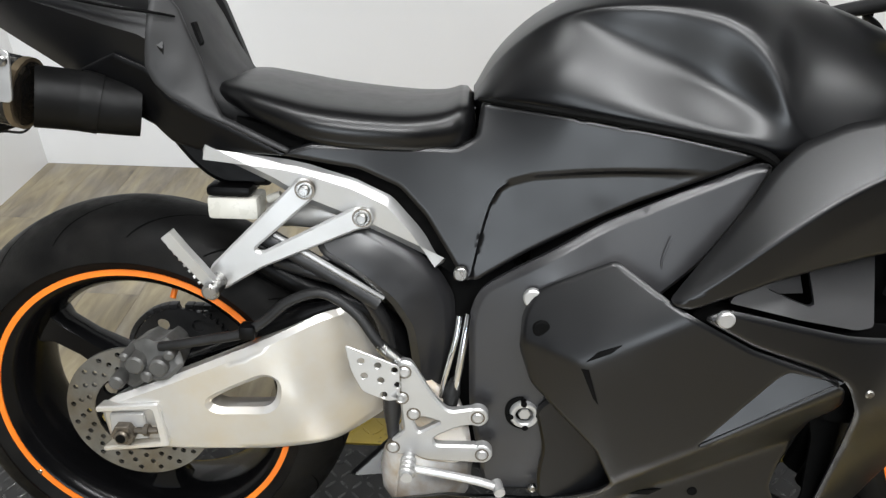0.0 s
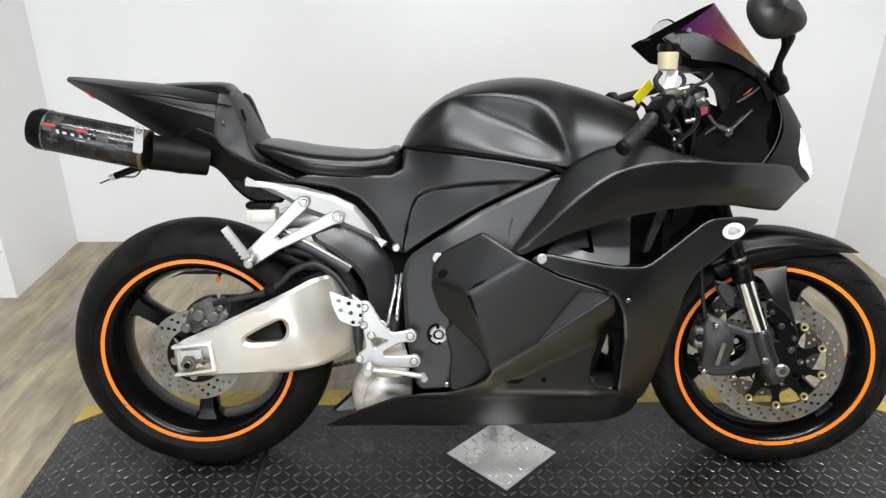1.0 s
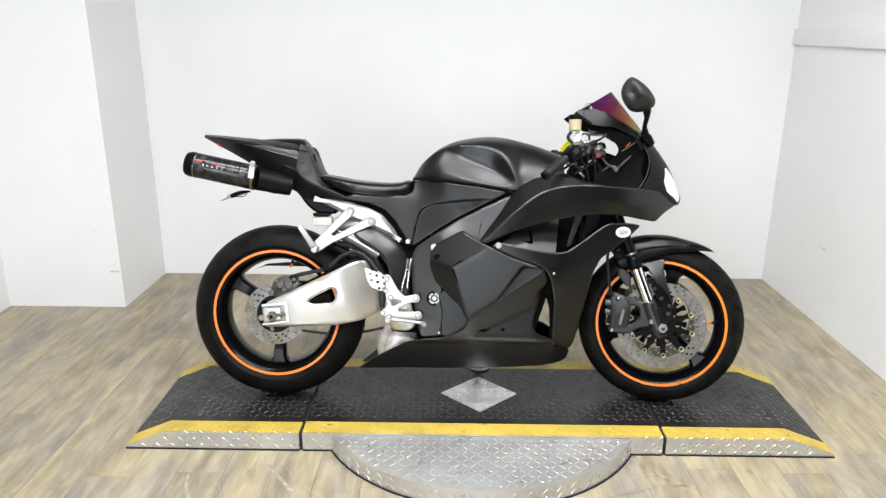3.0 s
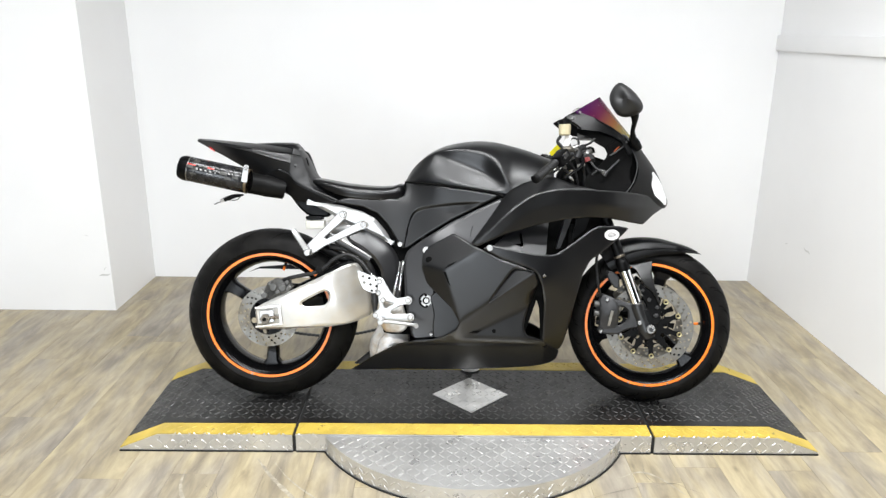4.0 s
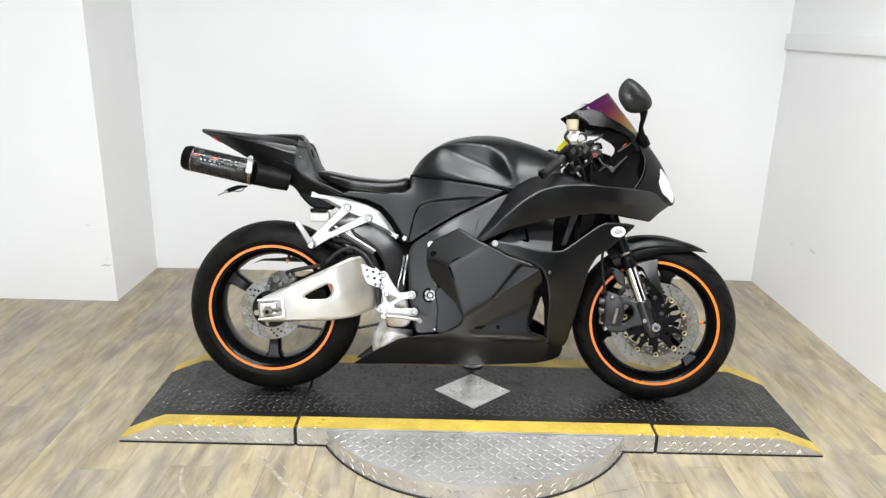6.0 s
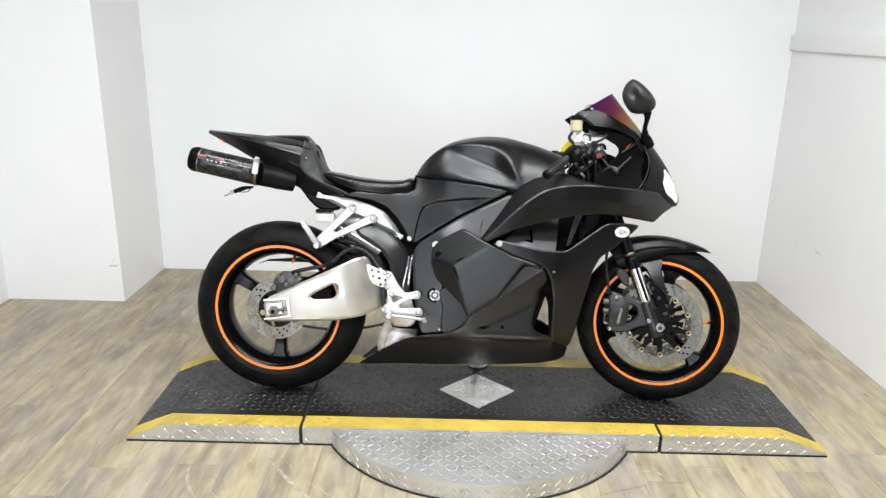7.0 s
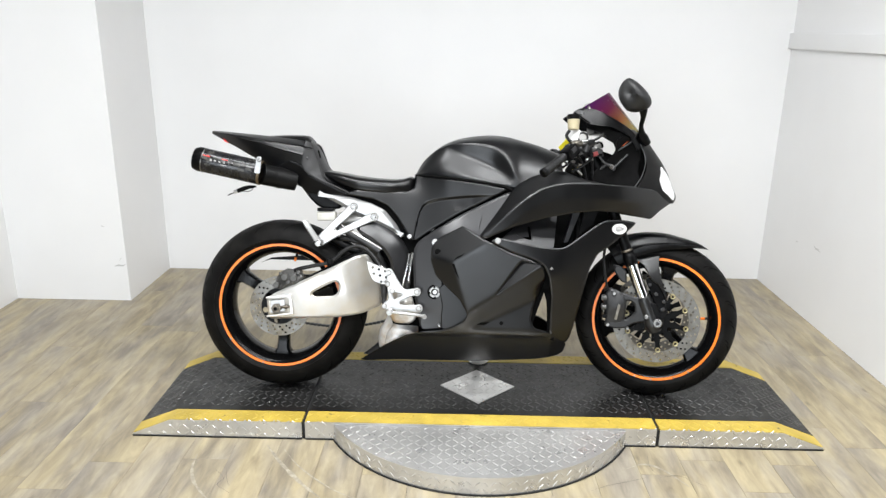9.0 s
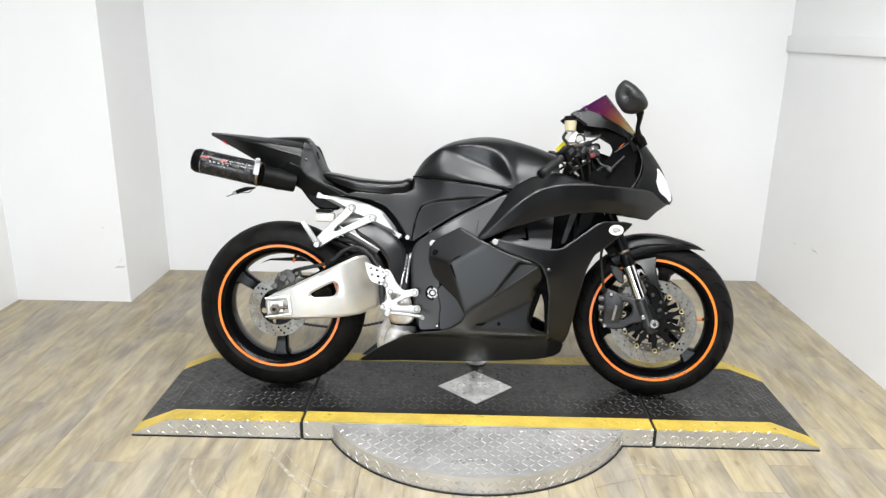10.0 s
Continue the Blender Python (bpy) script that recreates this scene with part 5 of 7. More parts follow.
def seat_ring(x, n=20):
    zt, w, zb = smooth_lerp(x, SX, SZ), smooth_lerp(x, SX, SW), smooth_lerp(x, SX, SB)
    h = zt - zb
    pts = [(-0.84 * w, zb - 0.004), (-0.94 * w, zb), (-0.975 * w, zb + 0.006), (-0.98 * w, zb + 0.2 * h), (-w, zb + 0.42 * h), (-0.985 * w, zb + 0.62 * h), (-0.93 * w, zb + 0.82 * h), (-0.82 * w, zb + 0.95 * h), (-0.5 * w, zt + 0.001), (0, zt + 0.003)]
    line = [(p.x, p.y) for p in spline([Vector(p) for p in pts], 3)]
    return [(x, y, z) for y, z in line] + [(x, -y, z) for y, z in line[-2::-1]]


part("seat", loft([seat_ring(x) for x in np.linspace(SX[0], SX[-1], 36)]), VINYL, bike, "black vinyl rider seat", angle=75)
part("seat_base", loft([[(x, y, z) for y, z in ((-w, 0.735), (-w, zt), (w, zt), (w, 0.735))] for x, zt, w in ((-0.5, 0.77, 0.09), (-0.4, 0.75, 0.1), (-0.2, 0.77, 0.09))]), DEEP, bike)

cover_w = field([(-0.186, 0.80, 0.10), (-0.08, 0.79, 0.135), (0.04, 0.775, 0.158), (0.14, 0.758, 0.172), (-0.03, 0.70, 0.148), (-0.03, 0.666, 0.155), (-0.18, 0.57, 0.140), (-0.2, 0.65, 0.125), (-0.254, 0.673, 0.122), (-0.33, 0.722, 0.123), (-0.4, 0.738, 0.125), (-0.216, 0.745, 0.112)])


GX, GZ = [-0.192, -0.186, -0.179, -0.172, -0.162, -0.146, -0.12, -0.07, -0.014, 0.04, 0.087], [0.583, 0.615, 0.648, 0.674, 0.694, 0.7075, 0.7165, 0.7245, 0.731, 0.735, 0.738]


def cover_face(x, z):
    """The cover's skin, its lower field pressed in behind a bent groove."""
    w = cover_w(x, z)
    e = lerp(x, GX, GZ)
    if x > GX[0]:
        w -= 0.010 * max(0.0, min(1.0, (e - z) / 0.007)) * max(0.0, min(1.0, (0.10 - x) / 0.08))
    return w


# Black sheet added to paint the shaded gap between cover and rail.
part("cover_backing", plate([(-0.455, 0.728), (-0.40, 0.742), (-0.19, 0.75), (-0.16, 0.60), (-0.20, 0.555), (-0.24, 0.58), (-0.30, 0.655), (-0.36, 0.68), (-0.43, 0.70)], 0.098, 0.19), DEEP, bike)
groove = list(zip(GX, GZ))
part_line = [(x + 0.003, z - 0.0075) for x, z in groove]
pair("side_cover", plate(soft([(-0.186, 0.800), (-0.08, 0.792), (0.04, 0.778), (0.142, 0.760), (0.132, 0.752), (-0.031, 0.668), (-0.12, 0.612), (-0.183, 0.568), (-0.202, 0.573), (-0.221, 0.604), (-0.253, 0.655), (-0.287, 0.692), (-0.338, 0.715), (-0.445, 0.731), (-0.40, 0.746), (-0.216, 0.743), (-0.192, 0.757)], 0.006), cover_face, 0.015, step=0.009, chamfer=0.003, lines=[groove, part_line]), MATTE, bike, "matte black side cover", angle=60)
bm = bmesh.new()
bolt(bm, -0.205, -0.14, 0.584, 0.0095, 0.008)
part("cover_bolt", bm, STEEL, bike, "bright cover bolt")

spar_w = field([(0.145, 0.756, 0.165), (0.16, 0.74, 0.17), (0.07, 0.62, 0.175), (-0.08, 0.586, 0.168), (-0.13, 0.5, 0.158), (-0.11, 0.36, 0.16), (-0.08, 0.25, 0.155), (-0.165, 0.24, 0.145), (-0.19, 0.4, 0.142), (-0.19, 0.54, 0.14), (-0.13, 0.6, 0.152), (-0.03, 0.664, 0.152)])
spar = pair("frame_spar", plate(soft([(0.146, 0.750), (0.163, 0.745), (0.13, 0.68), (0.09, 0.62), (0.03, 0.56), (-0.05, 0.54), (-0.09, 0.5), (-0.08, 0.40), (-0.0, 0.32), (-0.0, 0.255), (-0.08, 0.252), (-0.160, 0.242), (-0.186, 0.376), (-0.192, 0.522), (-0.180, 0.561), (-0.131, 0.597), (-0.032, 0.660)], 0.02), spar_w, 0.03, step=0.009, chamfer=0.006), GREYCOVER, bike, "dark grey frame spar and pivot cover")
pv = part("pivot_bolt", lathe([(0.0, 0.0125), (-0.012, 0.0125), (-0.014, 0.0145), (-0.014, 0.0185), (-0.011, 0.0205), (0.0, 0.0205)], -0.111, 0.387, 32, cy=-0.155), ALUBAR, spar, "bright castellated swingarm pivot bolt")
for k in range(4):
    a = k * math.pi / 2 + 0.1
    x, z = -0.111 + 0.019 * math.cos(a), 0.387 + 0.019 * math.sin(a)
    part("pivot_notch", cyl(bmesh.new(), (x, -0.155, z), (x, -0.1696, z), 0.0042, 10), DEEP, pv)
# Solid black discs, like the notches, paint the shade of hollows.
part("pivot_recess", cyl(bmesh.new(), (-0.111, -0.145, 0.387), (-0.111, -0.1605, 0.387), 0.0265, 28), DEEP, pv)
part("pivot_well", cyl(bmesh.new(), (-0.111, -0.15, 0.387), (-0.111, -0.160, 0.387), 0.0128, 20), DEEP, pv)
part("pivot_core", cyl(bmesh.new(), (-0.111, -0.15, 0.387), (-0.111, -0.165, 0.387), 0.0088, 6, bevel=0.001), ALUBAR, pv)
bm = bmesh.new()
bolt(bm, -0.112, -0.168, 0.566, 0.0125, 0.007)
part("engine_mount_bolt", bm, ALUBAR, spar)
bm = bmesh.new()
bolt(bm, -0.093, -0.168, 0.268, 0.006, 0.006)
part("cover_screw", bm, STEEL, spar)
part("spar_rivet", tube([(0.05, -0.172, 0.655), (0.043, -0.172, 0.627), (0.044, -0.172, 0.612)], 0.0014, 6), GREYCOVER, spar)

# ---- fairing ----
A_, B_0, C_ = (0.071, 0.580, 0.240), (-0.051, 0.503, 0.227), (0.010, 0.313, 0.219)
M_ = plane3(A_, B_0, C_)
L_ = plane3(B_0, C_, (-0.118, 0.49, 0.190))
U_ = plane3(A_, B_0, (-0.085, 0.527, 0.206))
D_, E_ = (0.045, 0.596), (-0.085, 0.527)
V_ = plane3((*D_, U_(*D_)), (*E_, U_(*E_)), (-0.083, 0.591, 0.176))
F_, G_ = (0.05, 0.352), (0.268, 0.5)
R_ = plane3((*F_, M_(*F_)), (*G_, M_(*G_)), (0.25, 0.40, M_(0.25, 0.40) - 0.045))
side_w = lambda x, z: softmin([M_(x, z), L_(x, z), U_(x, z), V_(x, z), R_(x, z)], 0.0022)
ridges = [[A_[:2], B_0[:2]], [B_0[:2], C_[:2]], [D_, E_], [B_0[:2], (-0.125, 0.515)], [F_, G_], [E_, (-0.125, 0.505)]]
scoop = [(0.105, 0.392), (0.182, 0.504), (0.194, 0.513), (0.252, 0.502)]
low_base = lambda x, z: softmin([lerp(z, [0.10, 0.225, 0.237, 0.27, 0.31, 0.45], [0.060, 0.152, 0.165, 0.188, 0.210, 0.246]) + lerp(x, [-0.4, -0.25, -0.1, 0.2, 0.3], [-0.02, -0.01, 0.0, 0.004, 0.01]), M_(x, z) - 0.0005, max(R_(x, z) - 0.0005, 0.180)], 0.0022)
low_w = lambda x, z: lerp(x, [0.24, 0.30], [1, 0]) * low_base(x, z) + lerp(x, [0.24, 0.30], [0, 1]) * lerp(z, [0.14, 0.17, 0.2, 0.25], [0.093, 0.113, 0.135, 0.168]) - max(0.0, x - 0.31) * 0.5


def skin_w(x, z):
    """Side panel above, belly pan below, flowing into one another."""
    seam = lerp(x, [-0.008, 0.012, 0.115, 0.223, 0.27], [0.300, 0.306, 0.331, 0.398, 0.434])
    t = min(1.0, max(0.0, (z - seam + 0.014) / 0.028))
    t = t * t * (3 - 2 * t)
    return (side_w(x, z) if t > 0 else 0) * t + (low_w(x, z) if t < 1 else 0) * (1 - t)


upper_edge = [(-0.015, 0.627), (0.04, 0.595), (0.071, 0.579), (0.144, 0.541), (0.23, 0.513), (0.262, 0.493), (0.277, 0.463), (0.270, 0.432)]
belly_edge = [(0.252, 0.374), (0.238, 0.335), (0.232, 0.295), (0.245, 0.268), (0.31, 0.245), (0.352, 0.222), (0.372, 0.195), (0.366, 0.162), (0.345, 0.148), (0.272, 0.136), (0.191, 0.128), (0.056, 0.119), (-0.086, 0.117), (-0.224, 0.115), (-0.37, 0.106), (-0.392, 0.108), (-0.30, 0.176), (-0.212, 0.228), (-0.15, 0.245), (-0.092, 0.250), (-0.04, 0.270), (-0.006, 0.292)]
rear_edge = [(0.006, 0.316), (-0.022, 0.37), (-0.075, 0.418), (-0.108, 0.45), (-0.127, 0.505), (-0.125, 0.545), (-0.113, 0.573), (-0.083, 0.591)]
bm = plate(soft(upper_edge + belly_edge + rear_edge, 0.007), skin_w, 0.01, [soft(scoop, 0.006)], step=0.009, chamfer=0.003, lines=ridges + [[(-0.37, 0.231), (0.3, 0.231)]])
side = pair("side_fairing", bm, MATTE, bike, "faceted matte black side fairing and belly pan with a duct", angle=60)
# duct: a bright ramp rising from its inner edge, a dark wall behind
sc = plane3((0.105, 0.392, side_w(0.1, 0.39) - 0.004), (0.252, 0.502, side_w(0.252, 0.5) - 0.004), (0.188, 0.512, side_w(0.188, 0.51) - 0.024))
part("duct_ramp", plate([(0.098, 0.388), (0.178, 0.508), (0.192, 0.519), (0.258, 0.503)], sc, 0.003), MATTE, side)
# slits near the ridge corner
for name, pts in (("slit_upper", [(-0.047, 0.508), (-0.034, 0.522), (-0.007, 0.535), (-0.019, 0.523)]), ("slit_lower", [(-0.052, 0.497), (-0.043, 0.497), (-0.026, 0.446), (-0.034, 0.456)])):
    part("slit", plate(pts, lambda x, z: side_w(x, z) + 0.0015, 0.006), DEEP, side)
bm = bmesh.new()
bolt(bm, -0.101, -side_w(-0.101, 0.535), 0.535, 0.0115, 0.003)
part("recessed_bolt", bm, DEEP, side)

part("clutch_cover", plate(soft([(-0.098, 0.402), (-0.075, 0.425), (-0.05, 0.43), (0.02, 0.36), (0.025, 0.26), (-0.086, 0.255), (-0.088, 0.30), (-0.083, 0.34)], 0.012), 0.176, 0.03, step=0.02, chamfer=0.004), MATTE, bike, "satin black clutch cover")
part("badge_diamond", plate([(0.04, 0.277), (0.055, 0.284), (0.085, 0.285), (0.068, 0.274)], lambda x, z: skin_w(x, z) + 0.001, 0.004), DEEP, side)
part("drain_hole", plate(disk2(0.128, 0.283, 0.007, 12), lambda x, z: skin_w(x, z) + 0.001, 0.004), DEEP, side)

mid_w = field([(0.08, 0.58, 0.241), (0.14, 0.545, 0.243), (0.3, 0.555, 0.236), (0.34, 0.562, 0.228), (0.45, 0.635, 0.196), (0.55, 0.652, 0.172), (0.55, 0.625, 0.172), (0.46, 0.54, 0.188), (0.43, 0.48, 0.19), (0.29, 0.46, 0.24), (0.29, 0.39, 0.210), (0.412, 0.383, 0.178), (0.30, 0.25, 0.170), (0.395, 0.286, 0.143), (0.36, 0.2, 0.12), (0.3, 0.17, 0.12)])
void = [(0.196, 0.30), (0.205, 0.262), (0.32, 0.215), (0.325, 0.40), (0.275, 0.45), (0.225, 0.39)]
# Dark sheets added behind the fairing gaps to paint in their shade.
part("inner_duct_wall", plate([(0.09, 0.555), (0.11, 0.575), (0.30, 0.55), (0.36, 0.55), (0.36, 0.40), (0.29, 0.405), (0.24, 0.43), (0.15, 0.5)], 0.178, 0.004), DEEP, bike)
part("inner_duct_wall", plate(void, 0.15, 0.004, [soft([(0.280, 0.392), (0.290, 0.36), (0.296, 0.262), (0.292, 0.240), (0.239, 0.266)], 0.004)]), DEEP, bike)
mid_near = soft([(0.079, 0.578), (0.108, 0.592), (0.18, 0.578), (0.254, 0.563), (0.314, 0.558), (0.338, 0.561), (0.396, 0.599), (0.465, 0.647), (0.490, 0.656), (0.558, 0.656), (0.600, 0.648), (0.556, 0.606), (0.531, 0.587), (0.496, 0.558), (0.461, 0.537), (0.435, 0.487), (0.412, 0.39), (0.398, 0.30), (0.384, 0.236), (0.372, 0.206), (0.352, 0.205), (0.318, 0.225), (0.301, 0.25), (0.300, 0.385), (0.285, 0.458), (0.266, 0.499), (0.23, 0.517), (0.144, 0.545)], 0.012)
midp = part("mid_fairing", plate(mid_near, mid_w, 0.01, step=0.010, chamfer=0.0035), MATTE, bike, "matte black middle fairing", angle=60)
mid_far = [(max(x, 0.355 if 0.22 < z < 0.4 else x), z) for x, z in mid_near]
part("mid_fairing", plate(mid_far, lambda x, z: 0.006 - mid_w(x, z), 0.006), MATTE, bike, "matte black middle fairing", angle=60)
bm = bmesh.new()
bolt(bm, 0.105, -mid_w(0.105, 0.581), 0.581, 0.0105, 0.006, socket=False)
part("fairing_bolt", bm, ALUBAR, midp, "silver fairing bolt")
bm = bmesh.new()
bolt(bm, 0.293, -mid_w(0.293, 0.485) + 0.001, 0.487, 0.0055, 0.004)
part("fairing_screw", bm, STEEL, midp)

UX = [0.04, 0.15, 0.27, 0.36, 0.5, 0.6, 0.66, 0.71, 0.745, 0.765]
crease = lambda x: smooth_lerp(x, [0.04, 0.082, 0.151, 0.208, 0.264, 0.333, 0.42, 0.5, 0.66], [0.585, 0.621, 0.686, 0.733, 0.765, 0.779, 0.781, 0.778, 0.768])


def up_w(x, z):
    w = smooth_lerp(x, UX, [0.236, 0.246, 0.246, 0.242, 0.222, 0.182, 0.143, 0.10, 0.06, 0.02])
    d = z - crease(x)
    w -= 0.9 * max(0.0, d) if x < 0.42 else 0.9 * max(0.0, d) * max(0, (0.5 - x) / 0.08)
    if d < 0:
        w -= 0.10 * (-d) + lerp(x, [0.42, 0.52, 0.7], [0.12, 0.5, 0.3]) * max(0, -d - 0.05)
    return w


pair("upper_fairing", plate(soft([(0.041, 0.594), (0.065, 0.586), (0.153, 0.627), (0.27, 0.662), (0.363, 0.68), (0.446, 0.688), (0.529, 0.682), (0.60, 0.668), (0.66, 0.658), (0.70, 0.692), (0.745, 0.715), (0.766, 0.728), (0.755, 0.752), (0.70, 0.758), (0.62, 0.770), (0.56, 0.776), (0.47, 0.781), (0.386, 0.80), (0.325, 0.824), (0.278, 0.82), (0.221, 0.803), (0.178, 0.778), (0.152, 0.750), (0.107, 0.683)], 0.008), up_w, 0.008, step=0.009, chamfer=0.003, lines=[[(x, crease(x)) for x in np.linspace(0.05, 0.6, 40)]]), MATTE, bike, "matte black upper fairing", angle=60)
# inner panel with its triangular air opening, between upper and middle fairing
inner_w = lambda x, z: 0.190 - 0.25 * max(0, x - 0.2) + 0.75 * (0.605 - z)
inn = pair("inner_panel", plate(soft([(0.12, 0.585), (0.18, 0.575), (0.28, 0.555), (0.303, 0.557), (0.326, 0.68), (0.2, 0.65)], 0.006), inner_w, 0.006, [soft([(0.168, 0.6), (0.222, 0.63), (0.226, 0.584), (0.218, 0.582)], 0.004)], step=0.02), BEAM, bike, "satin black inner air duct panel")
part("opening_floor", plate([(0.155, 0.590), (0.214, 0.632), (0.217, 0.592)], lambda x, z: inner_w(x, z) - 0.012, 0.003), BEAM, inn)
# Dark sheet added so the space behind reads as shade.
part("inner_cowl_wall", plate(soft([(0.35, 0.53), (0.35, 0.69), (0.50, 0.70), (0.522, 0.665), (0.527, 0.625), (0.48, 0.58), (0.42, 0.53)], 0.01), 0.06, 0.008), DEEP, bike)
part("inner_strut", plate(soft([(0.345, 0.57), (0.36, 0.575), (0.4, 0.68), (0.375, 0.68)], 0.005), 0.15, 0.02), BEAM, bike)
part("inner_strut", plate(soft([(0.40, 0.6), (0.45, 0.64), (0.47, 0.70), (0.42, 0.70)], 0.005), 0.14, 0.02), MATTE2, bike)

# ---- nose, headlight, screen ----
NZ = [0.710, 0.735, 0.763, 0.833, 0.889, 0.951, 0.975]
NF = [0.765, 0.775, 0.765, 0.732, 0.694, 0.642, 0.612]
NW = [0.12, 0.15, 0.175, 0.182, 0.175, 0.163, 0.155]
NR = [0.62, 0.60, 0.59, 0.618, 0.613, 0.585, 0.56]


def nose(u, z, off=0.0):
    """u: -1 (near side, rear edge) to 1."""
    xf, w, xr = smooth_lerp(z, NZ, NF), smooth_lerp(z, NZ, NW), smooth_lerp(z, NZ, NR)
    y = math.copysign(w * abs(u) ** 0.85, u)
    x = xf - (xf - xr) * abs(u) ** 2.0
    return (x + off * (1 - abs(u)), y + off * u, z)


def nose_patch(u0, u1, z0, z1, off=0.0, nu=24, nz=18, thick=0.006):
    g = [[nose(u, z, off) for u in np.linspace(u0(z), u1(z), nu)] for z in np.linspace(z0, z1, nz)]
    bm = loft(g, closed=False)
    r = bmesh.ops.solidify(bm, geom=bm.faces[:], thickness=thick)
    return bm


nos = part("nose_cowl", nose_patch(lambda z: -1, lambda z: 1, 0.715, 0.975, nu=49, nz=30), MATTE, bike, "matte black nose cowl", angle=60)
for s in (-1, 1):
    part("headlight", nose_patch(lambda z: s * lerp(z, [0.728, 0.76, 0.80, 0.845], [0.42, 0.62, 0.70, 0.64]), lambda z: s * lerp(z, [0.728, 0.76, 0.80, 0.845], [0.34, 0.28, 0.30, 0.56]), 0.728, 0.845, 0.002, 10, 14, 0.002), LENS, nos, "lit white headlight lens")


def screen_pt(u, v, off=0.0):
    c = Vector((0.640, 0, 0.968)).lerp(Vector((0.517, 0, 1.120)), v)
    s = Vector((0.56, -0.15, 0.958)).lerp(Vector((0.405, -0.125, 1.052)), v)
    k = abs(u) ** 1.7
    return (c.x + (s.x - c.x) * k, -s.y * u, c.z + (s.z - c.z) * k + off)


bm = loft([[screen_pt(u, v) for u in np.linspace(-1, 1, 33)] for v in np.linspace(0, 1, 14)], closed=False)
bmesh.ops.solidify(bm, geom=bm.faces[:], thickness=0.003)
scr = part("windscreen", bm, SCREEN, bike, "purple to gold iridescent windscreen")
lin = loft([[(lambda p: (p[0] - 0.006, p[1] * 0.975, p[2] - 0.004))(screen_pt(u, v)) for u in np.linspace(-1, 1, 33)] for v in np.linspace(0, 1, 14)], closed=False)
part("screen_back", lin, DEEP, scr)
for u, v in ((-0.97, 0.06), (-0.97, 0.93), (0.97, 0.06), (0.97, 0.93)):
    p = Vector(screen_pt(u, v))
    part("screen_screw", cyl(bmesh.new(), p + Vector((0, 0.003 * (1 if u < 0 else -1), 0)), p + Vector((0.002, -0.004 if u < 0 else 0.004, 0.002)), 0.005, 10), STEEL, scr)
pair("screen_cowl", plate(soft([(0.366, 1.033), (0.388, 1.046), (0.419, 1.052), (0.47, 1.034), (0.53, 1.0), (0.582, 0.963), (0.572, 0.945), (0.53, 0.968), (0.498, 0.982), (0.425, 0.990)], 0.006), field([(0.35, 1.034, 0.125), (0.4, 1.05, 0.122), (0.47, 1.01, 0.143), (0.575, 0.95, 0.157), (0.4, 0.985, 0.15)]), 0.006, step=0.015), MATTE2, bike, "dark screen surround")
# dark inner shell of the nose, clocks
shell = part("inner_nose_shell", loft([[(min(x + 0.28 * (y + w), max(x, 0.615)), y, z) for y, z in ((-w, zb), (-w, zt), (0, zt + 0.03), (w, zt), (w, zb))] for x, zb, zt, w in ((0.415, 0.982, 0.995, 0.115), (0.48, 0.958, 0.985, 0.125), (0.512, 0.925, 0.97, 0.13), (0.53, 0.885, 0.965, 0.14), (0.6, 0.76, 0.945, 0.14), (0.66, 0.74, 0.87, 0.11))]), DEEP, bike)
part("speedometer", box(bmesh.new(), 0.45, 0.51, -0.07, 0.07, 0.965, 1.01, 0.012, None), BLACK, bike, "black instrument housing")
part("inner_cowl_side", plate(soft([(0.435, 0.772), (0.5, 0.758), (0.60, 0.758), (0.605, 0.9), (0.58, 0.93), (0.545, 0.955), (0.518, 0.935), (0.517, 0.895), (0.493, 0.867), (0.442, 0.825)], 0.01), field([(0.44, 0.77, 0.175), (0.6, 0.76, 0.172), (0.6, 0.9, 0.150), (0.44, 0.82, 0.160), (0.52, 0.84, 0.145), (0.53, 0.93, 0.155), (0.54, 0.78, 0.158)]), 0.01, step=0.02), DEEP, bike, "satin black inner cowl panel")

part("nose_edge", tube([(0.601, -0.158, 0.924), (0.617, -0.172, 0.87), (0.606, -0.178, 0.814), (0.577, -0.182, 0.768)], 0.0016, 6), CASTIRON, bike)
part("cockpit_stay", tube([(0.525, -0.158, 0.90), (0.548, -0.16, 0.915), (0.575, -0.155, 0.935), (0.585, -0.15, 0.955)], 0.003, 8), CASTIRON, bike)

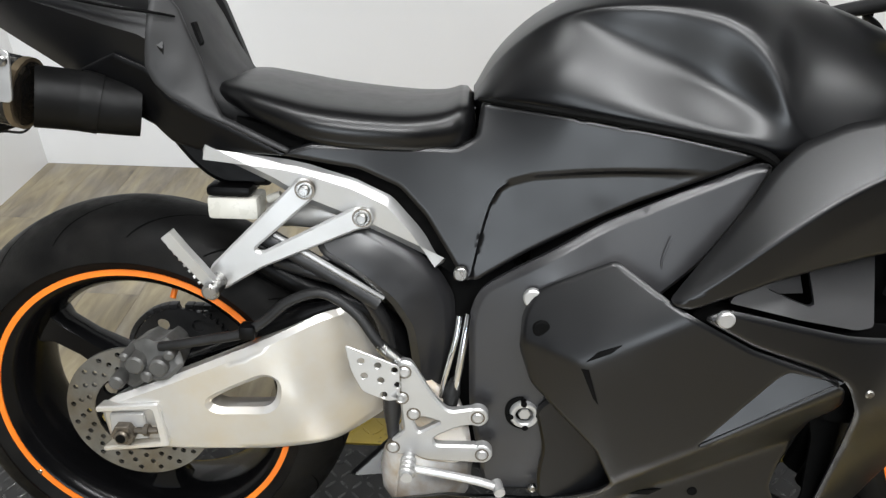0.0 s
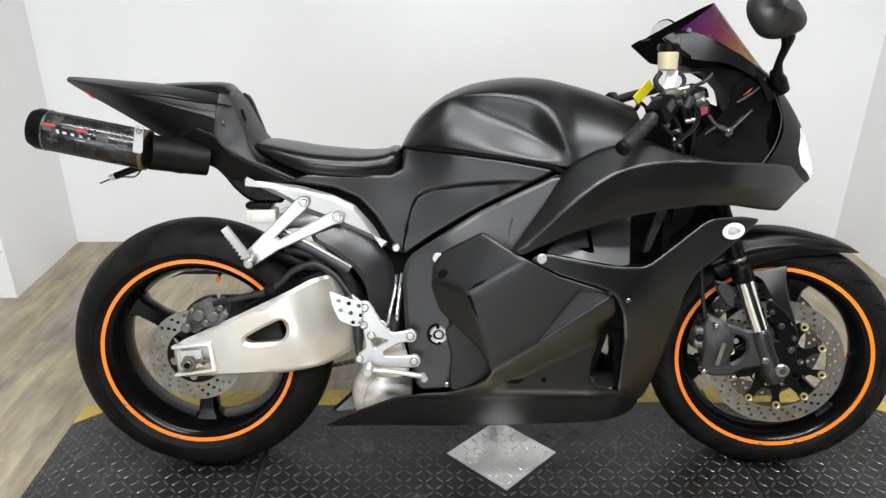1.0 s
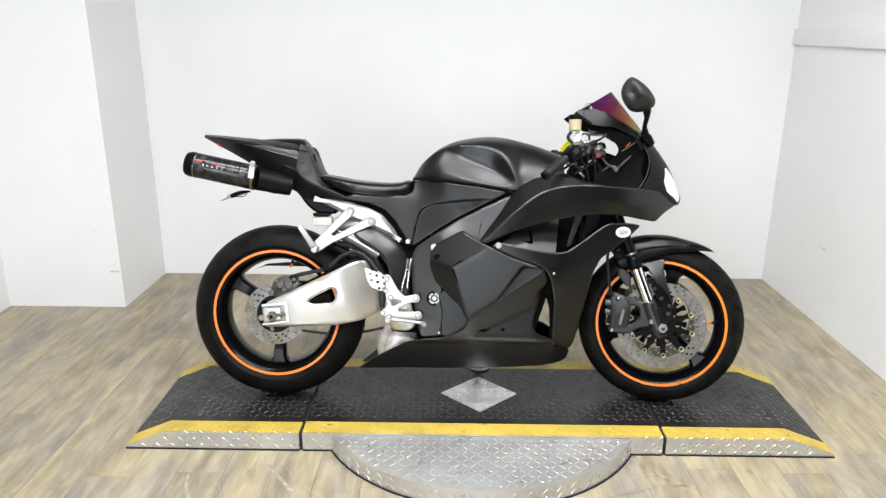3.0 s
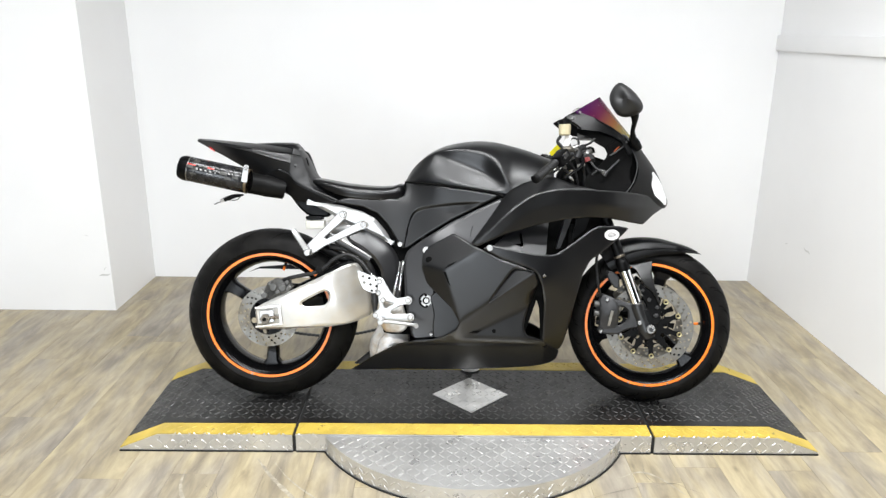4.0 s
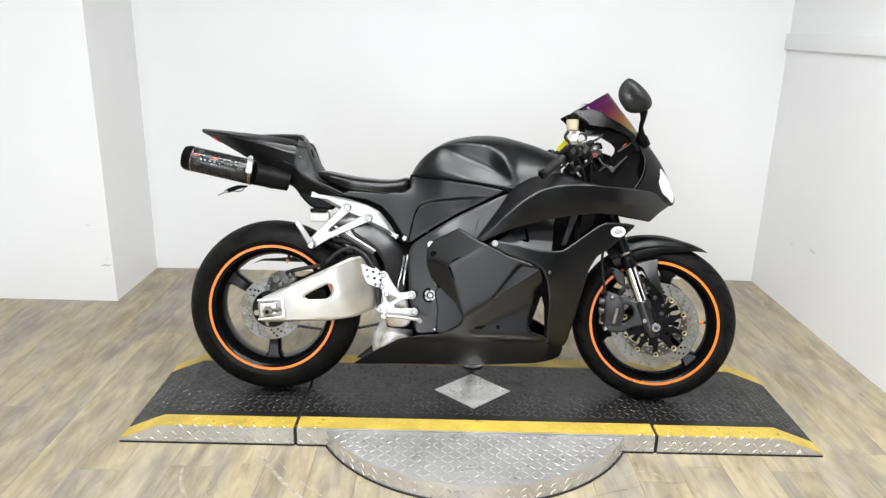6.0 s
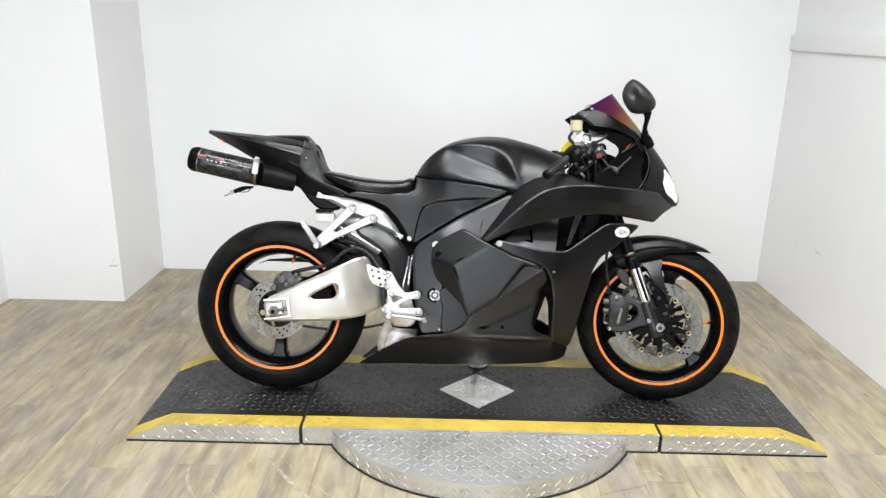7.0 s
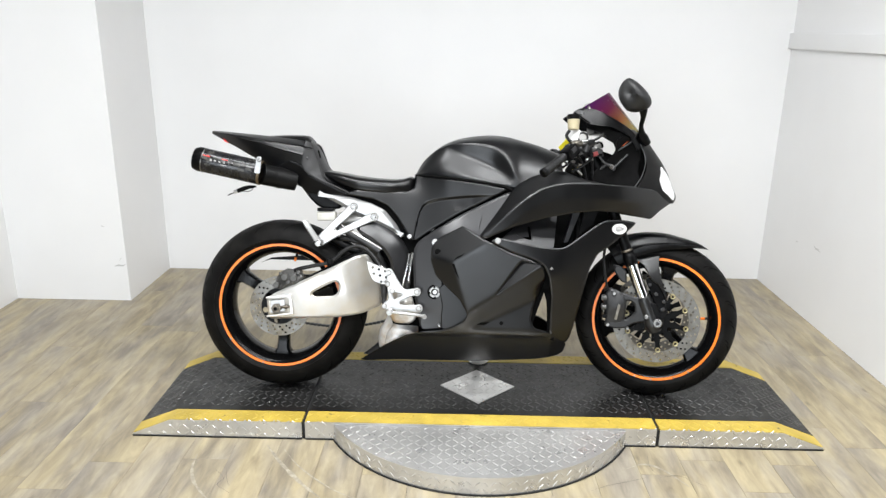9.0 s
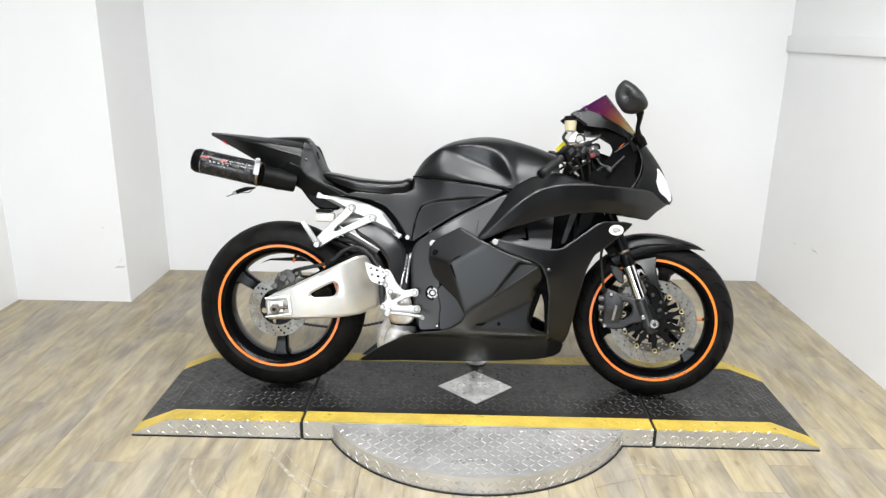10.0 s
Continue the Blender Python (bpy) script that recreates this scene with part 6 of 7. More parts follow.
# ---- mirror ----
def mirror(s):
    """A rounded triangular-backed mirror head on a stalk."""
    out = soft([(0.540, 1.140), (0.519, 1.121), (0.508, 1.09), (0.514, 1.062), (0.536, 1.028), (0.562, 1.021), (0.588, 1.027), (0.610, 1.038), (0.616, 1.059), (0.600, 1.089), (0.571, 1.12)], 0.014, 4)
    cx, cz = 0.561, 1.078
    rings = []
    for t, k in [(0.030, 0.88), (0.026, 0.97), (0.014, 1.0)] + [(-0.040 * math.sin(a), math.cos(a) ** 0.75) for a in np.linspace(0.0, 1.54, 14)]:
        rings.append([(cx - 0.006 + (x - cx) * k + 0.3 * t, (-0.235 + t - 0.35 * (x - cx)) * s, cz + 0.003 + (z - cz) * k) for x, z in out])
    m = part("mirror", loft(rings), SHELL, bike, "satin black mirror on a stalk", angle=70)
    part("mirror_stalk", tube([(0.605, -0.160 * s, 0.952), (0.594, -0.185 * s, 0.982), (0.594, -0.205 * s, 1.008), (0.59, -0.222 * s, 1.03), (0.582, -0.228 * s, 1.045)], [0.013, 0.0075, 0.0085, 0.014, 0.016], 12), BLACK, m)
    part("mirror_base", tube([(0.625, -0.146 * s, 0.925), (0.61, -0.156 * s, 0.945), (0.595, -0.168 * s, 0.965)], [0.016, 0.018, 0.011], 12), BLACK, m)


mirror(1)
mm = Vector((-0.8, -0.6, 0.1)).normalized()
mc = Vector((0.478, 0.225, 1.062))
far_m = part("mirror", cyl(bmesh.new(), mc - mm * 0.02, mc, 0.03, 28, r2=0.044, bevel=0.003), SHELL, bike, "satin black mirror on a stalk")
part("mirror_glass", cyl(bmesh.new(), mc, mc + mm * 0.0012, 0.040, 28), MIRROR, far_m, "round mirror glass")
part("mirror_stalk", tube([mc - mm * 0.012, (0.54, 0.2, 1.0), (0.6, 0.16, 0.955)], [0.012, 0.008, 0.013], 10), BLACK, far_m)
part("amber_reflector", tube([(0.538, -0.156, 0.914), (0.547, -0.158, 0.923), (0.556, -0.157, 0.931)], [0.0006, 0.0014, 0.0006], 8, 3), AMBERLENS, bike, "small amber reflector")
part("cowl_stay", plate(soft([(0.556, 0.958), (0.574, 0.946), (0.603, 0.911), (0.588, 0.901), (0.572, 0.931)], 0.004), 0.168, 0.006), MATTE2, bike)

# ---- cockpit: clip-on, lever, reservoirs, tag ----
ga, gb = Vector((0.254, -0.290, 0.818)), Vector((0.318, -0.240, 0.868))
gd = (gb - ga)
grip = part("handgrip", tube([ga, ga + gd * 0.12, ga + gd * 0.5, ga + gd * 0.9, gb], [0.0145, 0.0152, 0.0142, 0.0145, 0.0165], 20), HOSE, bike, "black rubber handgrip")
for k in range(9):
    c0 = ga + gd * (0.16 + 0.075 * k)
    part("grip_rib", tube([c0, c0 + gd * 0.02, c0 + gd * 0.04], [0.0142, 0.0158, 0.0142], 16, 2), HOSE, grip)
part("bar_end", tube([ga - gd * 0.14, ga - gd * 0.1, ga], [0.012, 0.016, 0.016], 18, 3), BLACK, grip)
part("bar_tube", tube([gb, gb + gd * 0.6, (0.44, -0.12, 0.93)], 0.0115), CASTIRON, grip)
swi = part("switch_housing", box(bmesh.new(), -0.026, 0.026, -0.022, 0.022, -0.02, 0.02, 0.006, pose(0.345, -0.222, 0.888, 0, -38, 38)), BLACK, bike, "black switch housing with a red switch")
part("kill_switch", box(bmesh.new(), -0.010, 0.010, -0.006, 0.006, -0.007, 0.007, 0.002, pose(0.434, -0.208, 0.884, 0, -18, 25)), SWITCHRED, swi, "dull red kill switch")
part("throttle_cable_guide", tube([(0.352, -0.21, 0.90), (0.372, -0.2, 0.915), (0.395, -0.185, 0.905), (0.415, -0.165, 0.87)], 0.006), CASTIRON, swi)
part("switch_button", box(bmesh.new(), -0.012, 0.012, -0.004, 0.004, -0.008, 0.008, 0.002, pose(0.355, -0.246, 0.895, 0, -38, 38)), CASTIRON, swi)
lev = part("brake_lever", tube([(0.408, -0.18, 0.902), (0.42, -0.215, 0.885), (0.408, -0.25, 0.86), (0.375, -0.285, 0.838), (0.34, -0.31, 0.82)], [0.0075, 0.0065, 0.005, 0.0045, 0.0055]), GLOSS, bike, "gloss black brake lever")
part("lever_pivot", cyl(bmesh.new(), (0.402, -0.2, 0.888), (0.41, -0.2, 0.915), 0.011, 14, bevel=0.003), CASTIRON, lev)
part("front_master_cylinder", tube([(0.35, -0.205, 0.915), (0.375, -0.195, 0.918), (0.41, -0.18, 0.908)], [0.012, 0.013, 0.011], 14), DISC, lev, "dull grey master cylinder")
for p, r in (((0.493, -0.20, 0.841), 0.0075), ((0.356, -0.236, 0.894), 0.006), ((0.397, -0.20, 0.919), 0.007)):
    part("lever_stud", cyl(bmesh.new(), p, (p[0], p[1] - 0.012, p[2]), r, 14, bevel=0.003), STEEL, lev)
part("lever_link", tube([(0.452, -0.195, 0.875), (0.468, -0.2, 0.855), (0.493, -0.2, 0.841)], [0.004, 0.0035, 0.005], 8), CASTIRON, lev)
bm = bmesh.new()
cyl(bm, (0.358, -0.2, 0.965), (0.358, -0.2, 1.003), 0.0195, 24, r2=0.021, bevel=0.003)
cup = part("brake_reservoir", bm, AMBER, bike, "milky brake fluid reservoir with black cap")
part("reservoir_cap", cyl(bmesh.new(), (0.358, -0.2, 1.002), (0.358, -0.2, 1.018), 0.0225, 28, bevel=0.003), BLACK, cup)
part("reservoir_arm", box(bmesh.new(), -0.011, 0.011, -0.004, 0.004, -0.026, 0.026, 0.003, pose(0.368, -0.19, 0.943, 0, 14, 0)), WHITE, cup)
part("reservoir_hose", tube([(0.345, -0.2, 0.963), (0.335, -0.2, 0.945), (0.345, -0.2, 0.93), (0.36, -0.2, 0.92)], 0.0055), HOSE, cup)
# Steering head added as a dark fill under the bars.
part("steering_head", plate(soft([(0.35, 0.74), (0.55, 0.74), (0.55, 0.865), (0.532, 0.888), (0.49, 0.902), (0.43, 0.895), (0.395, 0.88), (0.365, 0.845)], 0.012), 0.06, 0.12, chamfer=0.01), DEEP, bike, "black steering head filling the dark gap below the bars")
part("yoke", plate(soft([(0.44, 0.79), (0.56, 0.77), (0.56, 0.805), (0.45, 0.83)], 0.01), 0.135, 0.27, chamfer=0.006), BLACK, bike)
clamp = part("fork_clamp", plate(soft([(0.42, 0.915), (0.475, 0.905), (0.48, 0.875), (0.43, 0.885)], 0.008), 0.14, 0.28, chamfer=0.006), CASTIRON, bike)
part("fork_cap", tube([(0.462, -0.098, 0.905), (0.456, -0.098, 0.922), (0.453, -0.098, 0.93)], [0.025, 0.025, 0.012], 20), STEEL, clamp)
part("ignition_ring", lathe([(-0.006, 0.014), (-0.006, 0.02), (0.006, 0.02), (0.006, 0.014)], 0.405, 0.945, 20, cy=-0.12), CASTIRON, clamp)
part("tag", box(bmesh.new(), -0.026, 0.026, -0.0012, 0.0012, -0.013, 0.013, 0, pose(0.352, -0.06, 0.922, 20, -46, 12)), YELLOWTAG, bike, "yellow paper tag tied to the bars")
for k, pts in enumerate((
        [(0.36, -0.19, 0.89), (0.385, -0.18, 0.87), (0.405, -0.165, 0.84), (0.42, -0.15, 0.79)],
        [(0.395, -0.19, 0.90), (0.425, -0.18, 0.885), (0.435, -0.165, 0.84), (0.44, -0.15, 0.78)],
        [(0.345, -0.2, 0.875), (0.362, -0.195, 0.85), (0.385, -0.18, 0.83), (0.40, -0.16, 0.79)],
        [(0.40, -0.14, 0.92), (0.43, -0.13, 0.93), (0.46, -0.14, 0.945), (0.475, -0.14, 0.96)],
        [(0.46, -0.15, 0.83), (0.49, -0.155, 0.85), (0.515, -0.158, 0.845), (0.54, -0.16, 0.87)])):
    part("control_cable", tube(pts, 0.0042, 8), HOSE, bike)
part("horn_fitting", tube([(0.505, -0.168, 0.83), (0.515, -0.17, 0.845), (0.535, -0.17, 0.865), (0.555, -0.168, 0.885)], [0.0075, 0.004, 0.003, 0.003], 10), CASTIRON, bike)

# the far bar with its grip, switch block and lever
fm = lambda p: Vector((p[0], -p[1], p[2]))
grip2 = part("handgrip", tube([fm(p) for p in (ga, ga + gd * 0.12, ga + gd * 0.5, ga + gd * 0.9, gb)], [0.0145, 0.0152, 0.0142, 0.0145, 0.0165], 16), HOSE, bike, "black rubber handgrip")
part("bar_tube", tube([fm(gb), fm(gb + gd * 0.6), (0.44, 0.12, 0.93)], 0.0115), CASTIRON, grip2)
swi2 = part("switch_housing", box(bmesh.new(), -0.028, 0.028, -0.024, 0.024, -0.022, 0.022, 0.006, pose(0.345, 0.222, 0.888, 0, -38, -38)), BLACK, bike, "black switch housing")
part("clutch_lever", tube([(0.408, 0.18, 0.902), (0.42, 0.215, 0.885), (0.408, 0.25, 0.86), (0.375, 0.285, 0.838), (0.34, 0.31, 0.82)], [0.0075, 0.0065, 0.005, 0.0045, 0.0055]), GLOSS, swi2)
for pts in ([(0.40, 0.18, 0.905), (0.43, 0.175, 0.88), (0.445, 0.16, 0.83), (0.45, 0.14, 0.78)], [(0.36, 0.2, 0.89), (0.40, 0.19, 0.862), (0.43, 0.17, 0.82), (0.44, 0.15, 0.77)]):
    part("control_cable", tube(pts, 0.0045, 8), HOSE, bike)

# small bright hardware round the bars
for p, q, r, m_ in (
        ((0.352, -0.214, 0.876), (0.362, -0.228, 0.872), 0.006, ALUBAR), ((0.356, -0.212, 0.858), (0.36, -0.226, 0.855), 0.005, STEEL),
        ((0.372, -0.2, 0.898), (0.39, -0.212, 0.902), 0.008, CASTIRON), ((0.405, -0.19, 0.862), (0.43, -0.2, 0.868), 0.006, STEEL),
        ((0.378, -0.205, 0.84), (0.384, -0.22, 0.845), 0.005, DARKSTEEL), ((0.39, -0.17, 0.925), (0.415, -0.175, 0.932), 0.007, STEEL),
        ((0.432, -0.18, 0.902), (0.44, -0.195, 0.908), 0.005, ALUBAR), ((0.33, -0.21, 0.905), (0.345, -0.222, 0.91), 0.006, CASTIRON)):
    part("bar_hardware", cyl(bmesh.new(), p, q, r, 12, bevel=0.0015), m_, swi)
part("lever_tip", tube([(0.372, -0.225, 0.83), (0.376, -0.228, 0.822), (0.388, -0.226, 0.812)], [0.003, 0.004, 0.003], 8), STEEL, lev)

# ---- fork, front mudguard, caliper: turned a little to the right with the bars ----
steer = pose(0.66, -0.115, 0) @ pose(0, 0, 0, 0, 0, -4.5) @ pose(-0.06, 0.115, 0) @ pose(0, 0, 0, 0, 0, -6) @ pose(-0.6, 0, 0)
turned = [front]
ft, fb = Vector((0.456, -0.105, 0.90)), Vector((0.697, -0.105, 0.27))
fl = fb - ft
for s in (1, -1):
    a = lambda t: Vector((ft.x + fl.x * t, ft.y * s, ft.z + fl.z * t))
    fk = part("fork_leg", cyl(bmesh.new(), a(0.0), a(0.62), 0.0195, 20), BLACK, bike, "black and chrome fork leg")
    turned.append(fk)
    part("fork_seal", tube([a(0.585), a(0.60), a(0.63), a(0.648)], [0.0205, 0.024, 0.0245, 0.023], 20), BLACK, fk)
    part("seal_ring", tube([a(0.56), a(0.566), a(0.572)], [0.0202, 0.0218, 0.0202], 20), DARKSTEEL, fk)
    part("chrome_tube", cyl(bmesh.new(), a(0.645), a(0.85), 0.0212, 28), CHROME, fk, "polished chrome fork tube")
    part("fork_bottom", tube([a(0.83), a(0.85), a(0.93), a(0.99), a(1.03)], [0.0245, 0.028, 0.028, 0.030, 0.022], 20), SATIN, fk)
    near = s > 0
    side_y = lambda d, th: d if near else -d + th
    bm = plate(soft([(0.672, 0.36), (0.70, 0.36), (0.728, 0.31), (0.732, 0.276), (0.715, 0.26), (0.698, 0.262), (0.684, 0.285)], 0.012, 4), side_y(0.128, 0.035), 0.035, chamfer=0.006)
    part("axle_clamp", bm, BLACK, fk)
    for x, z in ((0.722, 0.335), (0.727, 0.365)):
        part("clamp_bolt", cyl(bmesh.new(), (x, -0.12 * s, z), (x, -0.134 * s, z), 0.0062, 12, bevel=0.002), CASTIRON, fk)
    cb = part("front_caliper", plate(soft([(0.535, 0.408), (0.575, 0.395), (0.592, 0.372), (0.598, 0.34), (0.59, 0.28), (0.572, 0.262), (0.538, 0.262), (0.524, 0.278), (0.527, 0.34), (0.521, 0.385)], 0.008), field([(0.53, 0.4, 0.118 if near else -0.062), (0.56, 0.34, 0.138 if near else -0.082), (0.59, 0.3, 0.122 if near else -0.066), (0.53, 0.28, 0.12 if near else -0.064)]), 0.055, step=0.012, chamfer=0.006), CASTIRON, bike, "black radial front brake caliper")
    turned.append(cb)
    part("caliper_bracket", plate(soft([(0.575, 0.392), (0.621, 0.378), (0.655, 0.374), (0.682, 0.335), (0.694, 0.293), (0.668, 0.288), (0.628, 0.279), (0.596, 0.260), (0.561, 0.257), (0.523, 0.264), (0.521, 0.281), (0.546, 0.284), (0.583, 0.286)], 0.008), side_y(0.121, 0.022), 0.022, [soft([(0.597, 0.363), (0.615, 0.359), (0.627, 0.347), (0.629, 0.322), (0.613, 0.303), (0.593, 0.290)], 0.008)], chamfer=0.006), CASTIRON, cb)
    if near:
        for x, z, r in ((0.552, 0.388, 0.0065), (0.533, 0.272, 0.0065), (0.668, 0.308, 0.0085), (0.603, 0.262, 0.006)):
            part("caliper_bolt", cyl(bmesh.new(), (x, -0.118, z), (x, -0.138, z), r, 12, bevel=0.002), STEEL, cb)
        for z in (0.368, 0.335):
            part("caliper_piston", cyl(bmesh.new(), (0.53, -0.112, z), (0.508, -0.112, z), 0.012, 14, bevel=0.003), GREYCAST, cb)
        part("lettering_bar", box(bmesh.new(), -0.0045, 0.0045, -0.0012, 0.0012, -0.028, 0.028, 0, pose(0.566, -0.1405, 0.322, 0, 12, 0)), DISC, cb, "pale illegible lettering")
        for z in (0.40, 0.352, 0.30):
            part("pad_fin", box(bmesh.new(), 0.515, 0.53, -0.125, -0.095, z - 0.006, z + 0.006, 0.002), BLACK, cb)
bm = bmesh.new()
cyl(bm, (FW[0], 0.13, FW[1]), (FW[0], -0.138, FW[1]), 0.0115, 20)
cyl(bm, (FW[0], -0.126, FW[1]), (FW[0], -0.137, FW[1]), 0.0165, 24, bevel=0.003)
axf = part("front_axle", bm, STEEL, bike, "bright steel front axle end")
turned.append(axf)
# Dark hexagon, painted for the shade in the front axle's socket.
part("axle_hollow", cyl(bmesh.new(), (FW[0], -0.132, FW[1]), (FW[0], -0.1388, FW[1]), 0.0075, 6), CASTIRON, axf)
turned.append(part("front_brake_hose", tube([(0.525, -0.10, 0.60), (0.512, -0.118, 0.53), (0.515, -0.128, 0.48), (0.522, -0.13, 0.43), (0.53, -0.12, 0.40)], 0.0048), HOSE, bike, "black front brake hose"))


def guard_ring(t):
    """An arch of the mudguard at angle t (degrees) round the front wheel; its skirts deepen towards the fork."""
    a = radians(t)
    top = lerp(t, [55, 60, 75, 95, 125], [0.319, 0.320, 0.314, 0.320, 0.331])
    drop = lerp(t, [55, 60, 75, 90, 112, 125], [0.0, 0.012, 0.040, 0.062, 0.085, 0.085])
    hw = lerp(t, [55, 59, 70, 90, 125], [0.012, 0.035, 0.062, 0.074, 0.08])
    ring = []
    for u, f, k in ((1, 1, 1.02), (0.99, 0.85, 1.05), (0.98, 0.70, 1.05), (0.95, 0.62, 1.03), (0.9, 0.55, 0.90), (0.85, 0.48, 0.86), (0.8, 0.30, 0.84), (0.7, 0.17, 0.76), (0.5, 0.06, 0.55), (0.2, 0.0, 0.2), (0, -0.03, 0)):
        r = top - drop * f
        ring.append((FW[0] + r * math.cos(a), -hw * k, FW[1] + r * math.sin(a)))
    return ring + [(x, -y, z) for x, y, z in ring[-2::-1]]


bm = loft([guard_ring(t) for t in np.linspace(55, 125, 30)], closed=False)
bmesh.ops.solidify(bm, geom=bm.faces[:], thickness=0.004)
fen = part("front_mudguard", bm, MATTE, bike, "matte black front mudguard", angle=35)
turned.append(fen)
leg_w = field([(0.63, 0.51, 0.082), (0.715, 0.525, 0.08), (0.706, 0.46, 0.108), (0.742, 0.36, 0.122), (0.70, 0.345, 0.126), (0.66, 0.46, 0.116)])
pair("mudguard_leg", plate(soft([(0.622, 0.510), (0.655, 0.492), (0.673, 0.457), (0.688, 0.437), (0.712, 0.42), (0.741, 0.358), (0.730, 0.405), (0.717, 0.444), (0.707, 0.494), (0.711, 0.527), (0.65, 0.514)], 0.006), leg_w, 0.008, step=0.010, chamfer=0.002), MATTE, fen, "matte black mudguard stay")
pair("stay_mount", plate(soft([(0.668, 0.452), (0.688, 0.436), (0.712, 0.419), (0.736, 0.368), (0.740, 0.318), (0.727, 0.300), (0.708, 0.308), (0.694, 0.36), (0.68, 0.40), (0.662, 0.435)], 0.008), lambda x, z: leg_w(x, z) - 0.004, 0.012, step=0.012, chamfer=0.003), BLACK, fen)
for x, z, r in ((0.70, 0.39, 0.0075), (0.726, 0.336, 0.0075), (0.677, 0.423, 0.006)):
    part("stay_bolt", bolt(bmesh.new(), x, -leg_w(x, z) + 0.003, z, r, 0.004), CASTIRON, fen)
part("hose_bracket", plate(soft([(0.544, 0.492), (0.575, 0.486), (0.594, 0.470), (0.597, 0.423), (0.576, 0.429), (0.553, 0.462)], 0.008), 0.112, 0.03, chamfer=0.005), CASTIRON, fen)
for ob in turned:
    ob.matrix_local = steer
# round decal on the middle fairing: a plain pale ring and shape
part("decal", plate([(0.535 + 0.027 * math.cos(a), 0.625 + 0.0185 * math.sin(a)) for a in np.linspace(0, 2 * math.pi, 33)[:-1]], lambda x, z: mid_w(x, z) + 0.0012, 0.003), WHITE, midp, "white oval decal")
part("decal_shape", plate([(0.536 + 0.016 * math.cos(a), 0.625 + (0.009 - 0.004 * math.cos(a)) * math.sin(a)) for a in np.linspace(0, 2 * math.pi, 25)[:-1]], lambda x, z: mid_w(x, z) + 0.0018, 0.003), LETTER, midp)
# side stand on the far side
std = part("side_stand", tube([(0.02, 0.10, 0.24), (0.045, 0.17, 0.14), (0.06, 0.222, 0.06)], [0.014, 0.012, 0.011]), BLACK, bike, "black side stand")
part("stand_foot", cyl(bmesh.new(), (0.063, 0.231, 0.0448), (0.063, 0.2265, 0.066), 0.044, 24, r2=0.026, bevel=0.006), CASE, std, "grey stand foot")

# ---- raised lugs of the diamond plate ----
def lug(bm, m, L=0.0135, W=0.0030, h=0.0014):
    base = [(-L, 0), (-L * 0.55, -W), (L * 0.55, -W), (L, 0), (L * 0.55, W), (-L * 0.55, W)]
    a = [bm.verts.new(m @ Vector((x, y, -0.0004))) for x, y in base]
    b = [bm.verts.new(m @ Vector((x * 0.72, y * 0.5, h))) for x, y in base]
    for i in range(6):
        j = (i + 1) % 6
        bm.faces.new((a[i], a[j], b[j], b[i]))
    bm.faces.new(b)


def lugs(name, keep, frame_m, x0, x1, y0, y1, material, parent, label, pitch=0.0255):
    """Alternating lugs over a field of that plane."""
    bm = bmesh.new()
    for i in range(int((x1 - x0) / pitch) + 1):
        for j in range(int((y1 - y0) / pitch) + 1):
            x, y = x0 + (i + 0.5) * pitch, y0 + (j + 0.5) * pitch
            if keep(x, y):
                lug(bm, frame_m @ Matrix.Translation((x, y, 0)) @ Matrix.Rotation(radians(45 if (i + j) % 2 else -45), 4, "Z"))
    ob = part(name, bm, material, parent, label)
    return tagged(ob, kind="stuff")


in_diamond = lambda x, y, g=0.0: abs(x - PC[0]) / (0.143 + g) + abs(y - PC[1]) / (0.135 + g) < 1
YA, YZ = PY0 + 0.09, PY1 - 0.09
flat = Matrix.Translation((0, 0, HP))
lugs("tread", lambda x, y: YA < y < YZ and PX0 + 0.012 < x < PX1 - 0.012 and not in_diamond(x, y, 0.015), flat, PX0, PX1, PY0, PY1, TREAD, middle, "worn black raised tread")
lugs("diamond_tread", lambda x, y: in_diamond(x, y, -0.012), Matrix.Translation((0, 0, HP + 0.003)), -0.1, 0.2, -0.18, 0.12, LUG, middle, "bare raised tread")
lugs("border_tread", lambda x, y: PX0 + 0.012 < x < PX1 - 0.012 and (y < PY0 + 0.062 or y > PY1 - 0.062), flat, PX0, PX1, PY0 + 0.01, PY1, YELLOW, middle, "yellow painted raised tread")
flat2 = Matrix.Translation((0, 0, HP - 0.003))
for th, x0, x1, xe, xt in ((ramp_rear, -1.03, PX0 - 0.012, -1.03, -1.165), (ramp_front, PX1 + 0.012, 1.105, 1.105, 1.253)):
    lugs("tread", lambda x, y: YA < y < YZ and x0 + 0.01 < x < x1 - 0.01, flat2, x0, x1, PY0, PY1, TREAD, th, "worn black raised tread")
    lugs("border_tread", lambda x, y: x0 + 0.01 < x < x1 - 0.01 and (y < PY0 + 0.062 or y > PY1 - 0.062), flat2, x0, x1, PY0 + 0.01, PY1, YELLOW, th, "yellow painted raised tread")
    s = 1 if xt > xe else -1
    ln = abs(xt - xe)
    tilt = math.atan2(HP - 0.003 - 0.012, ln)
    slope = Matrix.Translation((xe, 0, HP - 0.003)) @ Matrix.Rotation(tilt * s, 4, "Y")
    lugs("slope_tread", lambda x, y: YA < y < YZ and 0.01 < x * s < ln * 1.04, slope, -0.17 if s < 0 else 0, 0 if s < 0 else 0.17, PY0, PY1, TREAD, th, "worn black raised tread")
upright = Matrix.Translation((0, PY0 - 0.001, 0)) @ Matrix.Rotation(radians(90), 4, "X")
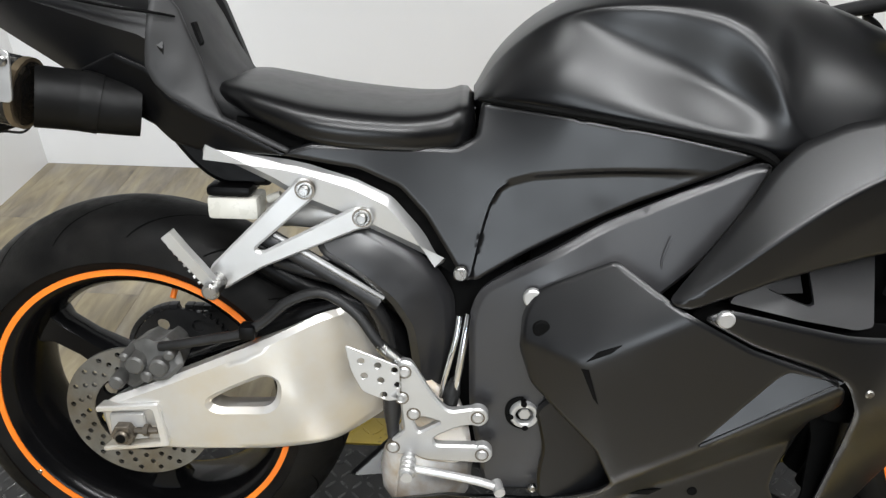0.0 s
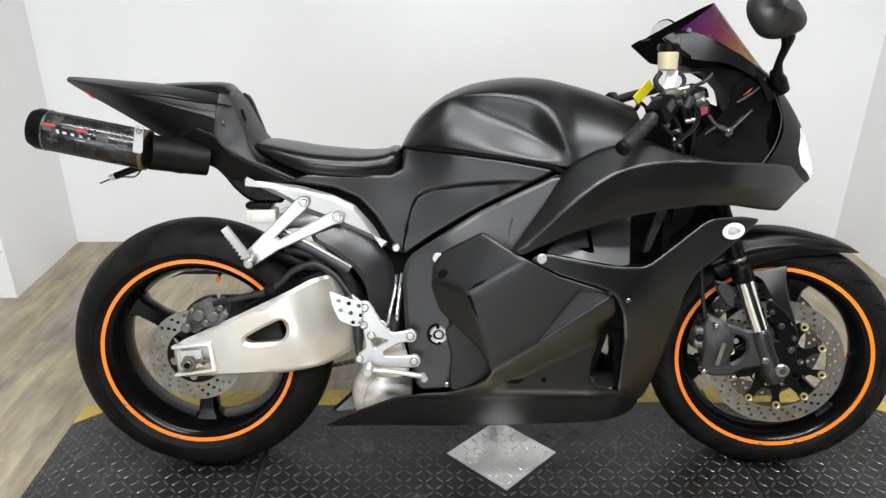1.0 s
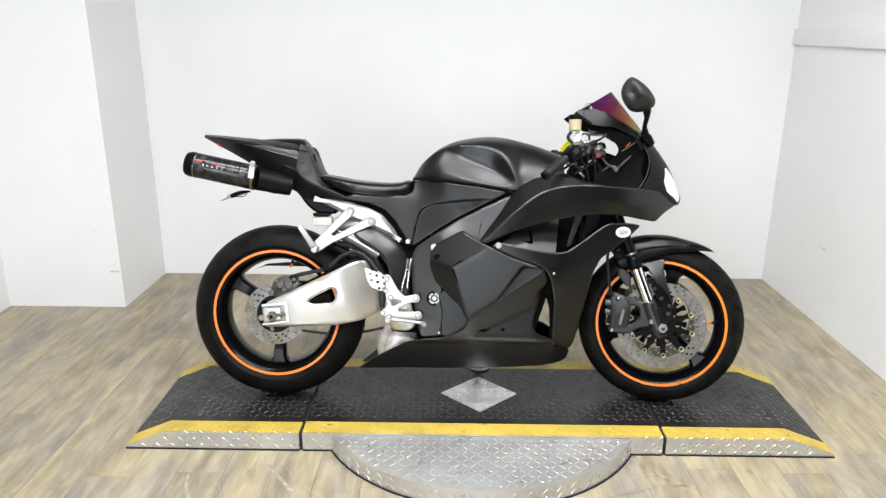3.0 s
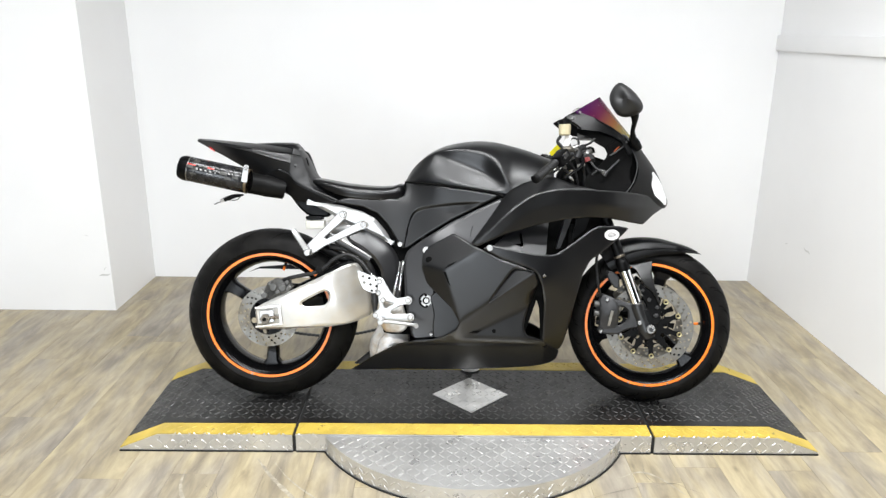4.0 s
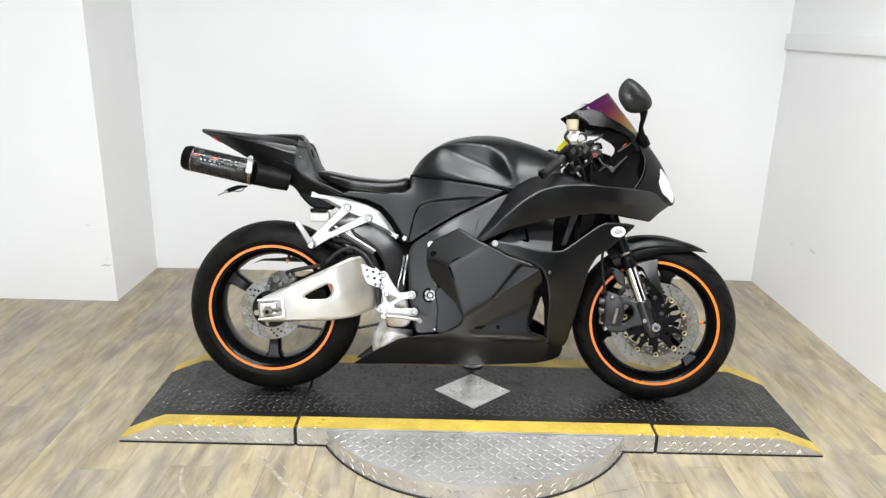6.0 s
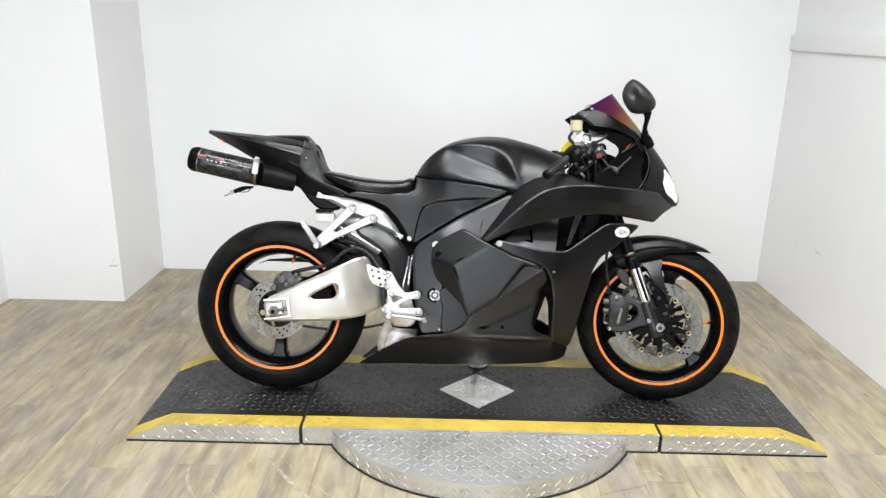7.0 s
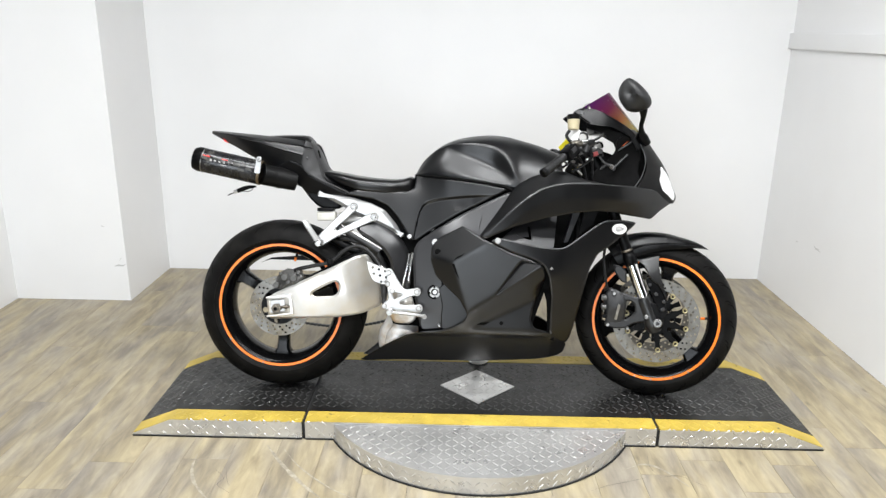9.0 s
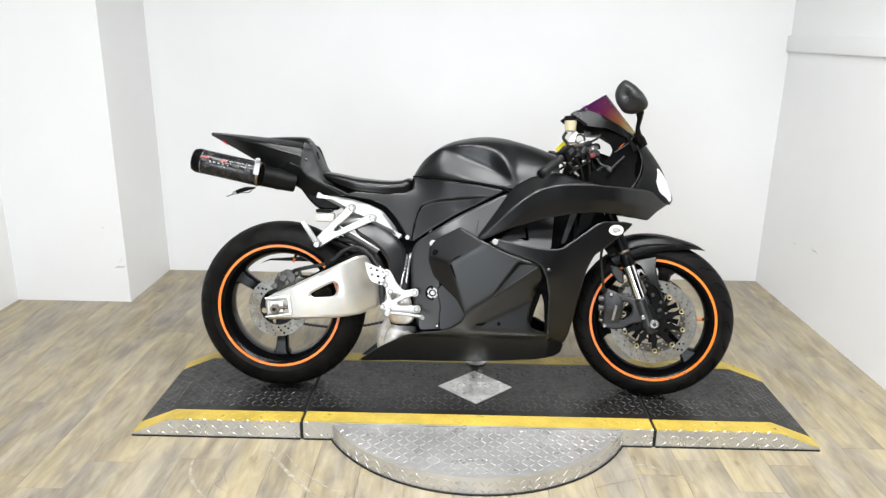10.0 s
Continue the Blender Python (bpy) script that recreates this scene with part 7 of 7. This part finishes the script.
lugs("side_tread", lambda x, y: 0.01 < y < HP - 0.004 and (x < PC[0] - 0.53 or x > PC[0] + 0.53), upright, PX0 + 0.004, PX1, 0, HP, LUG, middle, "bare raised tread")
lugs("side_tread", lambda x, y: 0.01 < y < min(HP - 0.004, (x + 1.165) * 0.42 - 0.01) and x < PX0 - 0.02, upright, -1.165, PX0, 0, HP, LUG, ramp_rear, "bare raised tread")
lugs("side_tread", lambda x, y: 0.01 < y < min(HP - 0.004, (1.253 - x) * 0.4 - 0.01) and x > PX1 + 0.02, upright, PX1, 1.253, 0, HP, LUG, ramp_front, "bare raised tread")
lugs("turntable_tread", lambda x, y: y < PY0 - 0.012 and math.hypot(x - PC[0], y - PC[1]) < R_T - 0.014, Matrix.Translation((0, 0, HP - 0.006)), -0.55, 0.66, -0.63, PY0, LUG, turn, "bare raised tread")
bm = bmesh.new()
k = 0
for a in np.arange(math.pi * 1.02, math.pi * 1.98, 0.0255 / R_T):
    for z in (0.016, 0.0415):
        k += 1
        y = PC[1] + R_T * math.sin(a)
        if y < PY0 - 0.01:
            m = Matrix.Translation((PC[0] + R_T * math.cos(a), y, z)) @ Matrix.Rotation(a + math.pi / 2, 4, "Z") @ Matrix.Rotation(radians(90), 4, "X") @ Matrix.Rotation(radians(45 if (k + k // 2) % 2 else -45), 4, "Z")
            lug(bm, m)
tagged(part("rim_tread", bm, LUG, turn, "bare raised tread"), kind="stuff")

# ---- scratches and rub marks on the floor ----
def floor_mark(pts, w, material, label):
    line = spline([Vector((x, y, 0.0012)) for x, y in pts], 6)
    rows = []
    for i, p in enumerate(line):
        d = (line[min(i + 1, len(line) - 1)] - line[max(i - 1, 0)]).normalized()
        h = w * (0.25 + 0.75 * math.sin(math.pi * i / (len(line) - 1))) * (0.7 + 0.6 * noise.noise(p * 40))
        rows.append([p + Vector((-d.y, d.x, 0)) * h, p - Vector((-d.y, d.x, 0)) * h])
    part("floor_mark", loft(rows, closed=False), material, floor, label)


floor_mark([(-0.813, -0.512), (-0.77, -0.559), (-0.78, -0.594), (-0.725, -0.637)], 0.0012, CRACK, "thin dark scratch")
floor_mark([(-0.78, -0.50), (-0.76, -0.56), (-0.74, -0.60)], 0.001, CRACK, "thin dark scratch")
floor_mark([(0.401, -0.582), (0.46, -0.552), (0.537, -0.526), (0.598, -0.504)], 0.0012, CRACK, "thin dark scratch")
floor_mark([(0.629, -0.378), (0.62, -0.442), (0.64, -0.503)], 0.001, CRACK, "thin dark scratch")
floor_mark([(0.64, -0.503), (0.70, -0.49), (0.735, -0.515), (0.769, -0.54)], 0.0012, CRACK, "thin dark scratch")
floor_mark([(-0.9, -0.427), (-0.891, -0.503), (-0.863, -0.574), (-0.813, -0.64), (-0.75, -0.70)], 0.007, RUB, "pale curved rub mark")
floor_mark([(-0.679, -0.364), (-0.609, -0.467), (-0.512, -0.583), (-0.445, -0.648)], 0.009, RUB, "pale curved rub mark")
floor_mark([(-0.62, -0.38), (-0.54, -0.49), (-0.42, -0.60), (-0.30, -0.67)], 0.004, RUB, "pale curved rub mark")
floor_mark([(0.52, -0.47), (0.60, -0.43), (0.66, -0.46), (0.72, -0.55)], 0.006, RUB, "pale curved rub mark")

# ---- floor planks ----
PW, PL = 0.152, 1.22
cache = {}


def plank_mesh(w, ln):
    key = (round(w, 3), round(ln, 3))
    if key not in cache:
        bm = bmesh.new()
        g, c = 0.0003, 0.0005
        lo = [bm.verts.new((sx * (w / 2 - g), sy * (ln / 2 - g), -0.004)) for sx, sy in ((-1, -1), (1, -1), (1, 1), (-1, 1))]
        md = [bm.verts.new((v.co.x, v.co.y, -c)) for v in lo]
        hi = [bm.verts.new((v.co.x - math.copysign(c, v.co.x), v.co.y - math.copysign(c, v.co.y), 0.0)) for v in lo]
        for A, B_ in ((lo, md), (md, hi)):
            for i in range(4):
                j = (i + 1) % 4
                bm.faces.new((A[i], A[j], B_[j], B_[i]))
        bm.faces.new(hi)
        cache[key] = mesh_of(bm, "plank", PLANK, smooth=False)
    return cache[key]


rng = random.Random(4)
rest = bmesh.new()
n = int(math.ceil((5.0 + 5.5) / PW))
for i in range(n):
    xa, xb = -5.5 + i * PW, min(5.0, -5.5 + (i + 1) * PW)
    near = xb > XL and xa < XR
    y = YB if near else YF
    if near:
        # where a side wall cuts a board lengthwise, its outer strip goes on in the hall
        for u, v in ((xa, XL), (XR, xb)):
            if xa < u < xb or xa < v < xb:
                vs = [rest.verts.new(p) for p in ((u + 0.0007, -5.6, -0.0003), (v - 0.0007, -5.6, -0.0003), (v - 0.0007, YF, -0.0003), (u + 0.0007, YF, -0.0003))]
                rest.faces.new(vs)
        xa, xb = max(xa, XL), min(xb, XR)
        if xb < XP + 0.02:
            y = YP
    first = rng.uniform(0.25, 1.0) * PL
    while y > -5.6:
        y2 = max(-5.6, y - first)
        first = PL
        if near and y > -1.25:
            ob = new("plank", plank_mesh(xb - xa, y - y2))
            ob.location = ((xa + xb) / 2, (y + y2) / 2, 0)
            ob.parent = floor
        else:
            vs = [rest.verts.new(p) for p in ((xa + 0.0007, y2 + 0.0007, -0.0003), (xb - 0.0007, y2 + 0.0007, -0.0003), (xb - 0.0007, y - 0.0007, -0.0003), (xa + 0.0007, y - 0.0007, -0.0003))]
            rest.faces.new(vs)
        y = y2
tagged(part("far_planks", rest, PLANK, floor, smooth=False), kind="stuff")
